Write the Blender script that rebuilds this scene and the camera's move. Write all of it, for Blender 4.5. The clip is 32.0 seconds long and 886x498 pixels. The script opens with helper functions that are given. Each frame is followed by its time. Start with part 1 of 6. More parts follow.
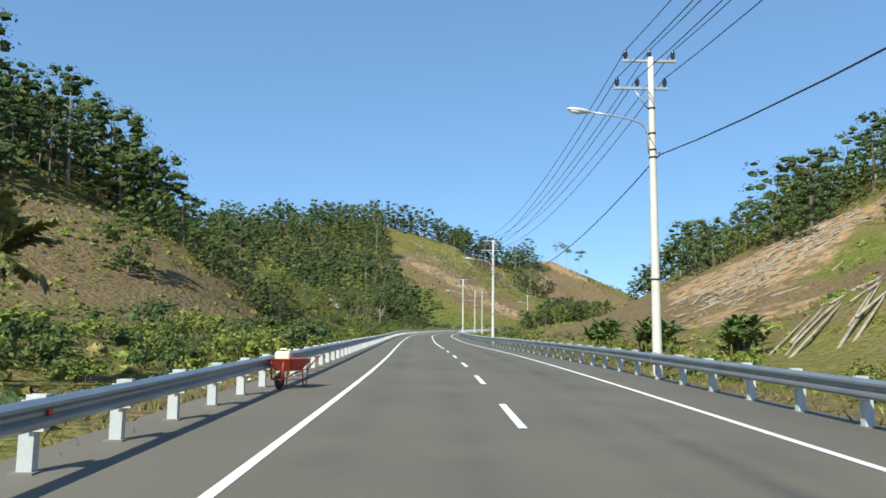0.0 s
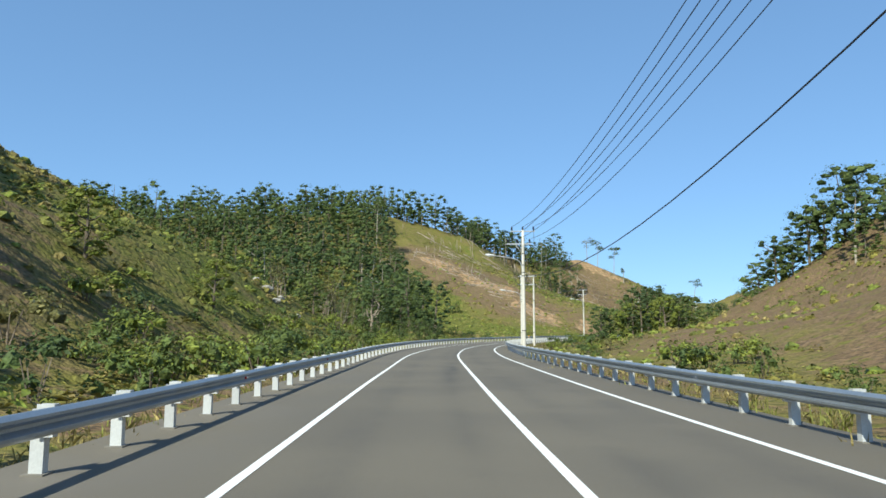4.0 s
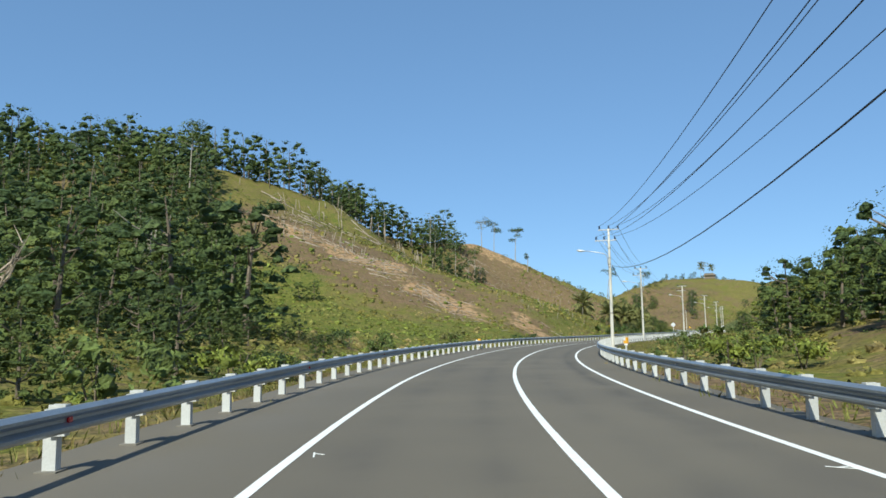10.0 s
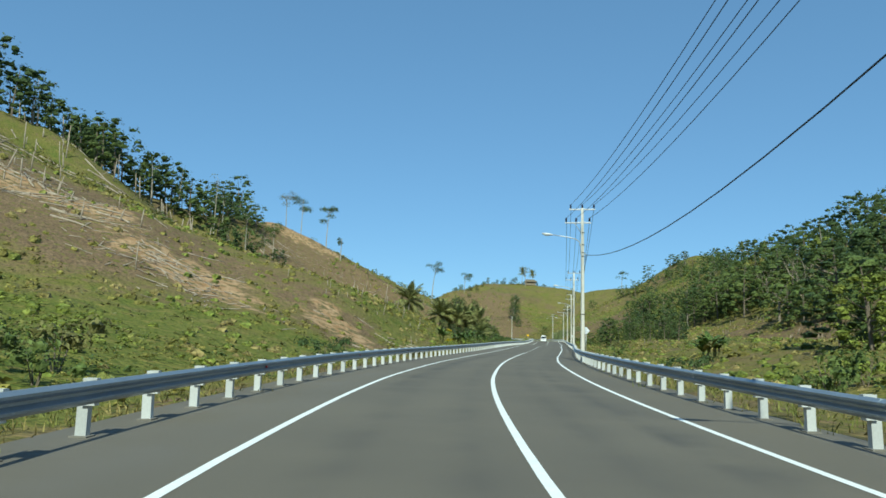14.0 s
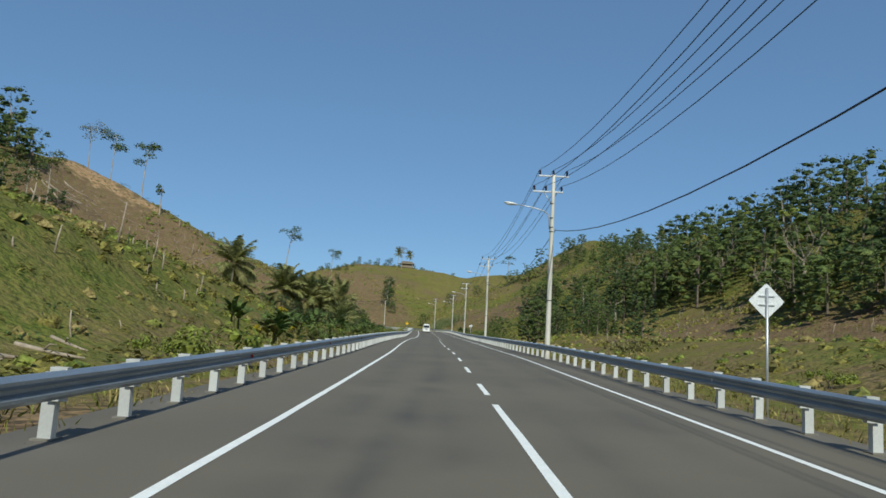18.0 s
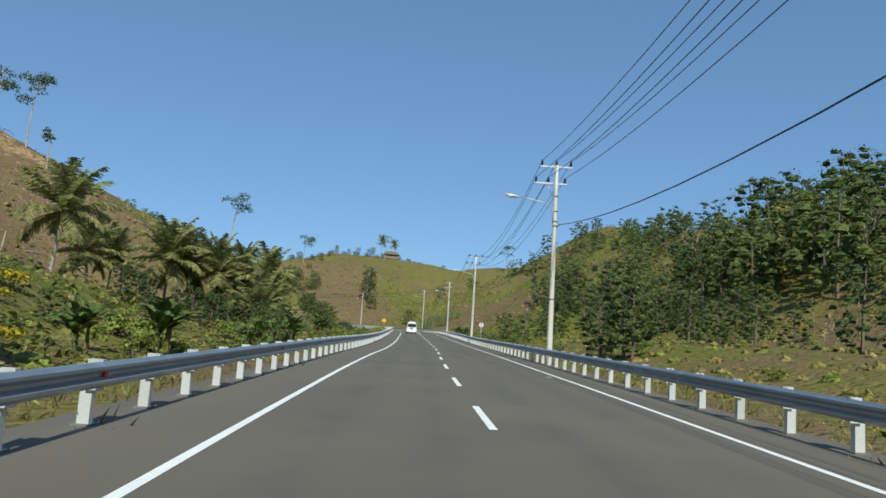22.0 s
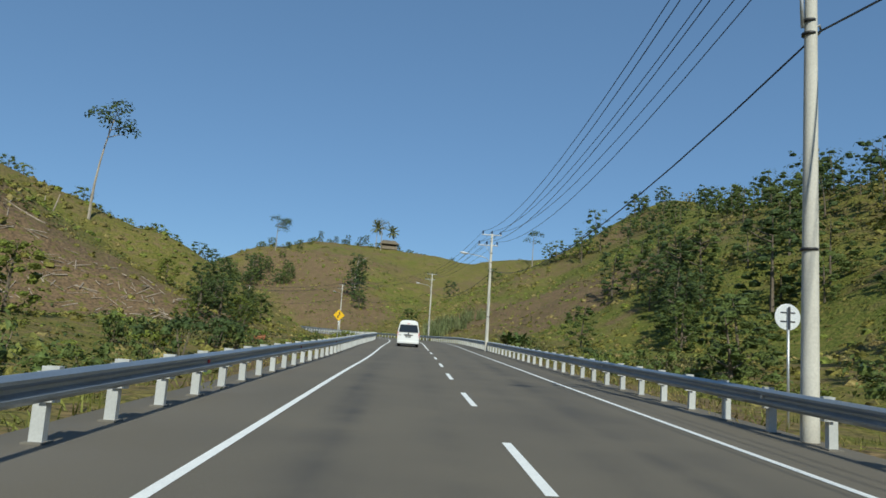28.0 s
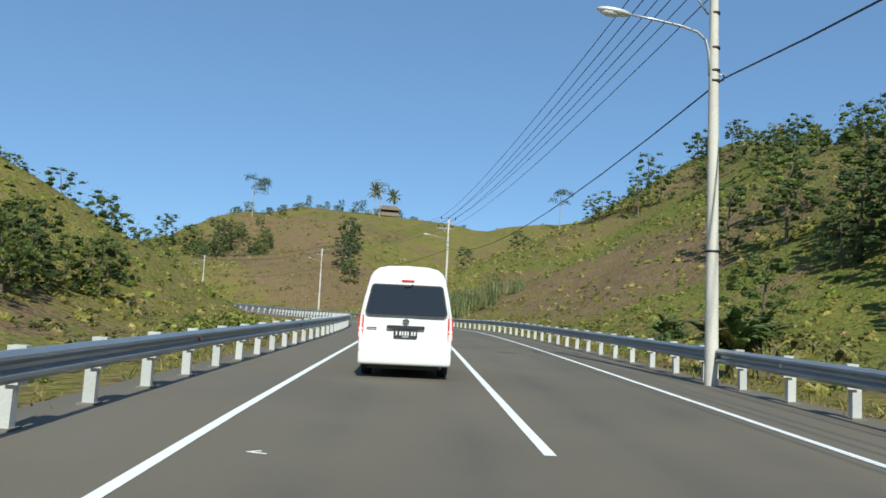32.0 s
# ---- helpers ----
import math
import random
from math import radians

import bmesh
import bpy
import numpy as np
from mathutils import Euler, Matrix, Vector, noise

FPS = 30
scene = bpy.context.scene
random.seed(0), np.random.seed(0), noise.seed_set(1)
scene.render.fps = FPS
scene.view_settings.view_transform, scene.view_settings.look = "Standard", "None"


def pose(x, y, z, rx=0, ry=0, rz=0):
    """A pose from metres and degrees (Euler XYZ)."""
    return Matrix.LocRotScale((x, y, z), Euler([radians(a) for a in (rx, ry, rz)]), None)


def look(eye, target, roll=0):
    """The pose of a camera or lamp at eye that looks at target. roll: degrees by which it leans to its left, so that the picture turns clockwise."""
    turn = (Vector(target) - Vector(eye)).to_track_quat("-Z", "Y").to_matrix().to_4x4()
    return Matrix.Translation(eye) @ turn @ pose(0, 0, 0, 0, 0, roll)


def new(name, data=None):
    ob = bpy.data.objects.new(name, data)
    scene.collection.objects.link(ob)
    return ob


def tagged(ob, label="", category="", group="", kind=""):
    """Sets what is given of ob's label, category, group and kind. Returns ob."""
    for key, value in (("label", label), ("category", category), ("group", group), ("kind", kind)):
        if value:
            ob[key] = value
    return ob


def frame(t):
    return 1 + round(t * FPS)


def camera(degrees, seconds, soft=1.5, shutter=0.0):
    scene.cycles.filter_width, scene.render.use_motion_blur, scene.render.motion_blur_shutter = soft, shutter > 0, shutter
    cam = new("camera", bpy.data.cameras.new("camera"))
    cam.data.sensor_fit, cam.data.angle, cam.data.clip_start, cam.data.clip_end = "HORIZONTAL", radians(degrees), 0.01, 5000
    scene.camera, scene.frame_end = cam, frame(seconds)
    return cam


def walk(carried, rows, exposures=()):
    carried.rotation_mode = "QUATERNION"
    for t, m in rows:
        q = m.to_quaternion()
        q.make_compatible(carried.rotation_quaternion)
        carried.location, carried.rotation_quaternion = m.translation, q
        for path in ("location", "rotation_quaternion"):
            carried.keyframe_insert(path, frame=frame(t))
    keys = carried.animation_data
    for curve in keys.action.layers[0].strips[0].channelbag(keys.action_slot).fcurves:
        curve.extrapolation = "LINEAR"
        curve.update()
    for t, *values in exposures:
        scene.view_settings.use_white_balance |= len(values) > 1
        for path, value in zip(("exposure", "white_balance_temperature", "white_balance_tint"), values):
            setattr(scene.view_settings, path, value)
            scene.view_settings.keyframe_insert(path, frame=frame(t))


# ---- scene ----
# ---- camera ----
cam = camera(64.2, 32.0, soft=1.6)
PATH = [
    (0, (0.000, 0.000, 1.450), (-0.166, 9.943, 2.503), 0.48),
    (0.5, (-0.239, 7.698, 1.423), (-0.357, 17.620, 2.664), 1.66),
    (1, (-0.529, 15.412, 1.392), (-0.814, 25.339, 2.560), 1.82),
    (1.5, (-0.873, 23.141, 1.354), (-1.272, 33.069, 2.482), 1.37),
    (2, (-1.260, 30.879, 1.305), (-1.530, 40.804, 2.499), 1.45),
    (2.5, (-1.666, 38.614, 1.246), (-2.078, 48.543, 2.364), 0.55),
    (3, (-2.077, 46.331, 1.179), (-2.442, 56.259, 2.319), 0.39),
    (3.5, (-2.481, 54.002, 1.111), (-2.821, 63.928, 2.271), 0.23),
    (4, (-2.867, 61.595, 1.046), (-3.184, 71.519, 2.227), 0.07),
    (4.5, (-3.225, 69.083, 0.990), (-3.542, 79.005, 2.193), -0.09),
    (5, (-3.551, 76.454, 0.951), (-3.939, 86.391, 2.006), -1.48),
    (5.5, (-3.844, 83.729, 0.933), (-4.165, 93.668, 1.984), -1.69),
    (6, (-4.126, 90.962, 0.933), (-4.350, 100.901, 2.008), -0.55),
    (6.5, (-4.350, 98.215, 0.940), (-4.536, 108.143, 2.122), -0.03),
    (7, (-4.500, 105.526, 0.944), (-4.630, 115.466, 2.031), -0.28),
    (7.5, (-4.690, 112.912, 0.946), (-4.751, 122.841, 2.137), -0.02),
    (8, (-4.742, 120.370, 0.947), (-4.621, 130.301, 2.109), 0.74),
    (8.5, (-4.529, 127.880, 0.950), (-4.047, 137.798, 2.129), 0.51),
    (9, (-4.077, 135.426, 0.956), (-3.189, 145.310, 2.184), 0.84),
    (9.5, (-3.382, 143.009, 0.960), (-2.199, 152.862, 2.190), 0.11),
    (10, (-2.440, 150.610, 0.960), (-0.893, 160.417, 2.158), -0.67),
    (10.5, (-1.245, 158.188, 0.959), (0.646, 167.931, 2.184), -0.65),
    (11, (0.206, 165.694, 0.959), (2.399, 175.378, 2.146), -0.34),
    (11.5, (1.900, 173.077, 0.965), (4.426, 182.682, 2.137), 0.48),
    (12, (3.825, 180.311, 0.978), (6.704, 189.797, 2.288), 0.98),
    (12.5, (5.980, 187.403, 0.995), (9.314, 196.741, 2.292), 1.21),
    (13, (8.372, 194.378, 1.010), (11.899, 203.652, 2.250), 1.17),
    (13.5, (10.970, 201.287, 1.022), (14.809, 210.447, 2.186), 1.16),
    (14, (13.763, 208.149, 1.041), (17.817, 217.205, 2.290), 1.44),
    (14.5, (16.772, 214.965, 1.061), (21.021, 223.928, 2.333), 1.57),
    (15, (20.014, 221.726, 1.077), (24.663, 230.494, 2.303), 1.46),
    (15.5, (23.474, 228.420, 1.090), (28.366, 237.062, 2.270), 1.35),
    (16, (27.115, 235.038, 1.101), (32.139, 243.610, 2.234), 1.24),
    (16.5, (30.894, 241.570, 1.108), (35.790, 250.221, 2.194), 1.13),
    (17, (34.767, 248.001, 1.111), (40.044, 256.413, 2.291), 1.70),
    (17.5, (38.699, 254.312, 1.109), (44.194, 262.580, 2.309), 2.61),
    (18, (42.645, 260.479, 1.109), (48.257, 268.675, 2.262), 3.05),
    (18.5, (46.568, 266.462, 1.122), (52.242, 274.620, 2.241), 3.62),
    (19, (50.436, 272.249, 1.150), (56.143, 280.384, 2.277), 4.06),
    (19.5, (54.225, 277.866, 1.188), (60.055, 285.905, 2.362), 4.35),
    (20, (57.921, 283.368, 1.228), (63.721, 291.436, 2.352), 3.99),
    (20.5, (61.541, 288.797, 1.265), (67.282, 296.906, 2.401), 3.28),
    (21, (65.107, 294.177, 1.298), (70.936, 302.233, 2.360), 3.32),
    (21.5, (68.646, 299.513, 1.324), (74.425, 307.600, 2.417), 4.05),
    (22, (72.175, 304.831, 1.342), (77.934, 312.925, 2.494), 3.51),
    (22.5, (75.698, 310.160, 1.355), (81.434, 318.277, 2.459), 2.97),
    (23, (79.212, 315.506, 1.368), (84.937, 323.620, 2.544), 2.86),
    (23.5, (82.746, 320.851, 1.385), (88.542, 328.923, 2.505), 3.37),
    (24, (86.333, 326.185, 1.398), (91.987, 334.367, 2.445), 3.01),
    (24.5, (89.966, 331.517, 1.406), (95.751, 339.582, 2.623), 4.12),
    (25, (93.610, 336.844, 1.408), (99.347, 344.947, 2.612), 3.76),
    (25.5, (97.231, 342.151, 1.408), (102.935, 350.278, 2.598), 3.41),
    (26, (100.793, 347.412, 1.410), (106.469, 355.561, 2.586), 3.05),
    (26.5, (104.269, 352.605, 1.418), (109.958, 360.746, 2.581), 2.70),
    (27, (107.643, 357.714, 1.437), (113.291, 365.885, 2.588), 2.74),
    (27.5, (110.925, 362.740, 1.463), (116.633, 370.863, 2.663), 3.40),
    (28, (114.126, 367.702, 1.492), (119.837, 375.816, 2.730), 3.61),
    (28.5, (117.270, 372.623, 1.524), (122.984, 380.732, 2.784), 3.90),
    (29, (120.404, 377.513, 1.558), (126.079, 385.653, 2.801), 3.88),
    (29.5, (123.563, 382.380, 1.594), (129.416, 390.406, 2.744), 4.48),
    (30, (126.763, 387.235, 1.629), (132.427, 395.419, 2.593), 3.73),
    (30.5, (129.983, 392.095, 1.666), (135.798, 400.169, 2.667), 3.27),
    (31, (133.186, 396.968, 1.705), (138.955, 405.094, 2.542), 3.28),
    (31.5, (136.349, 401.852, 1.746), (142.091, 409.989, 2.653), 2.28),
    (32, (139.467, 406.752, 1.784), (145.160, 414.919, 2.725), 2.66),
]
EXPOSURES = [  # time, stops, white balance
    (0.0, 0.35, 6500, -2), (6.0, 0.32, 6500, -2), (9.0, 0.22, 6500, -2), (11.0, 0.08, 6500, -2), (11.6, 0.05, 6300, -8), (12.6, 0.00, 5700, -34), (13.4, 0.00, 5700, -34), (14.0, 0.02, 6250, -14), (14.7, 0.02, 6500, -2),
    (17.0, -0.17, 6500, -2), (18.0, -0.36, 6500, -2), (19.0, -0.93, 6500, -2), (20.0, -0.56, 6500, -2), (21.0, -0.52, 6500, -2), (22.0, -0.14, 6500, -2), (23.0, -0.04, 6500, -2), (24.0, 0.05, 6500, -2), (27.0, -0.43, 6500, -2), (28.0, -0.34, 6500, -2), (30.0, 0.00, 6500, -2), (32.0, 0.05, 6500, -2)]
walk(cam, [(t, look(eye, target, roll)) for t, eye, target, roll in PATH], EXPOSURES)

# ---- light ----
SUN_TURN, SUN_HEIGHT = radians(27), radians(42)   # shadows run 27 degrees right of north
world = bpy.data.worlds.new("world")
scene.world = world
world.use_nodes = True
wn = world.node_tree.nodes
sky = wn.new("ShaderNodeTexSky")
sky.sky_type, sky.sun_disc = "NISHITA", False
sky.sun_elevation, sky.sun_rotation = SUN_HEIGHT, radians(180) + SUN_TURN
sky.air_density, sky.dust_density, sky.ozone_density, sky.altitude = 1.0, 0.0, 4.0, 2500
even = wn.new("ShaderNodeGamma")   # hazy tropical air: an evener sky from zenith to horizon
even.inputs[1].default_value = 0.5
blue = wn.new("ShaderNodeMix")
blue.data_type, blue.blend_type = "RGBA", "MULTIPLY"
blue.inputs[0].default_value, blue.inputs[7].default_value = 1.0, (1.12, 1.53, 2.12, 1)
world.node_tree.links.new(sky.outputs[0], even.inputs[0])
world.node_tree.links.new(even.outputs[0], blue.inputs[6])
world.node_tree.links.new(blue.outputs[2], wn["Background"].inputs[0])
wn["Background"].inputs[1].default_value = 0.15
sun = new("sun", bpy.data.lights.new("sun", "SUN"))
sun.data.energy, sun.data.angle, sun.data.color = 5.0, radians(0.6), (1.0, 0.95, 0.87)
sun.matrix_world = look((0, 0, 0), (math.sin(SUN_TURN) * math.cos(SUN_HEIGHT), math.cos(SUN_TURN) * math.cos(SUN_HEIGHT), -math.sin(SUN_HEIGHT)))


# ---- materials ----
def material(name, colour, rough=0.8, metal=0.0, second=None, scale=4.0, amount=0.5, fine=40.0, fine_amount=0.15, bump=0.2, bump_scale=60.0, vary=0.0, spec=0.5, island=False, depth=0.02):
    """A surface with variation at two scales: blotches towards a second colour, fine grain, a bump."""
    m = bpy.data.materials.new(name)
    m.use_nodes = True
    n, l = m.node_tree.nodes, m.node_tree.links
    b = n["Principled BSDF"]
    b.inputs["Roughness"].default_value, b.inputs["Metallic"].default_value = rough, metal
    b.inputs["Specular IOR Level"].default_value = spec
    co = n.new("ShaderNodeTexCoord")

    def tex(s, detail=4.0):
        t = n.new("ShaderNodeTexNoise")
        t.inputs["Scale"].default_value, t.inputs["Detail"].default_value = s, detail
        l.new(co.outputs["Object"], t.inputs["Vector"])
        return t.outputs[0]

    def ramp(v, lo, hi):
        r = n.new("ShaderNodeMapRange")
        r.inputs[1].default_value, r.inputs[2].default_value = lo, hi
        l.new(v, r.inputs[0])
        return r.outputs[0]

    def mix(f, a, c, mode="MIX"):
        x = n.new("ShaderNodeMix")
        x.data_type, x.blend_type = "RGBA", mode
        for sock, v in ((0, f), (6, a), (7, c)):
            if isinstance(v, (int, float)):
                x.inputs[sock].default_value = v
            elif isinstance(v, tuple):
                x.inputs[sock].default_value = (*v, 1)
            else:
                l.new(v, x.inputs[sock])
        return x.outputs[2]

    out = colour
    if second:
        f = n.new("ShaderNodeMath")
        f.operation = "MULTIPLY"
        f.inputs[1].default_value = amount
        l.new(ramp(tex(scale), 0.38, 0.64), f.inputs[0])
        out = mix(f.outputs[0], colour, second)
    if fine_amount:
        g = mix(ramp(tex(fine, 3.0), 0.3, 0.7), (1 - fine_amount,) * 3, (1 + fine_amount,) * 3)
        out = mix(1.0, out, g, "MULTIPLY")
    if vary:
        if island:
            o = n.new("ShaderNodeNewGeometry").outputs["Random Per Island"]
        else:
            o = n.new("ShaderNodeObjectInfo").outputs["Random"]
        h = n.new("ShaderNodeHueSaturation")
        r1 = n.new("ShaderNodeMapRange")
        r1.inputs[3].default_value, r1.inputs[4].default_value = 1 - vary, 1 + vary
        l.new(o, r1.inputs[0])
        l.new(r1.outputs[0], h.inputs["Value"])
        if isinstance(out, tuple):
            h.inputs["Color"].default_value = (*out, 1)
        else:
            l.new(out, h.inputs["Color"])
        out = h.outputs[0]
    if isinstance(out, tuple):
        b.inputs["Base Color"].default_value = (*out, 1)
    else:
        l.new(out, b.inputs["Base Color"])
    if bump:
        bp = n.new("ShaderNodeBump")
        bp.inputs["Strength"].default_value, bp.inputs["Distance"].default_value = bump, depth
        l.new(tex(bump_scale), bp.inputs["Height"])
        l.new(bp.outputs[0], b.inputs["Normal"])
    return m


def leafy(name, colour, second, vary=0.35, through_light=0.2):
    """Foliage: each leaf clump has its own shade, and some light passes."""
    m = material(name, colour, 0.55, 0, second, 0.35, 0.7, 3.5, 0.5, 0.9, 3.0, vary=vary, spec=0.2, island=True, depth=0.35)
    n, l = m.node_tree.nodes, m.node_tree.links
    b = n["Principled BSDF"]
    tr = n.new("ShaderNodeBsdfTranslucent")
    src = b.inputs["Base Color"].links[0].from_socket
    l.new(src, tr.inputs["Color"])
    mx = n.new("ShaderNodeMixShader")
    mx.inputs[0].default_value = through_light
    l.new(b.outputs[0], mx.inputs[1])
    l.new(tr.outputs[0], mx.inputs[2])
    l.new(mx.outputs[0], n["Material Output"].inputs["Surface"])
    return m


M = {}
M["asphalt"] = material("asphalt", (0.150, 0.128, 0.095), 0.85, 0, (0.122, 0.105, 0.081), 0.25, 0.8, 90.0, 0.18, 0.3, 140.0)


def worn(m):
    """Rubber marks and shoulder dust over the asphalt, broken up by noise."""
    n, l = m.node_tree.nodes, m.node_tree.links
    b = n["Principled BSDF"]
    at = n.new("ShaderNodeAttribute")
    at.attribute_name = "wear"
    sp = n.new("ShaderNodeSeparateColor")
    l.new(at.outputs["Color"], sp.inputs[0])
    no = n.new("ShaderNodeTexNoise")
    no.inputs["Scale"].default_value, no.inputs["Detail"].default_value = 0.5, 6.0
    l.new(n["Texture Coordinate"].outputs["Object"], no.inputs["Vector"])
    src = b.inputs["Base Color"].links[0].from_socket
    for i, colour, most in ((0, (0.060, 0.055, 0.050), 0.9), (1, (0.175, 0.155, 0.130), 0.6)):
        f = n.new("ShaderNodeMath")
        f.operation = "MULTIPLY"
        l.new(sp.outputs[i], f.inputs[0])
        r = n.new("ShaderNodeMapRange")
        r.inputs[1].default_value, r.inputs[2].default_value, r.inputs[4].default_value = 0.3, 0.65, most
        l.new(no.outputs[0], r.inputs[0])
        l.new(r.outputs[0], f.inputs[1])
        x = n.new("ShaderNodeMix")
        x.data_type = "RGBA"
        l.new(f.outputs[0], x.inputs[0])
        l.new(src, x.inputs[6])
        x.inputs[7].default_value = (*colour, 1)
        src = x.outputs[2]
    l.new(src, b.inputs["Base Color"])


worn(M["asphalt"])
M["line"] = material("line_paint", (0.90, 0.89, 0.85), 0.6, 0, (0.74, 0.73, 0.70), 3.0, 0.4, 40.0, 0.08, 0.1)
M["galvanised"] = material("galvanised_steel", (0.37, 0.40, 0.43), 0.38, 0.65, (0.29, 0.32, 0.35), 1.5, 0.6, 30.0, 0.08, 0.05, vary=0.06)
M["post"] = material("post_steel", (0.60, 0.61, 0.60), 0.5, 0.2, (0.46, 0.46, 0.45), 3.0, 0.5, 30.0, 0.08, 0.05, vary=0.1)
M["concrete"] = material("pole_concrete", (0.66, 0.63, 0.56), 0.85, 0, (0.54, 0.51, 0.45), 1.2, 0.6, 25.0, 0.08, 0.25, 50.0)
M["porcelain"] = material("dark_porcelain", (0.030, 0.028, 0.050), 0.25, 0, None, bump=0)
M["steel"] = material("pole_steel", (0.55, 0.56, 0.57), 0.4, 0.6, (0.42, 0.43, 0.44), 4.0, 0.5, bump=0.05)
M["lamp"] = material("lamp_housing", (0.7, 0.7, 0.69), 0.35, 0.2, None, bump=0)
M["lamp_glass"] = material("lamp_glass", (0.75, 0.76, 0.76), 0.15, 0, None, bump=0)
M["cable"] = material("cable", (0.025, 0.03, 0.045), 0.5, 0, None, bump=0)
M["bark"] = material("bark", (0.20, 0.16, 0.12), 0.9, 0, (0.12, 0.095, 0.07), 2.0, 0.8, 14.0, 0.3, 0.4, 20.0)
M["pale_bark"] = material("pale_bark", (0.42, 0.37, 0.30), 0.9, 0, (0.25, 0.21, 0.17), 1.0, 0.7, 12.0, 0.25, 0.3, 20.0)
M["dead_wood"] = material("dead_wood", (0.40, 0.33, 0.255), 0.9, 0, (0.23, 0.175, 0.13), 1.5, 0.7, 12.0, 0.25, 0.3, 20.0)
M["leaf_dark"] = leafy("leaf_dark", (0.072, 0.108, 0.038), (0.106, 0.140, 0.050), 0.2)
M["leaf_mid"] = leafy("leaf_mid", (0.108, 0.148, 0.042), (0.15, 0.182, 0.054), 0.2)
M["leaf_bright"] = leafy("leaf_bright", (0.19, 0.23, 0.044), (0.25, 0.265, 0.06))
M["leaf_dry"] = leafy("leaf_dry", (0.17, 0.165, 0.06), (0.22, 0.19, 0.08))
M["palm_leaf"] = leafy("palm_leaf", (0.24, 0.26, 0.09), (0.38, 0.34, 0.15), 0.35, 0.45)
M["banana_leaf"] = leafy("banana_leaf", (0.09, 0.145, 0.036), (0.15, 0.19, 0.055))
M["leaf_yellow"] = leafy("leaf_yellow", (0.55, 0.42, 0.03), (0.42, 0.38, 0.05))
M["leaf_olive"] = leafy("leaf_olive", (0.215, 0.20, 0.048), (0.29, 0.245, 0.07))
M["reed"] = leafy("reed_blades", (0.20, 0.24, 0.10), (0.27, 0.28, 0.14))
M["grass"] = leafy("grass_blades", (0.25, 0.21, 0.07), (0.34, 0.26, 0.11))
M["grass_green"] = leafy("green_blades", (0.17, 0.185, 0.045), (0.24, 0.225, 0.065))
M["white_paint"] = material("white_car_paint", (0.80, 0.80, 0.79), 0.28, 0, None, bump=0, fine_amount=0.02)
M["glass_dark"] = material("tinted_glass", (0.02, 0.022, 0.025), 0.06, 0, None, bump=0, spec=0.7)
M["black_plastic"] = material("black_plastic", (0.025, 0.025, 0.027), 0.55, 0, None, bump=0.05)
M["rubber"] = material("rubber", (0.02, 0.02, 0.02), 0.85, 0, (0.035, 0.033, 0.03), 6.0, 0.5, bump=0.2)
M["red_lens"] = material("red_lens", (0.55, 0.015, 0.02), 0.2, 0, None, bump=0)
M["clear_lens"] = material("clear_lens", (0.75, 0.72, 0.70), 0.15, 0, None, bump=0)
M["chrome"] = material("chrome", (0.62, 0.62, 0.63), 0.15, 1.0, None, bump=0)
M["plate_black"] = material("plate_black", (0.03, 0.03, 0.032), 0.5, 0, None, bump=0)
M["plate_white"] = material("plate_white", (0.7, 0.7, 0.68), 0.5, 0, None, bump=0)
M["red_paint"] = material("red_enamel", (0.42, 0.045, 0.03), 0.5, 0, (0.28, 0.05, 0.03), 6.0, 0.6, bump=0.1)
M["jerrycan"] = material("jerrycan_plastic", (0.72, 0.66, 0.48), 0.5, 0, (0.62, 0.54, 0.36), 5.0, 0.5, bump=0.05)
M["yellow"] = material("yellow_plastic", (0.80, 0.40, 0.02), 0.5, 0, (0.66, 0.32, 0.02), 5.0, 0.4, bump=0.05)
M["sign_yellow"] = material("sign_yellow", (0.85, 0.50, 0.01), 0.45, 0, None, bump=0)
M["sign_black"] = material("sign_black", (0.02, 0.02, 0.02), 0.5, 0, None, bump=0)
M["sign_back"] = material("sign_back", (0.74, 0.76, 0.78), 0.45, 0.1, (0.66, 0.68, 0.70), 3.0, 0.5, bump=0.05)
M["thatch"] = material("thatch", (0.20, 0.16, 0.11), 0.95, 0, (0.12, 0.10, 0.07), 3.0, 0.7, 20.0, 0.25, 0.4)
M["planks"] = material("weathered_planks", (0.26, 0.21, 0.15), 0.9, 0, (0.16, 0.13, 0.10), 2.0, 0.7, 14.0, 0.2, 0.3)
M["rock"] = material("pale_rock", (0.42, 0.39, 0.34), 0.9, 0, (0.24, 0.22, 0.18), 1.5, 0.8, 9.0, 0.3, 0.6, 6.0, depth=0.1)
M["brick"] = material("orange_brick", (0.42, 0.16, 0.08), 0.9, 0, (0.30, 0.12, 0.07), 5.0, 0.6, 30.0, 0.15, 0.3, vary=0.2)
M["debris"] = material("pale_debris", (0.6, 0.6, 0.57), 0.8, 0, None, bump=0.1)


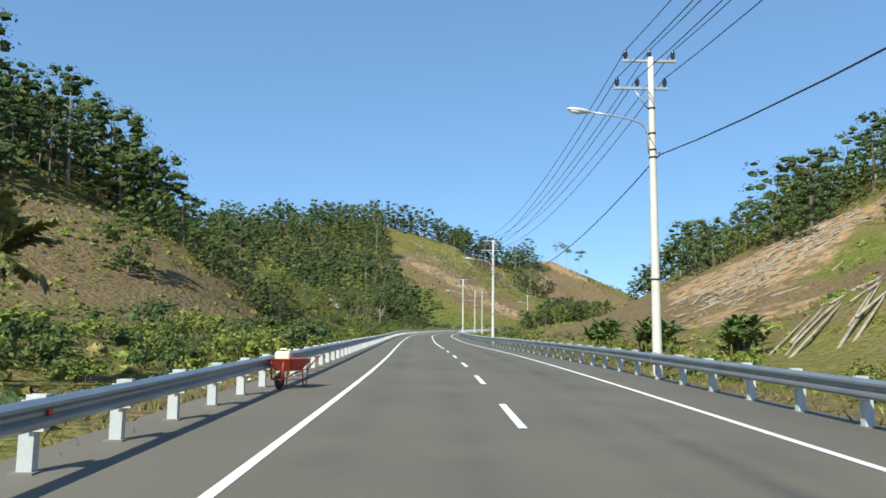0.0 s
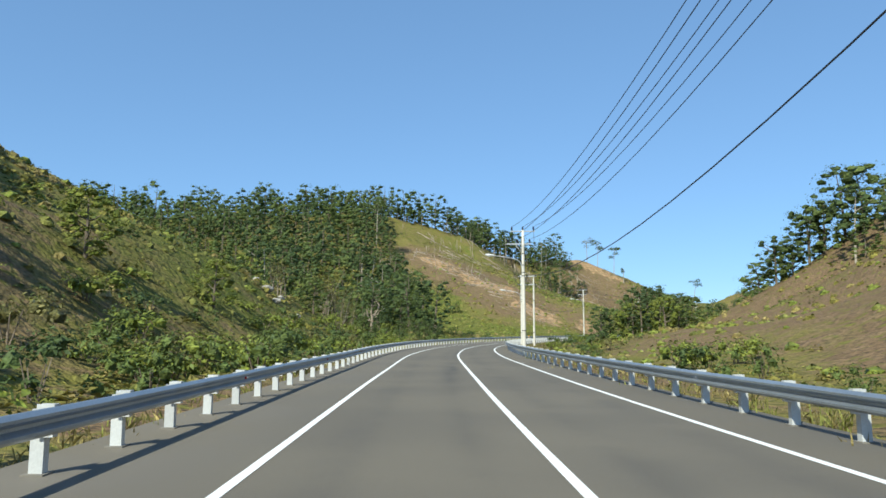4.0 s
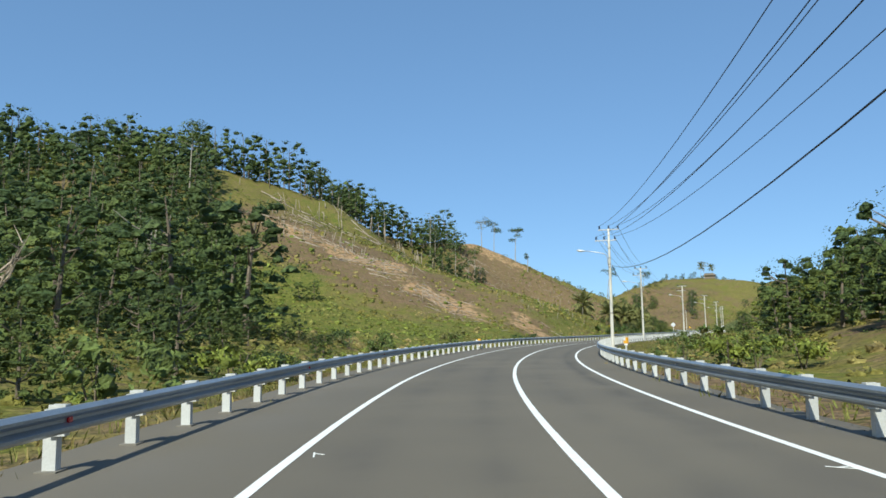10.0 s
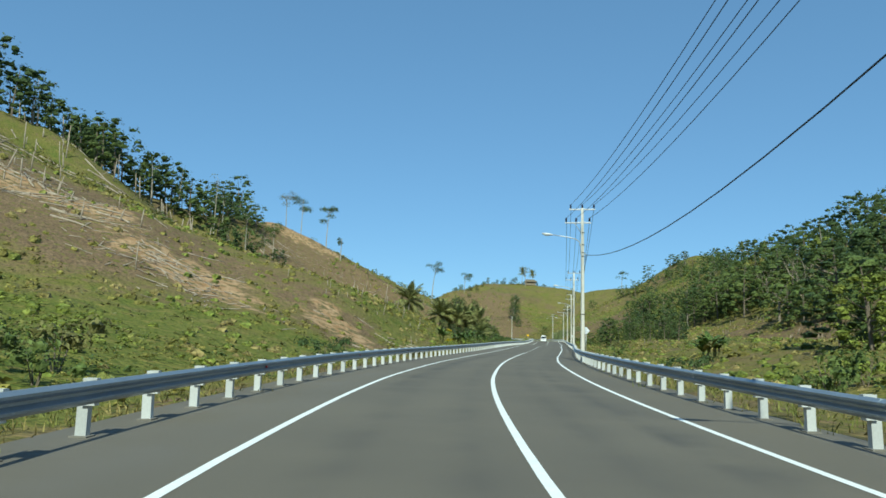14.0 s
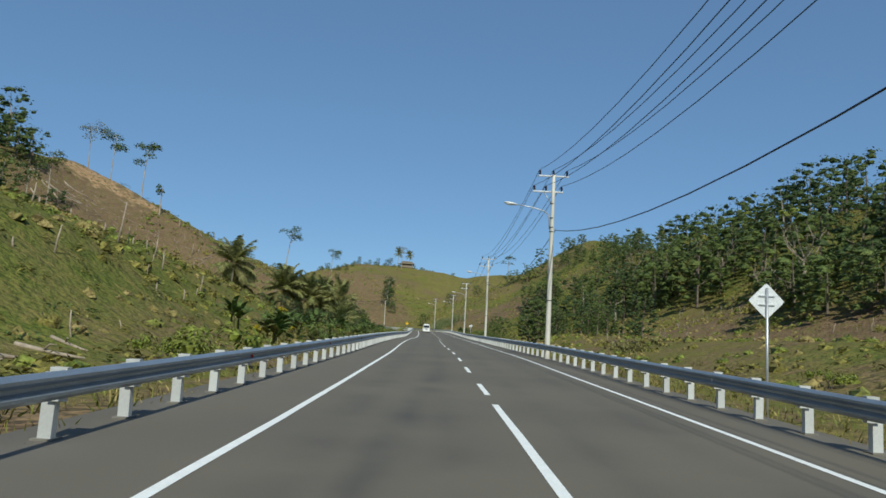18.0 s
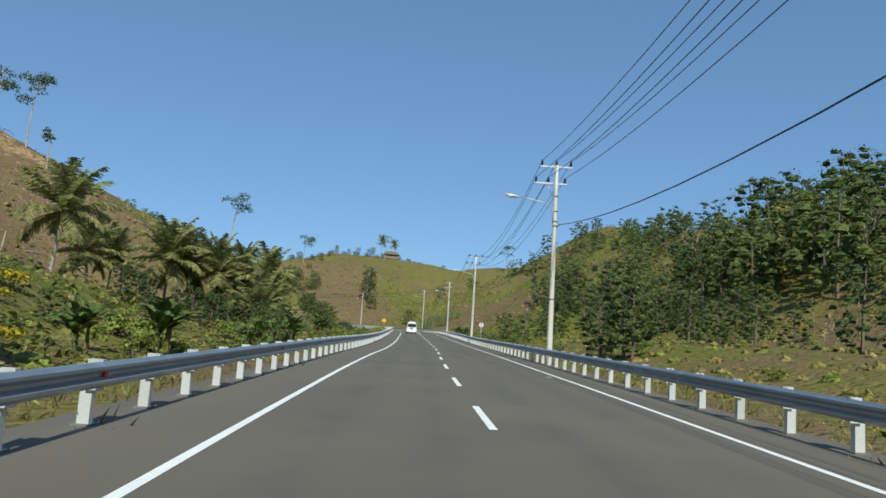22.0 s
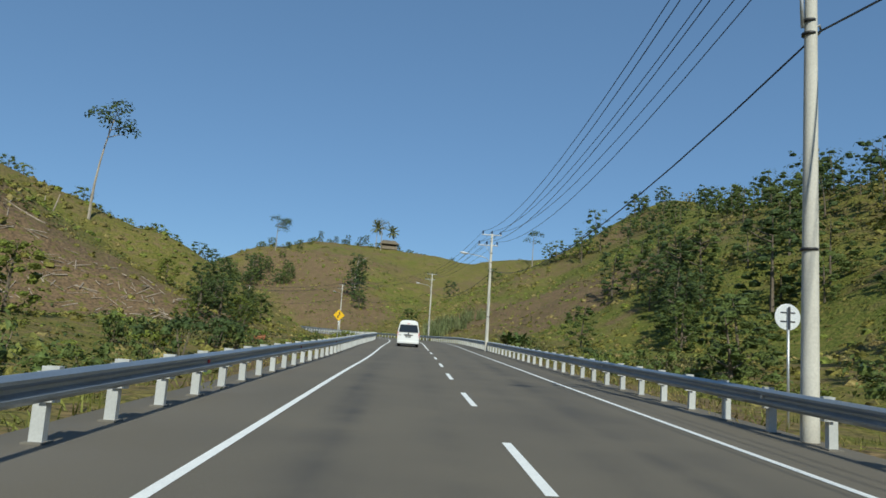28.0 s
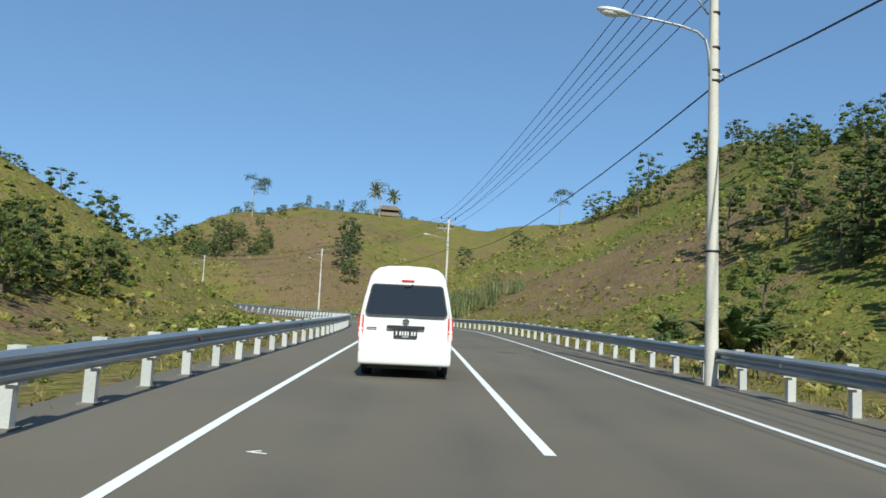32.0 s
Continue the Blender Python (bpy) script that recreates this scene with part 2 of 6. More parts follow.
def ground_material():
    """Earth, dry scrub and green growth; cover.r gives bare soil, cover.g green growth, cover.b orange subsoil."""
    m = bpy.data.materials.new("hill_ground")
    m.use_nodes = True
    n, l = m.node_tree.nodes, m.node_tree.links
    b = n["Principled BSDF"]
    b.inputs["Roughness"].default_value = 0.95
    b.inputs["Specular IOR Level"].default_value = 0.1
    co = n.new("ShaderNodeTexCoord").outputs["Object"]
    at = n.new("ShaderNodeAttribute")
    at.attribute_name = "cover"
    sp = n.new("ShaderNodeSeparateColor")
    l.new(at.outputs["Color"], sp.inputs[0])

    def tex(s, detail=5.0):
        t = n.new("ShaderNodeTexNoise")
        t.inputs["Scale"].default_value, t.inputs["Detail"].default_value = s, detail
        l.new(co, t.inputs["Vector"])
        return t.outputs[0]

    def math(op, a, c):
        x = n.new("ShaderNodeMath")
        x.operation = op
        for i, v in enumerate((a, c)):
            if isinstance(v, (int, float)):
                x.inputs[i].default_value = v
            else:
                l.new(v, x.inputs[i])
        return x.outputs[0]

    def rng(v, lo, hi):
        r = n.new("ShaderNodeMapRange")
        r.inputs[1].default_value, r.inputs[2].default_value = lo, hi
        l.new(v, r.inputs[0])
        return r.outputs[0]

    def mix(f, a, c):
        x = n.new("ShaderNodeMix")
        x.data_type = "RGBA"
        l.new(f, x.inputs[0])
        for sock, v in ((6, a), (7, c)):
            if isinstance(v, tuple):
                x.inputs[sock].default_value = (*v, 1)
            else:
                l.new(v, x.inputs[sock])
        return x.outputs[2]

    scrub = mix(rng(tex(0.35), 0.35, 0.65), (0.172, 0.160, 0.040), (0.235, 0.196, 0.060))
    scrub = mix(rng(tex(2.2), 0.48, 0.66), scrub, (0.120, 0.130, 0.028))
    scrub = mix(rng(tex(0.9, 8.0), 0.50, 0.64), scrub, (0.215, 0.155, 0.076))
    scrub = mix(rng(tex(6.0, 3.0), 0.54, 0.64), scrub, (0.085, 0.088, 0.022))
    green = mix(rng(tex(0.5), 0.35, 0.65), (0.132, 0.150, 0.032), (0.190, 0.180, 0.046))
    green = mix(rng(tex(4.0), 0.50, 0.62), green, (0.075, 0.102, 0.020))
    green = mix(rng(tex(1.1, 8.0), 0.54, 0.66), green, (0.225, 0.190, 0.056))
    soil = mix(rng(tex(0.6), 0.35, 0.65), (0.190, 0.124, 0.070), (0.255, 0.172, 0.098))
    soil = mix(rng(tex(4.0), 0.46, 0.62), soil, (0.112, 0.080, 0.050))
    soil = mix(rng(tex(1.3, 8.0), 0.54, 0.64), soil, (0.155, 0.145, 0.040))
    orange = mix(rng(tex(0.9), 0.35, 0.65), (0.34, 0.20, 0.10), (0.46, 0.31, 0.18))
    orange = mix(rng(tex(1.1, 8.0), 0.50, 0.62), orange, (0.14, 0.12, 0.055))
    patch = tex(0.16, 6.0)
    f_soil = rng(math("ADD", math("SUBTRACT", sp.outputs[0], 0.5), patch), 0.38, 0.70)
    f_green = rng(math("ADD", math("SUBTRACT", sp.outputs[1], 0.5), tex(0.21, 6.0)), 0.38, 0.66)
    f_orange = rng(math("ADD", math("SUBTRACT", sp.outputs[2], 0.5), tex(0.3, 6.0)), 0.45, 0.6)
    out = mix(f_orange, mix(f_green, mix(f_soil, scrub, soil), green), orange)
    l.new(out, b.inputs["Base Color"])
    bp = n.new("ShaderNodeBump")
    bp.inputs["Strength"].default_value, bp.inputs["Distance"].default_value = 1.0, 0.4
    l.new(tex(2.2, 10.0), bp.inputs["Height"])
    l.new(bp.outputs[0], b.inputs["Normal"])
    return m


M["ground"] = ground_material()


# ---- building helpers ----
def obj(name, verts, faces, mat, parent=None, smooth=False):
    me = bpy.data.meshes.new(name)
    me.from_pydata([tuple(v) for v in verts], [], faces)
    for one in (mat if isinstance(mat, (list, tuple)) else [mat]):
        me.materials.append(one)
    if smooth:
        me.polygons.foreach_set("use_smooth", [True] * len(me.polygons))
    me.update()
    ob = new(name, me)
    ob.parent = parent
    return ob


def part(name, bm, mat, parent=None, label="", smooth=False):
    me = bpy.data.meshes.new(name)
    bm.to_mesh(me)
    bm.free()
    me.materials.append(mat)
    if smooth:
        me.polygons.foreach_set("use_smooth", [True] * len(me.polygons))
    ob = new(name, me)
    ob.parent = parent
    if label:
        ob["label"] = label
    return ob


def thing(name, m, label, category, group=""):
    ob = new(name)
    ob.empty_display_size = 0.3
    ob.matrix_world = m
    return tagged(ob, label, category, group)


def box(bm, size, at=(0, 0, 0), bevel=0.0, turn=None):
    m = Matrix.Translation(at) @ (turn or Matrix()) @ Matrix.Diagonal((*size, 1))
    made = bmesh.ops.create_cube(bm, size=1.0, matrix=m)
    if bevel:
        edges = list({e for v in made["verts"] for e in v.link_edges})
        bmesh.ops.bevel(bm, geom=edges, offset=bevel, segments=2, affect="EDGES", profile=0.5)
    return bm


def tube_data(points, radii, sides=8, caps=True):
    """Vertices and faces of a round tube along points."""
    P = [Vector(p) for p in points]
    V, F = [], []
    up = Vector((0, 0, 1))
    for i, p in enumerate(P):
        d = (P[min(i + 1, len(P) - 1)] - P[max(i - 1, 0)]).normalized()
        ref = up if abs(d.z) < 0.9 else Vector((1, 0, 0))
        a = d.cross(ref).normalized()
        b = a.cross(d).normalized()
        r = radii[i] if isinstance(radii, (list, tuple)) else radii
        for k in range(sides):
            w = 2 * math.pi * k / sides
            V.append(p + r * (math.cos(w) * a + math.sin(w) * b))
    for i in range(len(P) - 1):
        for k in range(sides):
            q = (k + 1) % sides
            F.append((i * sides + k, i * sides + q, (i + 1) * sides + q, (i + 1) * sides + k))
    if caps:
        F.append(tuple(range(sides - 1, -1, -1)))
        F.append(tuple(range((len(P) - 1) * sides, len(P) * sides)))
    return V, F


def tube(name, points, radii, mat, parent=None, sides=8, smooth=True):
    V, F = tube_data(points, radii, sides)
    return obj(name, V, F, mat, parent, smooth)


def lathe(name, profile, mat, parent=None, sides=12, m=None, smooth=True):
    """A turned body from (radius, height) pairs."""
    V, F = [], []
    for r, z in profile:
        for k in range(sides):
            w = 2 * math.pi * k / sides
            v = Vector((r * math.cos(w), r * math.sin(w), z))
            V.append(m @ v if m else v)
    for i in range(len(profile) - 1):
        for k in range(sides):
            q = (k + 1) % sides
            F.append((i * sides + k, i * sides + q, (i + 1) * sides + q, (i + 1) * sides + k))
    F.append(tuple(range(sides - 1, -1, -1)))
    F.append(tuple(range((len(profile) - 1) * sides, len(profile) * sides)))
    return obj(name, V, F, mat, parent, smooth)


# ---- alignment of the road ----
CURVE_A = [(3.3, -59.9, 0), (2.6, -39.9, 0), (2.0, -19.9, 0), (1.4, 0, 0), (0.6, 23.2, -0.1), (-0.6, 46.4, -0.27), (-1.8, 69.1, -0.46),
           (-2.7, 91, -0.52), (-3.3, 112.9, -0.5), (-2.6, 135.3, -0.49), (0.2, 157.9, -0.49), (5.2, 179.9, -0.47), (12.2, 200.8, -0.43)]
CURVE_B = [(21.2, 221.1, -0.37), (32, 240.9, -0.34), (43.7, 259.8, -0.34), (55.3, 277.1, -0.26), (66.3, 293.4, -0.15), (76.8, 309.4, -0.09),
           (91.1, 330.7, -0.04), (102, 346.6, -0.04), (115.4, 366.9, 0.04), (128, 386.4, 0.18), (137.6, 401, 0.3)]
CURVE_C = [(149, 418.6, 0.5), (160.1, 435.9, 0.66), (167.8, 449, 0.75), (174.7, 462.9, 0.73), (180.7, 477.6, 0.72), (187.6, 507.9, 0.74), (187.2, 523.3, 0.97),
           (178.1, 554.6, 1.82), (154.3, 585.3, 2.69), (141.6, 594.4, 2.99), (115.2, 605.4, 3.47), (89.8, 608.2, 3.84), (65, 604.6, 4.22)]


def spline(P, n=24):
    P = np.array(P, float)
    u = np.linspace(0, 1, n, endpoint=False)[:, None]
    out = []
    for i in range(1, len(P) - 2):
        a, b, c, d = P[i - 1 : i + 3]
        out.append(0.5 * (2 * b + (c - a) * u + (2 * a - 5 * b + 4 * c - d) * u**2 + (3 * b - a - 3 * c + d) * u**3))
    return np.concatenate(out)


AXIS = spline(CURVE_A + CURVE_B + CURVE_C)
AXIS_S = np.r_[0, np.cumsum(np.hypot(*np.diff(AXIS[:, :2], axis=0).T))]
S_END = float(AXIS_S[-1])
AXIS_T = np.gradient(AXIS[:, :2], axis=0)
AXIS_T /= np.hypot(*AXIS_T.T)[:, None]


STATIONS = [49, 64, 79, 125, 152, 170, 184, 214, 235, 258, 275, 297, 320, 345, 385, 436, 470, 494, 560]


def edge(values):
    """An offset from the centre line that changes along the road."""
    return lambda s: np.interp(s, STATIONS, values)


CENTRE = edge((-0.08, 0, 0.08, 0.02, -0.1, 0, 0.05, 0, 0.05, -0.2, -0.25, -0.05, 0.12, 0.08, -0.12, -0.09, -0.05, -0.15, -0.1))
LEFT_LINE = edge((-3.28, -3.28, -3.28, -3.5, -3.5, -3.3, -3.2, -3.45, -3.4, -3.78, -3.9, -3.6, -3.38, -3.45, -3.66, -3.58, -3.57, -3.8, -3.8))
RIGHT_LINE = edge((3.32, 3.4, 3.52, 3.02, 2.85, 2.83, 2.85, 2.92, 3.0, 3.07, 3.12, 3.3, 3.65, 3.75, 3.8, 3.5, 3.58, 3.4, 3.5))
LEFT_RAIL = edge((-5.12, -5.2, -5.28, -5.52, -5.5, -5.45, -5.5, -5.75, -5.75, -5.9, -5.85, -5.4, -5.19, -5.16, -5.17, -5.25, -5.3, -5.52, -5.45))
RIGHT_RAIL = edge((4.97, 4.9, 4.85, 4.32, 4.1, 3.96, 3.95, 4.28, 4.4, 4.65, 4.68, 4.8, 5.08, 5.25, 5.1, 4.95, 5.35, 5.25, 5.3))
RAIL_SIZE = edge((0.95, 0.98, 0.965, 0.92, 0.907, 0.905, 0.90, 0.935, 0.957, 0.972, 0.975, 0.98, 1.01, 1.03, 1.02, 1.035, 1.06, 1.08, 1.06))
# the posts' beat, in stations: 1.9 to 1.95 m apart
LEFT_POSTS = [(0, 8.5), (20, 47.0), (36, 78.5), (60, 124.9), (82, 167.8), (106, 213.6), (129.5, 258.6), (160, 317.75), (174, 344.95), (194, 383.7), (220.5, 434.2), (239, 469.5), (251, 492.6), (286, 560), (410, 800)]
RIGHT_POSTS = [(0, 10.2), (21, 50.6), (37, 81.2), (61, 126.9), (84, 171.2), (107, 215.8), (130, 260.4), (161, 320.0), (176, 348.5), (196, 386.9), (223, 438.2), (241, 472.9), (253, 496.2), (286, 560), (410, 800)]


def lie(s, o=0.0, dz=0.0):
    """The place at station s, o metres to the right of the centre line, dz over the carriageway."""
    x, y, z = (np.interp(s, AXIS_S, AXIS[:, i]) for i in range(3))
    tx, ty = (np.interp(s, AXIS_S, AXIS_T[:, i]) for i in range(2))
    return Vector((x + o * ty, y - o * tx, z + dz))


def heading(s):
    """Yaw of the road at s, in degrees to the left from +y."""
    tx, ty = (np.interp(s, AXIS_S, AXIS_T[:, i]) for i in range(2))
    return math.degrees(math.atan2(-tx, ty))


def stand(s, o, dz=0.0, turn=0.0):
    p = lie(s, o, dz)
    return pose(p.x, p.y, p.z, 0, 0, heading(s) + turn)


def strip(name, s0, s1, offsets, dz, mat, parent=None, step=2.0, smooth=True):
    """A ribbon along the road with the given cross-section of (offset, height)."""
    ss = np.linspace(s0, s1, max(2, int((s1 - s0) / step) + 1))
    V = [lie(s, o(s) if callable(o) else o, h + dz) for s in ss for o, h in offsets]
    k = len(offsets)
    F = [(i * k + j, i * k + j + 1, (i + 1) * k + j + 1, (i + 1) * k + j) for i in range(len(ss) - 1) for j in range(k - 1)]
    return obj(name, V, F, mat, parent, smooth)


# ---- ground ----
HILLS = [
    # ridge line: place, height and half-width of the hill
    [(-190, 40, 78, 170), (-130, 110, 60, 125), (-103, 150, 43, 72), (-78, 163, 26, 45), (-56, 168, 12, 25), (-45, 170, 4, 15)],
    [(-260, 300, 55, 165), (-130, 350, 48, 155), (-52, 380, 56, 140), (-8.6, 390, 47, 70), (9, 447, 44.7, 61), (36, 454, 40, 26), (65.6, 492, 46, 93), (111, 492, 26.5, 39), (137.7, 483.5, 14.5, 27), (152, 482, 7, 17), (160, 484, 1, 9)],
    [(194, 640, 4, 24), (207, 639, 13, 42), (222, 637, 33, 85), (250, 652, 41, 130), (282, 658, 42, 130), (310, 620, 36, 120), (340, 570, 40, 120)],
    [(430, 570, 54, 140), (352, 505, 51, 110), (306, 511, 50, 100), (272, 472, 38, 74), (240, 392, 32, 62), (215, 340, 35, 66), (180, 280, 31, 60), (140, 235, 20, 44)],
    [(150, 20, 56, 125), (97, 88, 41, 82), (86, 140, 32, 58), (66, 172, 22, 30), (54, 186, 8, 16), (47, 194, 0, 8)],
    [(33, 38, 7, 16), (47, 58, 10, 20)],
    [(-900, 800, 40, 200), (-300, 1000, 45, 200), (250, 1100, 45, 200), (900, 900, 50, 200)],
]


def axis_near(x, y):
    """Station, offset and height of the nearest point of the road, for arrays."""
    A = AXIS[::6]
    T, Q = AXIS_T[::6], AXIS_S[::6]
    k = np.empty(x.shape, int)
    flat = k.ravel()
    xf, yf = x.ravel(), y.ravel()
    for i in range(0, len(xf), 4000):
        d = (xf[i : i + 4000, None] - A[None, :, 0]) ** 2 + (yf[i : i + 4000, None] - A[None, :, 1]) ** 2
        flat[i : i + 4000] = d.argmin(1)
    k = flat.reshape(x.shape)
    dx, dy = x - A[k, 0], y - A[k, 1]
    side = np.sign(dx * T[k, 1] - dy * T[k, 0])
    return Q[k], side * np.hypot(dx, dy), A[k, 2]


def lumps(x, y, scale, seed):
    """Smooth value noise."""
    r = np.random.RandomState(seed)
    G = r.rand(64, 64)
    u, v = x / scale, y / scale
    i, j = np.floor(u).astype(int), np.floor(v).astype(int)
    fu, fv = u - i, v - j
    fu, fv = fu * fu * (3 - 2 * fu), fv * fv * (3 - 2 * fv)
    g = lambda a, b: G[a % 64, b % 64]
    return (g(i, j) * (1 - fu) + g(i + 1, j) * fu) * (1 - fv) + (g(i, j + 1) * (1 - fu) + g(i + 1, j + 1) * fu) * fv - 0.5


def hill_height(x, y):
    z = np.full(x.shape, -2.0)
    for ridge in HILLS:
        h = np.full(x.shape, -30.0)
        for (ax, ay, az, aw), (bx, by, bz, bw) in zip(ridge, ridge[1:]):
            dx, dy = bx - ax, by - ay
            u = np.clip(((x - ax) * dx + (y - ay) * dy) / (dx * dx + dy * dy), 0, 1)
            d = np.hypot(x - ax - u * dx, y - ay - u * dy)
            top = az + u * (bz - az) + 2
            w = np.clip(1 - (np.sqrt(d * d + 36) - 6) / (aw + u * (bw - aw)), 0, 1)
            h = np.maximum(h, top * w**1.2 - 2)
        z = 0.5 * (z + h + np.sqrt((z - h) ** 2 + 4))
    z = z - 3.0 * np.exp(-(((x - 87) / 10) ** 2 + ((y - 382) / 10) ** 2))
    rough = np.clip((z + 1) / 8, 0.15, 1)
    return z + rough * (3.4 * lumps(x, y, 34, 1) + 1.8 * lumps(x, y, 13, 2) + 0.7 * lumps(x, y, 5, 3))


def ground_z(x, y):
    x, y = np.asarray(x, float), np.asarray(y, float)
    s, o, zr = axis_near(x, y)
    hill = hill_height(x, y)
    a = np.abs(o)
    verge = zr - 0.10 - 0.07 * np.clip(a - 6.6, 0, 8) + 0.25 * lumps(x, y, 3, 4) * np.clip((a - 6.5) / 3, 0, 1)
    verge = np.where(a < np.where(o < 0, 0.6 - LEFT_RAIL(s), RIGHT_RAIL(s) + 0.5), zr - 0.35, verge)
    f = np.clip((a - 9) / 16, 0, 1)
    f = f * f * (3 - 2 * f)
    return verge * (1 - f) + hill * f


def gz(x, y):
    return float(ground_z(np.array([x]), np.array([y]))[0])


def axis_steps(lo, hi, step, far, grow=1.22):
    mid = list(np.arange(lo, hi + 0.1, step))
    a, d = hi, step
    up, down = [], []
    while a < far:
        d *= grow
        a += d
        up.append(a)
    a, d = lo, step
    while a > -far:
        d *= grow
        a -= d
        down.append(a)
    return np.array(down[::-1] + mid + up)


def clearing(x, y):
    """1 where the wood of the large hill has been felled."""
    edge = -17 - (y - 248) * 0.2
    return np.clip((x - edge) / 3 + 0.5 * lumps(x, y, 9, 8), 0, 1)


# patches of bare soil, orange subsoil and lush growth: place, half-widths, amount
SOIL = [(236, 612, 20, 20, 0.3), (-33, 58, 20, 42, 0.4), (-20, 331, 14, 12, 0.42), (-2, 318, 17, 15, 0.5), (14, 300, 18, 16, 0.45), (40, 400, 30, 30, 0.25), (70, 452, 27, 25, 0.5), (35, 283, 4, 9, 0.3),
        (125, 440, 17, 9, 0.9), (108, 455, 14, 12, 0.5), (150, 338, 16, 14, 0.6), (126, 298, 26, 20, 0.55), (222, 486, 15, 20, 0.6), (214, 463, 12, 14, 0.5), (197, 440, 10, 9, 0.2), (213, 576, 18, 34, 0.95), (205, 548, 10, 12, 0.4), (27, 72, 12, 42, 0.5), (50, 180, 15, 16, 1.0), (38, 130, 14, 24, 0.4), (20, 130, 8, 14, 0.5), (112, 306, 12, 16, 0.4), (134, 330, 12, 16, 0.4)]
ORANGE = [(-14, 328, 8, 5, 0.35), (2, 312, 9, 5, 0.4), (16, 294, 7, 7, 0.3), (138, 426, 3, 4, 0.7), (10, 305, 9, 9, 0.5), (20, 290, 8, 8, 0.72), (23.5, 277, 6, 8, 0.62), (-4, 320, 12, 8, 0.5), (-16, 331, 9, 6, 0.42), (64, 484, 15, 9, 0.68), (84, 476, 15, 7, 0.6), (35.5, 283, 4, 8, 0.95), (36, 291, 3, 3, 0.5), (32, 75, 7, 14, 0.66), (42, 77, 7, 7, 0.62), (29, 84, 5, 7, 0.6), (21, 62, 5, 8, 0.5), (26, 52, 5, 8, 0.5)]
LUSH = [(139, 441, 7, 9, 0.5), (-12, 215, 8, 18, 0.4), (-10, 277, 10, 17, 0.35), (-2, 246, 9, 16, 0.35), (43, 291, 7, 9, 0.25), (8, 250, 13, 15, 0.5), (-6, 232, 12, 16, 0.4), (248, 488, 16, 22, 0.35), (-25, 120, 14, 40, 0.3), (168, 500, 14, 30, 0.2), (-14, 276, 20, 18, 0.35), (-8, 252, 26, 16, 0.35), (50, 306, 15, 16, 0.38), (62, 340, 26, 26, 0.45), (20, 45, 12, 14, 0.3), (35, 63, 6, 6, 0.55), (190, 410, 40, 30, 0.25), (215, 450, 20, 16, 0.25), (240, 600, 16, 40, 0.25), (186, 600, 14, 20, 0.3), (15, 180, 20, 30, 0.1)]


def blobs(x, y, spots):
    return sum(k * np.exp(-(((x - a) / c) ** 2 + ((y - b) / d) ** 2)) for a, b, c, d, k in spots)


def cover(x, y, z):
    s, o, _ = axis_near(x, y)
    a = np.abs(o)
    soil = 0.36 + 0.45 * lumps(x, y, 36, 11) + 0.25 * lumps(x, y, 11, 13) + blobs(x, y, SOIL)
    green = 0.34 + 0.5 * lumps(x, y, 30, 12) + 0.25 * lumps(x, y, 9, 14) + blobs(x, y, LUSH) - 0.7 * blobs(x, y, SOIL) + 0.04 * ((o > 0) & (y > 255))
    orange = blobs(x, y, ORANGE) + 0.3 * lumps(x, y, 12, 16) * (blobs(x, y, ORANGE) > 0.1)
    v = a < 12
    green = np.where(v, 0.45 + 0.4 * lumps(x, y, 6, 17), green)
    soil = np.where(v, np.where(a < 8.2, 0.62, 0.40) + 0.5 * lumps(x, y, 9, 18), soil)
    green = np.where(a < 8.2, green - 0.25, green)
    orange = np.where(v, 0, orange)
    return np.clip(np.stack([soil, green, orange, np.ones_like(x)], -1), 0, 1)


GX, GY = axis_steps(-130, 330, 2.5, 2600), axis_steps(-70, 690, 2.5, 2600)
mx, my = np.meshgrid(GX, GY)
mz = ground_z(mx, my)
nx, ny = len(GX), len(GY)
idx = np.arange(nx * ny).reshape(ny, nx)
gme = bpy.data.meshes.new("ground")
quads = np.stack([idx[:-1, :-1], idx[:-1, 1:], idx[1:, 1:], idx[1:, :-1]], -1).reshape(-1, 4)
gme.vertices.add(nx * ny)
gme.vertices.foreach_set("co", np.stack([mx, my, mz], -1).astype(np.float32).ravel())
gme.loops.add(quads.size)
gme.loops.foreach_set("vertex_index", quads.astype(np.int32).ravel())
gme.polygons.add(len(quads))
gme.polygons.foreach_set("loop_start", np.arange(0, quads.size, 4, dtype=np.int32))
gme.polygons.foreach_set("use_smooth", np.ones(len(quads), bool))
gme.update(calc_edges=True)
ca = gme.color_attributes.new("cover", "FLOAT_COLOR", "POINT")
ca.data.foreach_set("color", cover(mx, my, mz).astype(np.float32).ravel())
gme.materials.append(M["ground"])
tagged(new("ground", gme), "hilly ground with dry scrub, grass and bare felled soil", "ground", kind="structure")

# ---- carriageway ----
COLUMNS = [(lambda s: LEFT_RAIL(s) - 1.05, -0.3), (lambda s: LEFT_RAIL(s) - 0.8, 0.0)] + [(-4.8 + 0.3 * i, 0.0) for i in range(29)]
road = strip("road", 0, S_END, COLUMNS + [(lambda s: RIGHT_RAIL(s) + 0.6, 0.0), (lambda s: RIGHT_RAIL(s) + 0.85, -0.3)], 0, M["asphalt"])
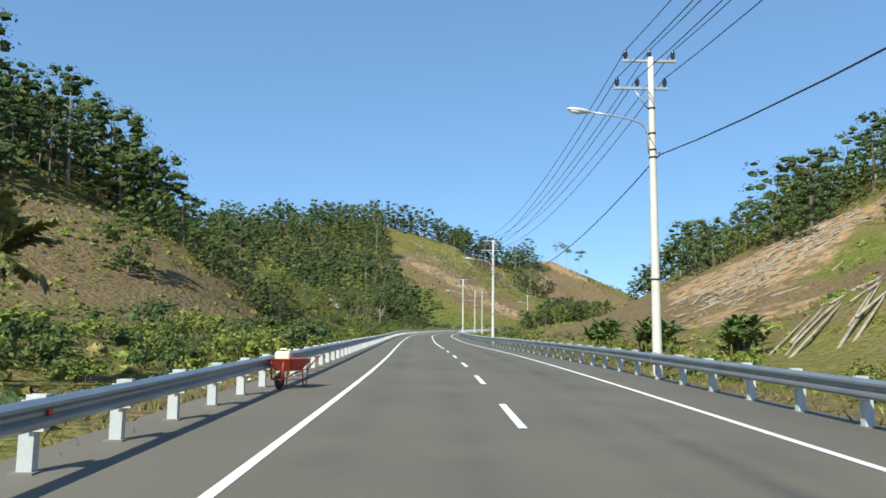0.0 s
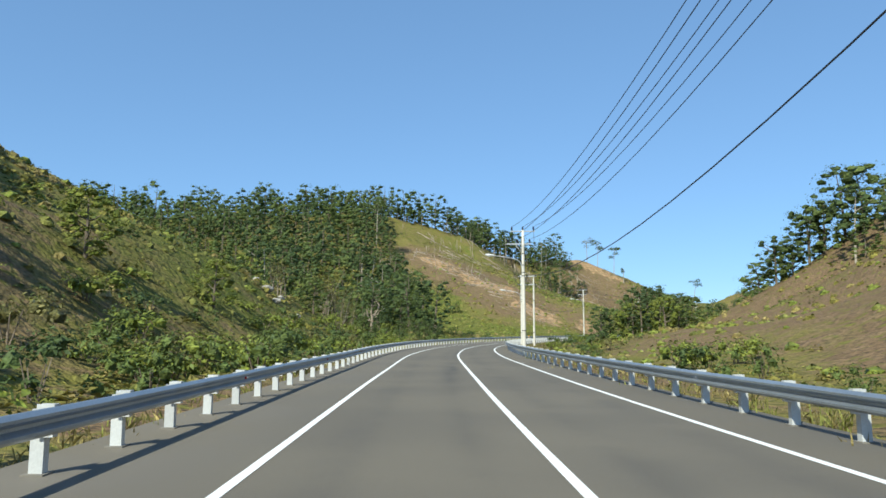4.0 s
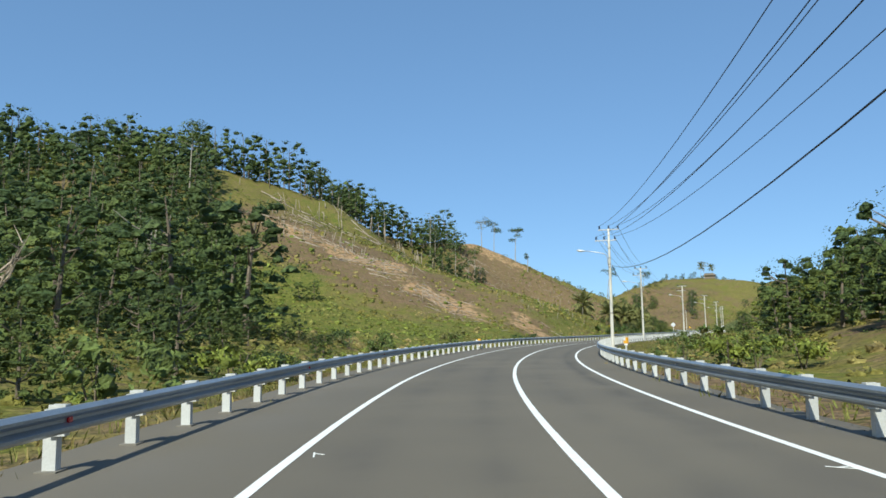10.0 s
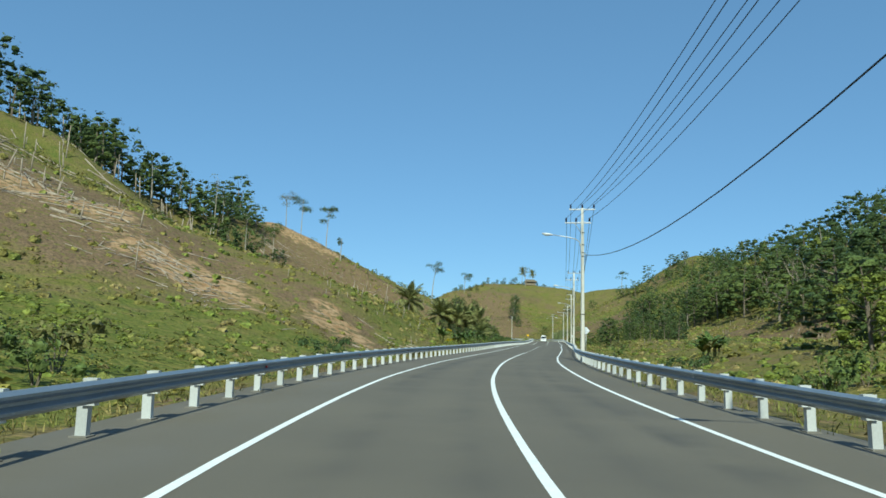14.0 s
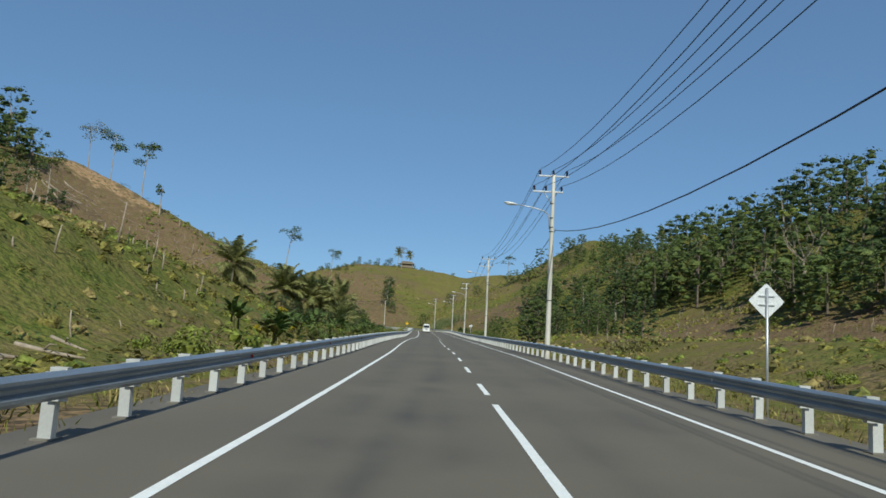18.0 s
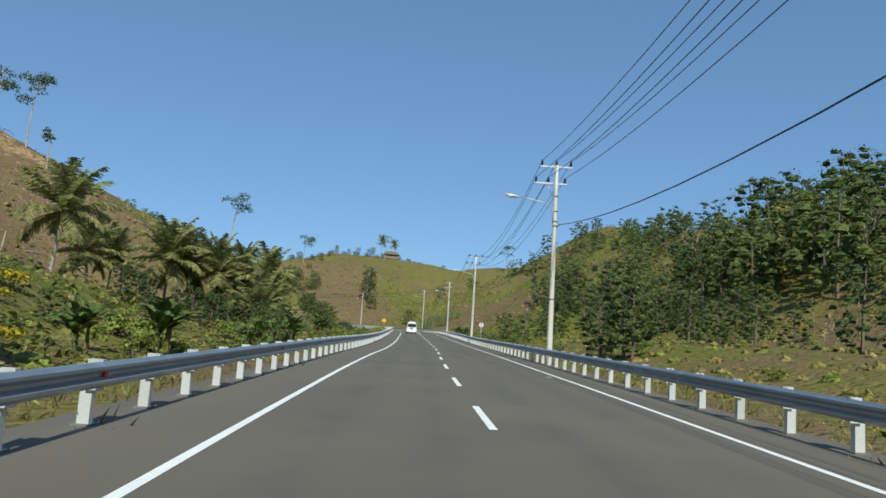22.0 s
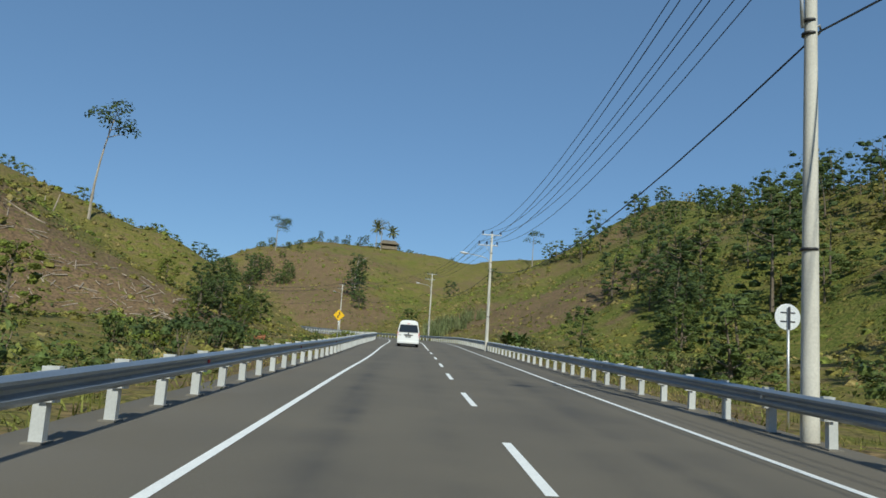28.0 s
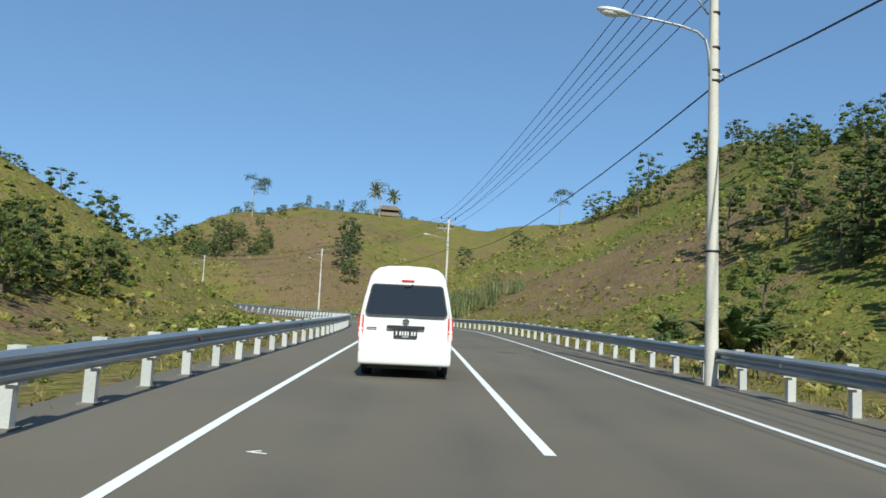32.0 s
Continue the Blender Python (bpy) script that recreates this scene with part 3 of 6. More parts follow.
# wear: rubber in the wheel paths, a skid round the bend, dust on the shoulders
k = len(COLUMNS) + 2
ss = np.linspace(0, S_END, len(road.data.vertices) // k)[:, None]
oo = np.array([-5.9, -5.6] + [o for o, _ in COLUMNS[2:]] + [5.3, 5.6])[None, :]
wheel = sum(np.exp(-(((oo - c) / 0.28) ** 2)) for c in (-2.5, -0.9, 0.95, 2.5))
skid = np.exp(-(((oo + 1.6 + 1.4 * np.sin(ss / 34)) / 0.22) ** 2)) * np.clip(np.sin(ss / 23 + 1) * 2, 0, 1) + np.exp(-(((oo - 2.1 + 0.4 * np.sin(ss / 21)) / 0.2) ** 2)) * np.clip(np.sin(ss / 31) * 2, 0, 1)
dust = np.clip((np.abs(oo) - 3.4) / 1.6, 0, 1)
wear = np.stack([np.clip(0.36 * wheel + 0.85 * skid, 0, 1), dust * np.ones_like(ss), 0 * oo * ss, np.ones_like(oo * ss)], -1)
ra = road.data.color_attributes.new("wear", "FLOAT_COLOR", "POINT")
ra.data.foreach_set("color", wear.astype(np.float32).ravel())
tagged(road, "two-lane asphalt road with worn grey surface", "road", kind="structure")
for line in (LEFT_LINE, RIGHT_LINE):
    ln = strip("edge_line", 0, S_END, [(lambda s: line(s) - 0.065, 0.0), (lambda s: line(s) + 0.065, 0.0)], 0.006, M["line"])
    tagged(ln, "solid white edge line on the asphalt", "road marking", kind="structure")
for s0, s1 in ((95.0, 324.0), (492.4, 640.0)):
    ln = strip("centre_line", s0, s1, [(lambda s: CENTRE(s) - 0.065, 0.0), (lambda s: CENTRE(s) + 0.065, 0.0)], 0.006, M["line"])
    tagged(ln, "solid white centre line on the asphalt", "road marking", kind="structure")
for first, last in ((26.4, 95.0), (326.0, 490.0)):
    s0 = first
    while s0 + 3.2 < last:
        ln = strip("lane_dash", s0, s0 + 3.2, [(lambda s: CENTRE(s) - 0.065, 0.0), (lambda s: CENTRE(s) + 0.065, 0.0)], 0.006, M["line"], step=1.0)
        tagged(ln, "white centre dash on the asphalt", "road marking", "centre dashes", "structure")
        s0 += 7.96


# ---- guardrails ----
M["foot"] = material("dusty_concrete", (0.22, 0.20, 0.17), 0.95, 0, (0.15, 0.14, 0.12), 4.0, 0.6, bump=0.2)
W_FRONT = [(0.0, 0.465), (0.025, 0.47), (0.085, 0.515), (0.085, 0.55), (0.01, 0.60), (0.01, 0.64), (0.085, 0.69), (0.085, 0.725), (0.025, 0.77), (0.0, 0.775)]
W_LOOP = W_FRONT + [(d - 0.006, z) for d, z in W_FRONT[::-1]]


def beam_panel(s0, s1, o, side, lap, parent):
    ss = np.linspace(s0, s1, 3)
    k = len(W_LOOP)
    V = [lie(s, o(s) + side * (d + lap), z * RAIL_SIZE(s)) for s in ss for d, z in W_LOOP]
    F = [(i * k + j, i * k + (j + 1) % k, (i + 1) * k + (j + 1) % k, (i + 1) * k + j) for i in range(2) for j in range(k)]
    F += [tuple(range(k)), tuple(range(3 * k - 1, 2 * k - 1, -1))]
    return obj("beam", V, F, M["galvanised"], parent)


def channel_mesh(name, width, depth, z0, z1, thick, mat):
    """A C-shaped steel section, open to the back."""
    w, d, t = width / 2, depth, thick
    ring = [(-w, 0), (w, 0), (w, d), (w - t, d), (w - t, t), (-w + t, t), (-w + t, d), (-w, d)]
    V = [(x, y, z) for z in (z0, z1) for x, y in ring]
    F = [(i, (i + 1) % 8, 8 + (i + 1) % 8, 8 + i) for i in range(8)] + [(8, 9, 10, 11, 12, 13, 14, 15), (7, 6, 5, 4, 3, 2, 1, 0)]
    me = bpy.data.meshes.new(name)
    me.from_pydata(V, [], F)
    me.materials.append(mat)
    return me


POST_MESH = channel_mesh("post", 0.15, 0.11, -0.45, 0.74, 0.012, M["post"])
SPACER_MESH = channel_mesh("spacer", 0.15, 0.10, 0.43, 0.80, 0.012, M["post"])
FOOT_BM = box(bmesh.new(), (0.24, 0.24, 0.05), (0, 0, 0.005))
FOOT_MESH = bpy.data.meshes.new("concrete_foot")
FOOT_BM.to_mesh(FOOT_MESH)
FOOT_BM.free()
FOOT_MESH.materials.append(M["foot"])
REFLECT = bpy.data.meshes.new("reflector")
rb = box(bmesh.new(), (0.03, 0.09, 0.07), (0, 0, 0), 0.01)
rb.to_mesh(REFLECT)
rb.free()
REFLECT.materials.append(M["red_lens"])
REFLECT_W = REFLECT.copy()
REFLECT_W.materials.clear()
REFLECT_W.materials.append(M["clear_lens"])


def guardrail(o, side, s0, s1, beat, label):
    rail = thing("guardrail", Matrix(), label, "guardrail", "roadside guardrails")
    s = s0
    while s < s1 - 1:
        beam_panel(s - 0.12, min(s + 4.0, s1), o, side, 0.003 * (int(s) % 8 > 3), rail)
        s += 4.0
    rng = random.Random(int(s0) + (5 if side > 0 else 9))
    index, at = zip(*beat)
    for n in range(index[-1]):
        s = float(np.interp(n, index, at))
        if not s0 < s < s1:
            continue
        jig = rng.uniform(-1.2, 1.2)
        p = lie(s, o(s) - side * 0.19)
        post = new("post", POST_MESH)
        post.parent = rail
        post.matrix_local = pose(p.x, p.y, p.z, rng.uniform(-0.8, 0.8), rng.uniform(-0.8, 0.8), heading(s) + jig) @ Matrix.Diagonal((1, 1, float(RAIL_SIZE(s)), 1))
        sp = new("spacer", SPACER_MESH)
        sp.parent = post
        off = Vector((side * 0.095, 0.0, 0.0))
        sp.matrix_local = Matrix.Translation(off) @ pose(0, 0, 0, 0, 0, 90 * side) @ Matrix.Diagonal((0.7, 1.9, 1, 1)) @ Matrix.Translation((0, -0.05, 0))
        ft = new("concrete_foot", FOOT_MESH)
        ft.parent = post
        ft.matrix_local = Matrix.Translation((0, 0.05, -0.01))
        if n % 6 == 2:
            r = new("reflector", REFLECT if side > 0 else REFLECT_W)
            r.parent = post
            r.matrix_local = Matrix.Translation((side * 0.215, 0, 0.62))
    return rail


guardrail(LEFT_RAIL, 1, 4, 560, LEFT_POSTS, "galvanised W-beam guardrail on short steel posts along the verge")
guardrail(RIGHT_RAIL, -1, 4, 560, RIGHT_POSTS, "galvanised W-beam guardrail on short steel posts before the poles")
guardrail(LEFT_RAIL, 1, 560, S_END - 8, LEFT_POSTS, "galvanised guardrail on the far bend")
guardrail(RIGHT_RAIL, -1, 560, S_END - 8, RIGHT_POSTS, "galvanised guardrail round the outside of the far bend")


# ---- power poles with street lamps ----
def insulator(name, parent, at):
    prof = [(0.02, 0), (0.03, 0.03), (0.075, 0.05), (0.04, 0.09), (0.09, 0.12), (0.045, 0.17), (0.085, 0.2), (0.05, 0.25), (0.06, 0.28), (0.02, 0.32)]
    return lathe(name, prof, M["porcelain"], parent, 8, Matrix.Translation(at))


ARM_1, ARM_2 = 10.6, 9.65
PINS = [(-0.8, ARM_1), (0.0, ARM_1), (0.8, ARM_1), (-1.1, ARM_2), (-0.42, ARM_2), (0.5, ARM_2)]


def shaft(name, parent, h=10.62, at=(0, 0), lean=0.0):
    n = 8
    pts = [(at[0] + lean * i / n, at[1], -1.2 + (h + 1.2) * i / n) for i in range(n + 1)]
    rad = [0.165 - 0.075 * i / n for i in range(n + 1)]
    return tube(name, pts, rad, M["concrete"], parent, 14)


def lamp_bracket(pole):
    pts = [(-0.12, 0, 7.35), (-0.14, 0, 7.9), (-0.22, 0, 8.22), (-0.42, 0, 8.4), (-0.8, 0, 8.52), (-1.4, 0, 8.63), (-2.05, 0, 8.73)]
    tube("lamp_arm", pts, [0.035, 0.035, 0.034, 0.033, 0.032, 0.03, 0.028], M["steel"], pole, 8)
    bm = bmesh.new()
    bmesh.ops.create_uvsphere(bm, u_segments=14, v_segments=8, radius=1.0, matrix=Matrix.Translation((-2.42, 0, 8.77)) @ pose(0, 0, 0, 0, 8, 0) @ Matrix.Diagonal((0.42, 0.15, 0.085, 1)))
    head = part("lamp_head", bm, M["lamp"], pole, "pale grey cobra lamp head", True)
    bm = bmesh.new()
    bmesh.ops.create_uvsphere(bm, u_segments=12, v_segments=6, radius=1.0, matrix=Matrix.Translation((-2.5, 0, 8.74)) @ pose(0, 0, 0, 0, 8, 0) @ Matrix.Diagonal((0.26, 0.12, 0.09, 1)))
    part("lamp_glass", bm, M["lamp_glass"], head, "", True)


def bands(pole, heights, x=0.0):
    for h in heights:
        r = 0.165 - 0.075 * (h + 0.9) / 11.8 + 0.008
        lathe("band", [(r, h), (r + 0.006, h), (r + 0.006, h + 0.05), (r, h + 0.05)], M["black_plastic"], pole, 14, Matrix.Translation((x, 0, 0)))


def single_pole(s, o, dz=-0.25, lean=0.0, lamp=True):
    pole = thing("utility_pole", stand(s, o, dz), "pale concrete power pole with two crossarms and a street lamp", "utility pole", "roadside power poles")
    shaft("pole_shaft", pole, lean=lean)
    for z, a, b in ((ARM_1, -0.9, 0.9), (ARM_2, -1.2, 0.6)):
        bm = box(bmesh.new(), (b - a, 0.09, 0.09), ((a + b) / 2 + lean, 0.14, z - 0.05), 0.006)
        part("crossarm", bm, M["steel"], pole)
    tube("brace", [(lean - 0.55, 0.14, ARM_2 - 0.06), (lean - 0.08, 0.13, ARM_2 - 0.75)], 0.022, M["steel"], pole, 6)
    for x, z in PINS:
        insulator("insulator", pole, (x + lean, 0.14, z))
    if lamp:
        lamp_bracket(pole)
    bands(pole, (ARM_2 - 0.8, 8.0, 7.45, 7.2, 3.2))
    tube("cable_clamp", [(0.08, 0, 7.36), (0.2, 0, 7.42), (0.26, 0.05, 7.34), (0.22, 0.1, 7.28)], 0.025, M["steel"], pole, 6)
    return pole


def double_pole(s, o, dz=-0.3):
    pole = thing("h_frame_pole", stand(s, o, dz), "pair of concrete power poles joined by crossarms, with a street lamp", "utility pole", "roadside power poles")
    shaft("pole_shaft", pole, 10.7)
    shaft("pole_shaft", pole, 10.7, (1.6, 0.0))
    for z in (10.55, 9.45):
        for y in (-0.14, 0.14):
            part("crossarm", box(bmesh.new(), (2.35, 0.07, 0.10), (0.8, y, z), 0.006), M["steel"], pole)
    for x, z in ((-0.25, 10.6), (0.8, 10.6), (1.85, 10.6), (-0.25, 9.5), (0.8, 9.5), (1.85, 9.5)):
        for d in (-1, 1):
            m = Matrix.Translation((x, 0.16 * d, z - 0.05)) @ pose(0, 0, 0, -78 * d, 0, 0)
            prof = [(0.02, 0), (0.03, 0.05), (0.08, 0.08), (0.04, 0.14), (0.085, 0.18), (0.045, 0.26), (0.08, 0.3), (0.05, 0.36), (0.02, 0.42)]
            lathe("strain_insulator", prof, M["porcelain"], pole, 8, m)
        loop = [(x, -0.55, z - 0.02), (x + 0.06, -0.4, z - 0.4), (x + 0.08, 0, z - 0.55), (x + 0.06, 0.4, z - 0.4), (x, 0.55, z - 0.02)]
        tube("jumper", loop, 0.012, M["cable"], pole, 5)
    lamp_bracket(pole)
    bands(pole, (8.0, 7.45, 7.2, 3.2))
    bands(pole, (7.35, 3.2), 1.6)
    return pole


POLES = [  # station, offset, height of the foot
    (62.5, 5.85, -0.2), (110.3, 5.7, -0.3), (153.6, 4.7, -1.5), (195.6, 4.75, -1.6), (254.2, 5.4, -0.2), (299.5, 5.0, 0.0), (350.3, 5.32, 0.1), (401.0, 5.7, 0.2),
    (450.7, 5.45, 0.1), (501.0, 5.15, -0.2), (562.4, 5.9, 1.2), (611.5, 5.9, 1.15), (646.8, 5.9, -0.3)]
PIN_PLACES, CLAMPS = [], []
for i, (s, o, dz) in enumerate(POLES):
    if i == 3:
        pole = double_pole(s, o, dz)
        pins = [(-0.25, 10.55), (0.8, 10.55), (1.85, 10.55), (-0.25, 9.45), (0.8, 9.45), (1.85, 9.45)]
    else:
        pole = single_pole(s, o, dz, lean=(0.0, 0.03, -0.02, 0, 0.02, -0.03, 0.04, -0.02, 0.05, -0.03, 0, 0, 0)[i])
        pins = [(x, z + 0.3) for x, z in PINS]
    m = stand(s, o, dz)
    PIN_PLACES.append([m @ Vector((x, 0.14, z)) for x, z in pins])
    CLAMPS.append(m @ Vector((0.24, 0.05, 7.33)))


def span(a, b, sag, r, n=14):
    return [a.lerp(b, i / n) - Vector((0, 0, 4 * sag * (i / n) * (1 - i / n))) for i in range(n + 1)], r


def cable(name, a, b, sag, r, label):
    pts, r = span(a, b, sag, r)
    return tagged(tube(name, pts, r, M["cable"], None, 5), label, "cable", name + " spans")


# the first pole's line comes from one more pole behind the start
m0 = stand(16.0, 5.6, -0.25)
single_pole(16.0, 5.6)
PIN_PLACES.insert(0, [m0 @ Vector((x, 0.14, z + 0.3)) for x, z in PINS])
CLAMPS.insert(0, m0 @ Vector((0.24, 0.05, 7.33)))
LINE_SAG = (1.2, 1.35, 1.2, 1.1, 1.15, 0.8, 1.95, 1.2, 2.1, 1.7, 0.8, 0.8, 0.8)
CABLE_SAG = (1.42, 1.75, 1.45, 0.35, 1.35, 1.45, 2.0, 1.6, 1.8, 1.65, 1.5, 1.4, 1.4)
for i in range(len(PIN_PLACES) - 1):
    for a, b in zip(PIN_PLACES[i], PIN_PLACES[i + 1]):
        cable("power_line", a, b, LINE_SAG[i], 0.015, "thin dark power line strung between poles")
    cable("service_cable", CLAMPS[i], CLAMPS[i + 1], CABLE_SAG[i], 0.021, "thick dark twisted cable strung between poles")


# ---- the van ----
def van(m):
    v = thing("van", m, "white high-roof passenger van seen from behind, on the asphalt", "van")
    # half section (x, z), rounded shoulders, roof tapering
    sec = [(0.0, 0.30), (0.55, 0.28), (0.86, 0.30), (0.925, 0.40), (0.94, 0.62), (0.942, 0.95), (0.935, 1.18), (0.91, 1.35), (0.86, 1.62), (0.80, 1.88), (0.765, 2.02), (0.71, 2.13), (0.60, 2.215), (0.40, 2.26), (0.0, 2.275)]
    full = sec + [(-x, z) for x, z in sec[-2:0:-1]]

    def ring(y, kx, top, z0=0.0, lift=0.0):
        out = []
        for x, z in full:
            zz = z if z < 1.2 else 1.2 + (z - 1.2) * top
            out.append((x * kx, y, zz + lift))
        return out

    rings = [ring(0.0, 0.955, 0.968), ring(0.015, 0.982, 0.985), ring(0.05, 0.996, 0.996), ring(0.12, 1, 1), ring(1.2, 1, 1), ring(2.6, 1, 1), ring(3.6, 1, 1), ring(4.05, 0.995, 0.97), ring(4.6, 0.97, 0.55), ring(5.0, 0.93, 0.12), ring(5.22, 0.86, 0.02)]
    # lean the back forwards towards the roof
    V = []
    for i, r in enumerate(rings):
        for x, y, z in r:
            lean = max(0, z - 1.2) * 0.16 * max(0, 1 - y / 1.0)
            V.append((x, y + lean, z))
    k = len(full)
    F = [(i * k + j, i * k + (j + 1) % k, (i + 1) * k + (j + 1) % k, (i + 1) * k + j) for i in range(len(rings) - 1) for j in range(k)]
    F += [tuple(range(k - 1, -1, -1)), tuple(range((len(rings) - 1) * k, len(rings) * k))]
    body = obj("body", V, F, M["white_paint"], v, True)
    body.data.polygons[len(F) - 2].use_smooth = False

    def rear_y(z):
        return 0.045 + max(0, z - 1.2) * 0.16

    def panel(name, outline, thick, mat, parent, out=0.012, label="", bulge=0.0, smooth=False):
        """A panel that follows the back; outline of (x, z)."""
        n = len(outline)
        V = [(x, rear_y(z) - out + bulge * x * x, z) for x, z in outline] + [(x, rear_y(z) - out + thick + bulge * x * x, z) for x, z in outline]
        F = [tuple(range(n)), tuple(range(2 * n - 1, n - 1, -1))] + [(i, n + i, n + (i + 1) % n, (i + 1) % n) for i in range(n)]
        ob = obj(name, V, F, mat, parent, smooth)
        if label:
            ob["label"] = label
        return ob

    def rounded(x0, z0, x1, z1, r, top=0.0, n=4):
        """Rounded outline; the upper corners move in by top."""
        pts = []
        for cx, cz, a0, inn in ((x1 - r, z0 + r, -90, 0), (x1 - r - top, z1 - r, 0, 1), (x0 + r + top, z1 - r, 90, 1), (x0 + r, z0 + r, 180, 0)):
            for i in range(n + 1):
                a = radians(a0 + 90 * i / n)
                pts.append((cx + r * math.cos(a), cz + r * math.sin(a)))
        return pts

    tail = panel("tailgate", rounded(-0.87, 0.52, 0.87, 2.08, 0.10, 0.14), 0.05, M["white_paint"], v, 0.055)
    panel("gate_gap", rounded(-0.885, 0.505, 0.885, 2.095, 0.10, 0.14), 0.03, M["black_plastic"], v, 0.030)
    win = panel("rear_window", rounded(-0.80, 1.27, 0.80, 1.86, 0.07, 0.09), 0.02, M["glass_dark"], tail, 0.066, "dark tinted rear window")
    panel("window_seal", rounded(-0.825, 1.245, 0.825, 1.885, 0.085, 0.09), 0.015, M["black_plastic"], tail, 0.060)
    tube("wiper", [(0.10, rear_y(1.88) - 0.09, 1.89), (0.06, rear_y(1.84) - 0.09, 1.85), (-0.06, rear_y(1.83) - 0.088, 1.835)], 0.012, M["black_plastic"], tail, 6)
    panel("brake_light", rounded(-0.13, 1.945, 0.13, 1.98, 0.015), 0.03, M["red_lens"], tail, 0.07)
    panel("handle_bar", rounded(-0.38, 0.995, 0.38, 1.06, 0.025), 0.04, M["black_plastic"], tail, 0.085, "black grip bar over the plate")
    plate = panel("number_plate", rounded(-0.235, 0.815, 0.235, 0.985, 0.02), 0.015, M["plate_black"], tail, 0.07, "black plate with pale bars")
    for x, w, h in ((-0.18, 0.03, 0.08), (-0.105, 0.035, 0.08), (-0.055, 0.03, 0.08), (0.0, 0.035, 0.08), (0.05, 0.03, 0.08), (0.13, 0.035, 0.08), (0.185, 0.035, 0.08)):
        panel("bar", [(x - w / 2, 0.865), (x + w / 2, 0.865), (x + w / 2, 0.865 + h), (x - w / 2, 0.865 + h)], 0.006, M["plate_white"], plate, 0.075)
    panel("bar", [(-0.06, 0.832), (0.06, 0.832), (0.06, 0.846), (-0.06, 0.846)], 0.006, M["plate_white"], plate, 0.075)
    ell = [(0.07 * math.cos(a * math.pi / 8), 1.15 + 0.045 * math.sin(a * math.pi / 8)) for a in range(16)]
    panel("badge", ell, 0.012, M["chrome"], tail, 0.066, "plain oval chrome badge")
    panel("lettering_bar", [(-0.78, 0.985), (-0.58, 0.985), (-0.58, 1.01), (-0.78, 1.01)], 0.008, M["chrome"], tail, 0.064)
    for side in (-1, 1):
        def flip(pts):
            return [(side * x, z) for x, z in (pts if side > 0 else pts[::-1])]
        lampb = panel("tail_light", flip(rounded(0.845, 0.73, 0.948, 1.25, 0.03)), 0.10, M["red_lens"], v, 0.03, "red and clear tail light")
        panel("clear_lens", flip(rounded(0.857, 0.80, 0.94, 0.92, 0.02)), 0.02, M["clear_lens"], lampb, 0.036)
        panel("clear_lens", flip(rounded(0.857, 0.94, 0.94, 1.0, 0.02)), 0.02, M["clear_lens"], lampb, 0.036)
        for y in (0.95, 4.15):
            w = lathe("wheel", [(0.20, -0.10), (0.30, -0.105), (0.335, -0.07), (0.34, 0.0), (0.335, 0.07), (0.30, 0.105), (0.20, 0.10)], M["rubber"], v, 20, Matrix.Translation((side * 0.80, y, 0.34)) @ pose(0, 0, 0, 0, 90, 0))
            lathe("rim", [(0.05, -0.03), (0.21, -0.09), (0.21, 0.09), (0.05, 0.03)], M["steel"], w, 16, Matrix.Translation((side * 0.80, y, 0.34)) @ pose(0, 0, 0, 0, 90, 0))
        for y0, y1 in ((0.35, 1.55), (1.65, 2.85), (2.95, 3.75)):
            V = [(side * (0.915 + 0.01), y0, 1.36), (side * 0.925, y1, 1.36), (side * (0.835 + 0.012), y1, 1.78), (side * 0.847, y0, 1.78)]
            V += [(x - side * 0.02, y, z) for x, y, z in V]
            obj("side_window", V, [(0, 1, 2, 3), (7, 6, 5, 4), (0, 4, 5, 1), (1, 5, 6, 2), (2, 6, 7, 3), (3, 7, 4, 0)], M["glass_dark"], v)
    bm = bmesh.new()
    box(bm, (1.86, 0.22, 0.26), (0, 0.09, 0.40), 0.05)
    part("bumper", bm, M["white_paint"], v, "white rear bumper", True)
    bm = bmesh.new()
    box(bm, (1.5, 4.6, 0.16), (0, 2.5, 0.26), 0.03)
    part("underbody", bm, M["black_plastic"], v)
    tube("exhaust", [(0.72, -0.02, 0.25), (0.72, 0.5, 0.26)], 0.035, M["black_plastic"], v, 10)
    tube("axle", [(-0.75, 0.95, 0.33), (0.75, 0.95, 0.33)], 0.06, M["black_plastic"], v, 8)
    return v


VAN_S, VAN_O = 499.4, -1.75
van(stand(VAN_S, VAN_O, 0.0, 0.0))


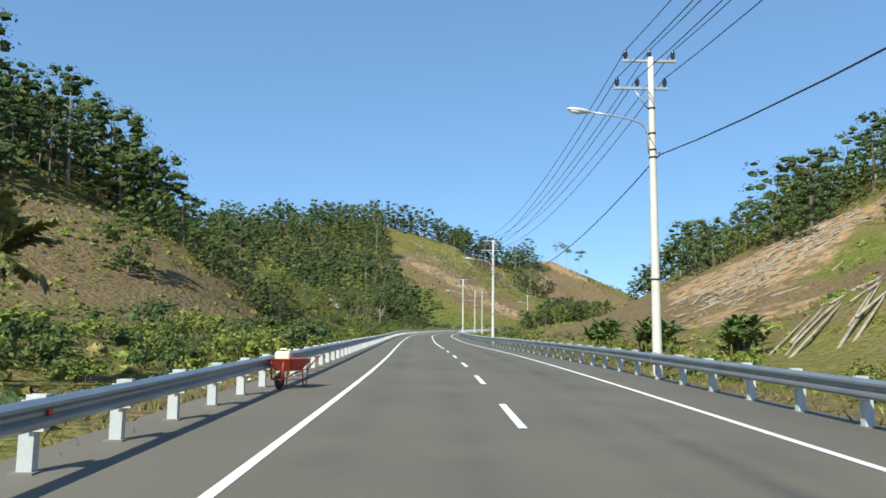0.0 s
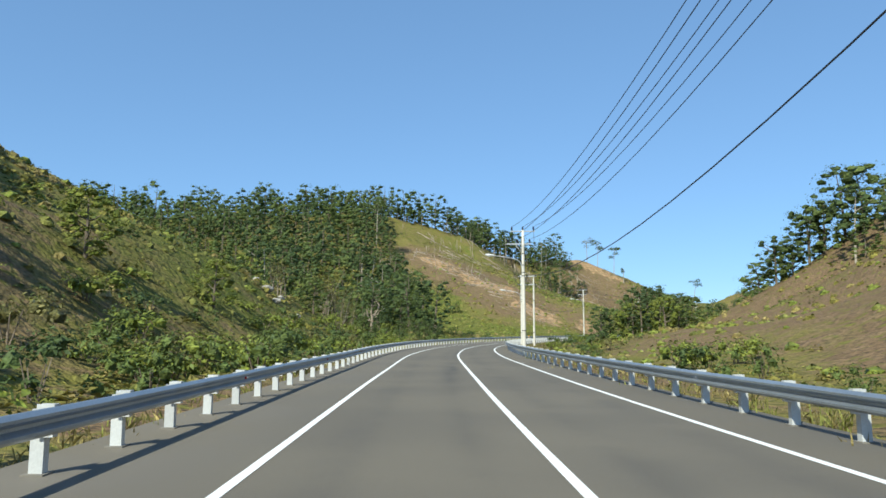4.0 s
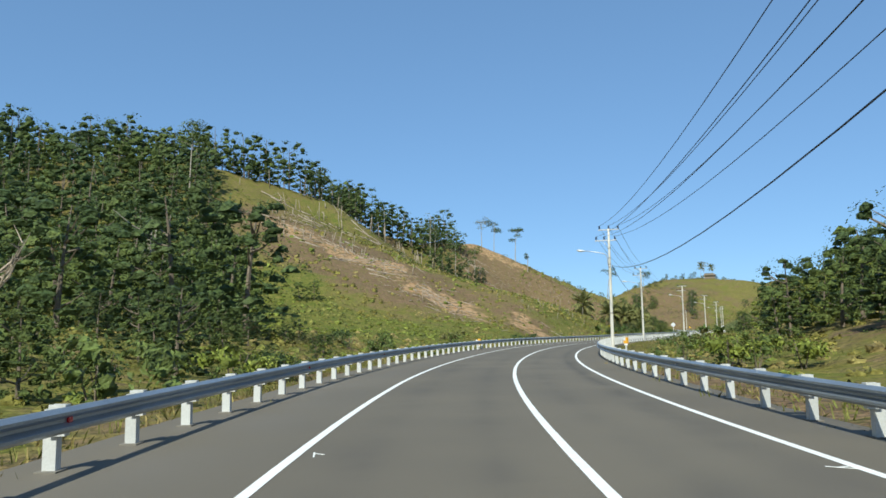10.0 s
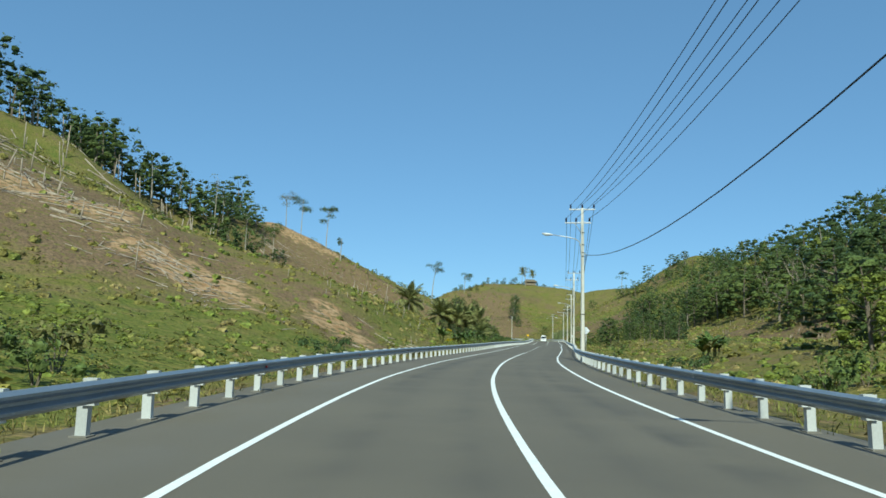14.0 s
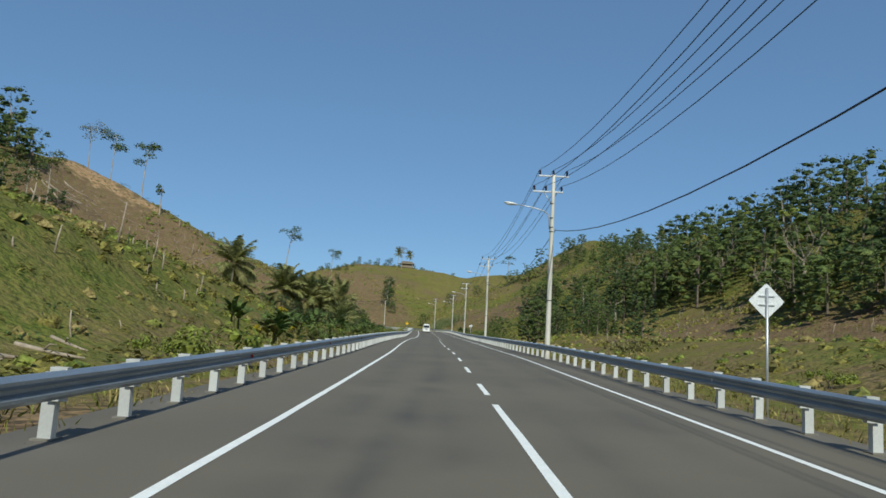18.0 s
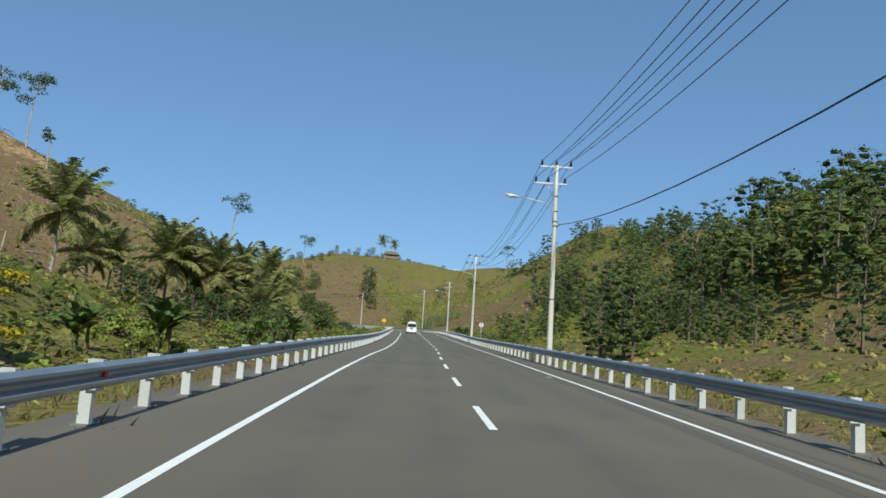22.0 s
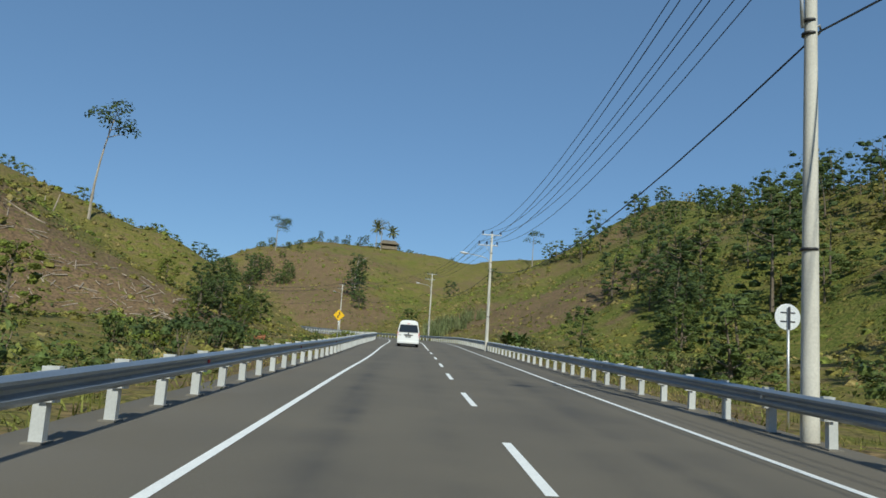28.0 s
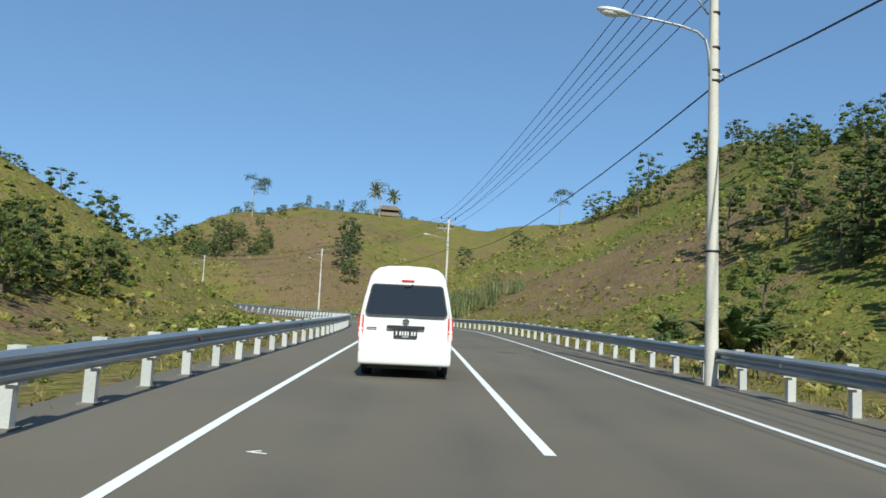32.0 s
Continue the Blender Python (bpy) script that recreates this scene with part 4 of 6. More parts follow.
# ---- vegetation ----
def leaf_cards(rng, centres, radii, count, size, flat=0.55):
    """Quads (count, 4, 3) spread through lobes: pointed leaf clumps, facing outwards and up."""
    k = rng.randint(0, len(centres), count)
    c, r = centres[k], radii[k]
    d = rng.normal(size=(count, 3))
    d /= np.linalg.norm(d, axis=1)[:, None]
    d[:, 2] = np.where(d[:, 2] < -0.35, -d[:, 2] * 0.6, d[:, 2])
    p = c + d * r * (rng.uniform(0.62, 1.14, (count, 1)))
    n = d + rng.normal(scale=0.4, size=(count, 3)) + (0, 0, flat)
    n /= np.linalg.norm(n, axis=1)[:, None]
    a = np.cross(n, rng.normal(size=(count, 3)))
    a /= np.linalg.norm(a, axis=1)[:, None]
    b = np.cross(n, a)
    s = size * rng.uniform(0.6, 1.35, (count, 1))
    drop = np.array((0, 0, 1.0)) * s * 0.25
    q = np.stack([p - a * s, p - b * s * 0.5 + n * s * 0.15, p + a * s - drop, p + b * s * 0.5 + n * s * 0.15], 1)
    return q


def mesh_of(name, quads, mats, slots=None):
    """One mesh from an array of quads (n, 4, 3)."""
    q = np.asarray(quads, np.float32)
    n = len(q)
    me = bpy.data.meshes.new(name)
    me.vertices.add(4 * n)
    me.vertices.foreach_set("co", q.ravel())
    me.loops.add(4 * n)
    me.loops.foreach_set("vertex_index", np.arange(4 * n, dtype=np.int32))
    me.polygons.add(n)
    me.polygons.foreach_set("loop_start", np.arange(0, 4 * n, 4, dtype=np.int32))
    for m in mats:
        me.materials.append(m)
    if slots is not None:
        me.polygons.foreach_set("material_index", np.asarray(slots, np.int32))
    me.update(calc_edges=True)
    return me


def lobe_quads(rng, c, r, around=6, up=3, low=-0.6):
    """A lumpy, closed mass of leaves: quads of a dented ball."""
    P = np.empty((up + 1, around, 3))
    for i in range(up + 1):
        e = low + (1.45 - low) * i / up
        for k in range(around):
            w = 2 * math.pi * (k + 0.5 * (i % 2)) / around
            d = rng.uniform(0.55, 1.12)
            P[i, k] = c + r * d * np.array((math.cos(w) * math.cos(e), math.sin(w) * math.cos(e), math.sin(e)))
    return np.array([(P[i, k], P[i, (k + 1) % around], P[i + 1, (k + 1) % around], P[i + 1, k]) for i in range(up) for k in range(around)])


FORMS = {
    "round": lambda u: math.sin(math.pi * (0.14 + 0.80 * u)) ** 0.7,
    "dome": lambda u: 0.75 + 0.35 * u - 0.55 * u**3,
    "flat": lambda u: 0.45 + 0.75 * u - 0.45 * u**4,
}


def crown_quads(seed, h, r, count, size, bare=0.35, lobes=16, form="round", stout=0.42):
    """A broadleaf crown: many small leafy clumps on the limbs round the upper trunk, uneven, with gaps, and loose leaves on them."""
    rng = np.random.RandomState(seed)
    z0 = h * bare
    c, rad = [], []
    for i in range(lobes):
        u = (i + rng.uniform(0.1, 0.9)) / lobes
        w = i * 2.4 + rng.uniform(-0.7, 0.7)
        rho = r * FORMS[form](u) * math.sqrt(rng.uniform(0.12, 1.0))
        c.append((rho * math.cos(w), rho * math.sin(w), z0 + (h - z0) * (0.06 + 0.88 * u)))
        rad.append(np.array((1, 1, rng.uniform(0.38, 0.7))) * r * stout * rng.uniform(0.65, 1.2))
    c, rad = np.array(c), np.array(rad)
    hull = [lobe_quads(rng, a, b * 0.56, 4, 2) for a, b in zip(c, rad)]
    return np.concatenate(hull + [leaf_cards(rng, c, rad, count, size, 0.9)])


def box_quads(pts, radii, sides=5):
    """Quads of a tapered stem along points."""
    V, F = tube_data(pts, radii, sides, False)
    V = np.array([tuple(v) for v in V])
    return V[np.array(F)]


def stem_quads(seed, h, r0, limbs=4, bare=0.35, lean=0.05, spread=0.28):
    rng = np.random.RandomState(seed + 500)
    lx, ly = rng.normal(scale=lean * h, size=2)
    pts = [(lx * u * u, ly * u * u, -0.4 + (h * 0.92 + 0.4) * u) for u in (0, 0.25, 0.5, 0.75, 1)]
    out = [box_quads(pts, [r0, r0 * 0.8, r0 * 0.62, r0 * 0.4, r0 * 0.15])]
    for i in range(limbs):
        u = rng.uniform(max(bare, 0.3), 0.85)
        w = rng.uniform(0, 6.28)
        b = np.array((lx * u * u, ly * u * u, -0.4 + (h * 0.92 + 0.4) * u))
        e = b + np.array((math.cos(w) * spread * h, math.sin(w) * spread * h, 0.16 * h)) * rng.uniform(0.6, 1.1)
        mid = (b + e) / 2 + (0, 0, -0.02 * h)
        out.append(box_quads([b, mid, e], [r0 * 0.42, r0 * 0.28, r0 * 0.1], 4))
    return np.concatenate(out)


def place(quads, spots, rng):
    """Copies of a quad set at spots (x, y, z, scale), each turned at random."""
    out = np.empty((len(spots), *quads.shape), np.float32)
    for i, (x, y, z, k) in enumerate(spots):
        w = rng.uniform(0, 6.28)
        c, s = math.cos(w) * k, math.sin(w) * k
        out[i, ..., 0] = quads[..., 0] * c - quads[..., 1] * s + x
        out[i, ..., 1] = quads[..., 0] * s + quads[..., 1] * c + y
        out[i, ..., 2] = quads[..., 2] * k * rng.uniform(0.88, 1.15) + z
    return out.reshape(-1, 4, 3)


def scatter(x0, y0, x1, y1, step, keep, seed, lo=0.8, hi=1.25):
    """Jittered spots on the ground where keep(x, y, z, u) holds; u is random."""
    rng = np.random.RandomState(seed)
    gx, gy = np.meshgrid(np.arange(x0, x1, step), np.arange(y0, y1, step))
    gx = gx + rng.uniform(-0.48, 0.48, gx.shape) * step
    gy = gy + rng.uniform(-0.48, 0.48, gx.shape) * step
    gx, gy = gx.ravel(), gy.ravel()
    z = ground_z(gx, gy)
    ok = keep(gx, gy, z, rng.uniform(size=gx.shape))
    return np.stack([gx[ok], gy[ok], z[ok] - 0.1, rng.uniform(lo, hi, ok.sum())], -1)


def road_gap(x, y):
    return np.abs(axis_near(x, y)[1])


def near_ridge(x, y):
    """A belt of trees left along the top of the large hill."""
    line = ((-52, 384), (-8, 394), (6, 440), (36, 458), (46, 468))
    d = np.full(x.shape, 1e9)
    for (ax, ay), (bx, by) in zip(line, line[1:]):
        dx, dy = bx - ax, by - ay
        u = np.clip(((x - ax) * dx + (y - ay) * dy) / (dx * dx + dy * dy), 0, 1)
        d = np.minimum(d, np.hypot(x - ax - u * dx, y - ay - u * dy))
    return d < 10 + 8 * lumps(x, y, 11, 23)


def woods(x, y, z, u):
    """Where the hills carry forest."""
    s, o, _ = axis_near(x, y)
    left, a = o < 0, np.abs(o)
    hill_a = left & (y < 232) & (y > 55) & (x < np.where(y > 118, -75, -18)) & ((x > -100) & (x > -175 + 0.75 * y) | (y > 175)) & (z > 15 + 7 * lumps(x, y, 20, 21)) & (x > -105)
    crest = near_ridge(x, y)
    hill_b = left & (y >= 205) & (clearing(x, y) < 0.5) & (a > np.where(x > -32 - (y - 248) * 0.2, np.where(y < 262, 20, 27), 50)) & (x > np.where(y < 250, -85, np.where(y < 300, -115, -185))) & (y < 412) & ((x > -60) | (y < 392))
    hill_e = (~left) & (y > 228) & (a > 34) & (z > 6) & (x < 345) & (y < 535 - 0.2 * (x - 200)) & (a < np.where(y < 450, 104, 178)) & ~((x > 300) & (y > 505))
    bare = np.exp(-(((x - 128) / 24) ** 2 + ((y - 285) / 22) ** 2)) + np.exp(-(((x - 216) / 20) ** 2 + ((y - 500) / 34) ** 2)) + np.exp(-(((x - 150) / 12) ** 2 + ((y - 337) / 13) ** 2))
    hill_e &= ((a > 66) | (y < 385) | (u < 0.55) & (y < 446)) & (bare < 0.5) & (lumps(x, y, 13, 25) > -0.28) & ~((y > 440) & (x < 250) & (z < 26)) & ~((y > 450) & (x < 256) & (z < 33))
    hill_f = (~left) & (y < 205) & (z > 9 + 4 * lumps(x, y, 16, 22)) & (x < 105) & (y > 60) & (np.hypot(x - 51, y - 181) > 13)
    grove = (~left) & (y > 222) & (y < 262) & (a > 30) & (a < 52) & (z > -4)
    return (hill_a & (u < 0.9)) | (hill_b & (u < 0.92)) | (crest & left & (u < 0.95)) | (hill_e & (u < 0.9)) | (hill_f & (u < 0.85)) | (grove & (u < 0.75))


rng = np.random.RandomState(7)
FOREST = scatter(-190, -20, 345, 540, 6.7, woods, 31, 0.6, 1.42)
BELT = scatter(-60, 370, 70, 500, 4.3, lambda x, y, z, u: near_ridge(x, y) & (u < 0.72), 32, 0.5, 1.45)
FOREST = np.concatenate([FOREST[~near_ridge(FOREST[:, 0], FOREST[:, 1])], BELT])
FOREST[:, 3] *= np.where((FOREST[:, 1] > 452) & (FOREST[:, 0] > 215), 0.62, 1.0) * np.where((FOREST[:, 0] > 20) & (FOREST[:, 1] < 205), 0.72, 1.0)
edge_gap = road_gap(FOREST[:, 0], FOREST[:, 1])
order = np.argsort(edge_gap)


def in_sight(spots, lift=9.0):
    """True for spots whose tops can be seen from the road over the land between."""
    seen = np.zeros(len(spots), bool)
    for st in range(50, 500, 32):
        p = lie(st, 0, 1.5)
        block = np.zeros(len(spots), bool)
        for u in np.linspace(0.2, 0.93, 14):
            x, y = p.x + (spots[:, 0] - p.x) * u, p.y + (spots[:, 1] - p.y) * u
            block |= ground_z(x, y) > p.z + (spots[:, 2] + lift * spots[:, 3] - p.z) * u
        seen |= ~block
    return seen


NEAR_TREES, FOREST = FOREST[order[:38]], FOREST[order[38:]]
FOREST = FOREST[in_sight(FOREST, 5.0)]
FOREST[:, 3] *= np.where((FOREST[:, 1] > 395) & (FOREST[:, 1] < 452) & (FOREST[:, 0] > 180), 0.68, 1.0)
kinds, coarse = [], []
for i, (h, r, leaf, n, bare, form) in enumerate(((10, 4.6, "leaf_dark", 300, 0.05, "dome"), (12, 4.4, "leaf_dark", 300, 0.36, "flat"), (8, 4.6, "leaf_mid", 300, 0.0, "dome"), (10.5, 4.8, "leaf_mid", 300, 0.08, "dome"), (7, 4.2, "leaf_bright", 300, 0.0, "round"), (12.5, 3.9, "leaf_dark", 300, 0.42, "round"), (8.5, 4.3, "leaf_olive", 300, 0.05, "dome"))):
    kinds.append((crown_quads(40 + i, h, r, n, 0.235, bare, 28, form, 0.37), stem_quads(40 + i, h, 0.16 + 0.005 * h, 1, bare), leaf))
    coarse.append(crown_quads(40 + i, h, r, int(n * 0.6), 0.31, bare, 20, form, 0.41))
pick = rng.choice(len(kinds), len(FOREST), p=[0.36, 0.05, 0.19, 0.24, 0.06, 0.04, 0.06])
belt = near_ridge(FOREST[:, 0], FOREST[:, 1])
pick = np.where(belt, rng.choice([0, 0, 1, 3, 3, 5], len(FOREST)), pick)
for i, (crown, stem, leaf) in enumerate(kinds):
    spots, gap = FOREST[pick == i], road_gap(FOREST[pick == i, 0], FOREST[pick == i, 1])
    groups = [(crown, spots[gap < 75]), (coarse[i], spots[gap >= 75])]
    c = np.concatenate([place(q, p, np.random.RandomState(i + 10 * k)) for k, (q, p) in enumerate(groups)])
    t = np.concatenate([place(stem, p, np.random.RandomState(i + 10 * k)) for k, (q, p) in enumerate(groups)])
    me = mesh_of("forest", np.concatenate([c, t]), [M[leaf], M["pale_bark" if i == 5 else "bark"]], np.r_[np.zeros(len(c)), np.ones(len(t))])
    tagged(new("forest", me), "dense green broadleaf forest on the hillside", "forest", kind="stuff")

# single trees along the forest's edge
TREES = []
for i, (h, r, leaf, n, bare, form, words) in enumerate((
    (10, 4.0, "leaf_dark", 860, 0.04, "dome", "dark green broadleaf tree"), (13, 3.2, "leaf_dark", 860, 0.36, "flat", "tall dark green tree with a pale trunk"),
    (8, 3.8, "leaf_mid", 860, 0.0, "round", "bushy green tree with branches to the ground"), (11, 4.0, "leaf_mid", 860, 0.08, "dome", "spreading green broadleaf tree"),
    (7, 3.2, "leaf_bright", 860, 0.0, "round", "young bright green tree"), (13.5, 2.9, "leaf_mid", 860, 0.42, "round", "tall slender tree with a high crown"))):
    cm = mesh_of("crown", crown_quads(140 + i, h, r, n, 0.16, bare, 40, form, 0.36), [M[leaf]])
    sm = mesh_of("trunk", stem_quads(140 + i, h, 0.18 + 0.006 * h, 5, bare), [M["pale_bark" if i in (1, 5) else "bark"]])
    TREES.append((cm, sm, words + " at the forest edge"))


def tree(kind, x, y, z, k, turn, group="forest edge trees"):
    cm, sm, label = TREES[kind]
    t = thing("tree", pose(x, y, z, 0, 0, turn), label, "tree", group)
    t.scale = (k, k, k)
    for name, me in (("trunk", sm), ("crown", cm)):
        o = new(name, me)
        o.parent = t
    return t


tr = np.random.RandomState(17)
for x, y, z, k in NEAR_TREES:
    tree(int(tr.choice(6, p=[0.34, 0.0, 0.30, 0.26, 0.10, 0.0])), float(x), float(y), float(z), float(k), float(tr.uniform(0, 360)))

# undergrowth on the slopes
def bush(seed, cards, size):
    r = np.random.RandomState(seed)
    c = np.array([[0, 0, 0.10], [0.42, 0.2, 0.06], [-0.4, 0.25, 0.06], [0.05, -0.42, 0.05]])
    rad = np.array([[0.46, 0.46, 0.40], [0.34, 0.34, 0.26], [0.36, 0.36, 0.30], [0.30, 0.30, 0.24]])
    return leaf_cards(r, c, rad, cards, size, 1.5)


def scrub(x, y, z, u):
    """Scrub grows in clumps and leaves the bare soil open."""
    s, o, _ = axis_near(x, y)
    a = np.abs(o)
    bare = cover(x, y, z)
    clump = 0.9 + 1.2 * lumps(x, y, 6, 33) + 0.9 * lumps(x, y, 17, 34)
    keep = clump * np.clip(1.6 - 1.7 * bare[..., 0], 0.16, 1) * (1 - 0.8 * (bare[..., 2] > 0.4))
    near = np.clip(np.where(o < 0, 1.5, 1.35) - a / 85, 0.10, 1) * np.where((o > 0) & (s > 140) & (s < 290) & (a < 36), 0.2, 1) * np.where((o > 0) & (s >= 290) & (s < 465) & (a < 50), 0.7, 1) * np.where((o < 0) & (s > 530) & (a < 45), 0.15, 1) * np.where((x > 12) & (x < 40) & (y > 26) & (y < 118), 0.1, 1)
    return (a > 8.2) & (a < 150) & (u < near * keep) & (s > 30) & (s < 700)


SCRUB = scatter(-120, 10, 320, 650, 1.95, scrub, 51, 0.45, 1.35)
sx, sy = SCRUB[:, 0], SCRUB[:, 1]
SCRUB[:, 3] *= np.where(woods(sx, sy, SCRUB[:, 2], 0 * sx), 1.9, 1.0) * (1.2 + 0.9 * lumps(sx, sy, 10, 35)) * np.clip(0.85 + road_gap(sx, sy) / 140, 1, 1.5)
ss, so, _ = axis_near(sx, sy)
low_growth = (so > 0) & (ss > 290) & (ss < 545) & (so < 50) | (so < 0) & (ss > 255) & (ss < 378) & (so > -60) | (so < 0) & (ss > 185) & (ss < 240) & (so > -22)
SCRUB[:, 3] *= np.where(low_growth, np.where(so < 0, 0.8, 0.62), 1.0)
tone = lumps(sx, sy, 13, 36) + 0.35 * rng.uniform(-0.5, 0.5, len(SCRUB))
pick = np.where(low_growth & (tone > -0.1), np.where(tone > 0.2, 4, 0), np.digitize(tone, (-0.17, 0.02, 0.17, 0.28)))
rich = blobs(sx, sy, LUSH) > 0.5
pick = np.where(rich, np.where(tone > 0.05, 2, 1), pick)
far = road_gap(sx, sy) > 26
for i, leaf in enumerate(("leaf_olive", "leaf_mid", "leaf_bright", "leaf_dark", "leaf_dry")):
    c = [place(bush(80 + i, 30, 0.115), SCRUB[(pick == i) & ~far], np.random.RandomState(90 + i)), place(bush(85 + i, 12, 0.15), SCRUB[(pick == i) & far], np.random.RandomState(190 + i))]
    tagged(new("undergrowth", mesh_of("undergrowth", np.concatenate(c), [M[leaf]])), "low scrub and weeds on the slope", "undergrowth", kind="stuff")


def tussock_quads(seed):
    """A low uneven mound of grass with a few blades standing out of it."""
    r = np.random.RandomState(seed)
    mound = lobe_quads(r, np.array((0, 0, 0.0)), np.array((0.42, 0.42, 0.34)), 5, 2, -0.1)
    return np.concatenate([mound, leaf_cards(r, np.array([[0, 0, 0.02]]), np.array([[0.42, 0.42, 0.30]]), 4, 0.12, 0.3)])


def tufts(x, y, z, u):
    """Tussocks stand thick on the green and dry slopes, thin on bare soil, and not under the trees."""
    s, o, _ = axis_near(x, y)
    a = np.abs(o)
    ground = cover(x, y, z)
    keep = (0.65 + 1.5 * lumps(x, y, 5, 43)) * np.clip(1.5 - 1.25 * ground[..., 0], 0.42, 1) * np.where(ground[..., 2] > 0.4, 0.25, 1) * np.where((x > 12) & (x < 40) & (y > 50) & (y < 118), 0.25, 1) * np.clip(1.55 - a / 70, 0.12, 1)
    return (a > 9) & (a < 85) & (u < keep) & (s > 40) & (s < 690)


TUFTS = scatter(-105, 15, 300, 660, 1.62, tufts, 63, 0.7, 1.5)
TUFTS = TUFTS[~woods(TUFTS[:, 0], TUFTS[:, 1], TUFTS[:, 2], 0 * TUFTS[:, 0])]
TUFTS[:, 3] *= 0.8 + road_gap(TUFTS[:, 0], TUFTS[:, 1]) / 90
tone = lumps(TUFTS[:, 0], TUFTS[:, 1], 9, 44) + 0.5 * rng.uniform(-0.5, 0.5, len(TUFTS))
pick = np.digitize(tone, (-0.12, 0.06, 0.2))
pick = np.where(blobs(TUFTS[:, 0], TUFTS[:, 1], LUSH) > 0.5, np.where(tone > -0.05, 2, 3), pick)
for i, leaf in enumerate(("leaf_olive", "grass", "leaf_bright", "grass_green")):
    c = place(tussock_quads(74 + i), TUFTS[pick == i], np.random.RandomState(98 + i))
    tagged(new("tussocks", mesh_of("tussocks", c, [M[leaf]])), "olive and straw-coloured grass tussocks on the slope", "grass", kind="stuff")


def grass_quads(seed, n=12):
    r = np.random.RandomState(seed)
    out = []
    for _ in range(n):
        x, y = r.normal(scale=0.16, size=2)
        w, h, b = r.uniform(0, 6.28), r.uniform(0.12, 0.36), r.uniform(0.05, 0.25)
        dx, dy = math.cos(w), math.sin(w)
        out.append([(x - dy * 0.016, y + dx * 0.016, 0), (x + dy * 0.016, y - dx * 0.016, 0), (x + dx * b * 0.5 + dy * 0.01, y + dy * b * 0.5 - dx * 0.01, h * 0.7), (x + dx * b, y + dy * b, h)])
    return np.array(out)


def verge(x, y, z, u):
    s, o, _ = axis_near(x, y)
    a = np.where(o < 0, -o + LEFT_RAIL(s), o - RIGHT_RAIL(s))
    return (a > 0.5) & (a < 4.8) & (u < 0.9 * np.clip(1.6 - a / 4.5, 0.2, 1)) & (s > 30) & (s < 560)


GRASS = scatter(-30, -20, 210, 500, 0.75, verge, 61, 0.5, 1.3)
pick = rng.choice(2, len(GRASS))
for i, leaf in enumerate(("grass", "grass_green")):
    c = place(grass_quads(70 + i, 9), GRASS[pick == i], np.random.RandomState(95 + i))
    tagged(new("verge_grass", mesh_of("verge_grass", c, [M[leaf]])), "dry and green grass along the guardrail", "grass", kind="stuff")


# ---- palms ----
def frond_quads(rng, base, yaw, pitch, length, droop):
    """One feather frond: a drooping rib with leaflets on both sides."""
    out = []
    n = 16
    pts = []
    p = np.array(base, float)
    for i in range(n + 1):
        u = i / n
        e = pitch - droop * u * u * 1.6
        pts.append(p.copy())
        p = p + length / n * np.array((math.cos(yaw) * math.cos(e), math.sin(yaw) * math.cos(e), math.sin(e)))
    side = np.array((-math.sin(yaw), math.cos(yaw), 0))
    for i in range(1, n):
        u = i / n
        d = pts[i + 1] - pts[i]
        d /= np.linalg.norm(d)
        ll = length * 0.24 * math.sin(math.pi * (0.12 + 0.83 * u)) + 0.12
        for sg in (-1, 1):
            for half in (0, 0.5):
                a = pts[i] + (pts[i + 1] - pts[i]) * half
                tip = a + (side * sg * 0.8 + d * 0.55) * ll * rng.uniform(0.85, 1.1) + np.array((0, 0, -1)) * ll * rng.uniform(0.25, 0.6)
                w = d * 0.1
                out.append((a - w, a + w, tip + w * 0.3, tip - w * 0.3))
        out.append((pts[i] + side * 0.03, pts[i] - side * 0.03, pts[i + 1] - side * 0.025, pts[i + 1] + side * 0.025))
    return out


def palm_meshes(seed, h, fronds=22, length=4.2):
    rng = np.random.RandomState(seed)
    lx, ly = rng.normal(scale=0.08 * h, size=2)
    pts = [(lx * u * u, ly * u * u, -0.3 + (h + 0.3) * u) for u in np.linspace(0, 1, 9)]
    trunk = box_quads(pts, [0.24, 0.19, 0.16, 0.15, 0.14, 0.135, 0.13, 0.13, 0.15], 8)
    top = np.array(pts[-1])
    green, dry, single = [], [], []
    for i in range(fronds):
        u = i / fronds
        pitch = 1.45 - 2.1 * u**1.25 + rng.normal(scale=0.12)
        f = frond_quads(rng, top + (0, 0, 0.2 - 0.3 * u), i * 2.4 + rng.uniform(-0.2, 0.2), pitch, length * rng.uniform(0.85, 1.12), 0.45 + 0.45 * u)
        (dry if u > 0.84 else green).extend(f)
        single.append(mesh_of("frond", np.array(f), [M["leaf_dry" if u > 0.84 else "palm_leaf"]]))
    nuts = leaf_cards(rng, np.array([top + (0, 0, -0.3)]), np.array([[0.35, 0.35, 0.25]]), 26, 0.14)
    return mesh_of("trunk", trunk, [M["pale_bark"]]), mesh_of("fronds", np.array(green), [M["palm_leaf"]]), mesh_of("dry_fronds", np.array(dry), [M["leaf_dry"]]), mesh_of("fruit_bunch", nuts, [M["leaf_dry"]]), single


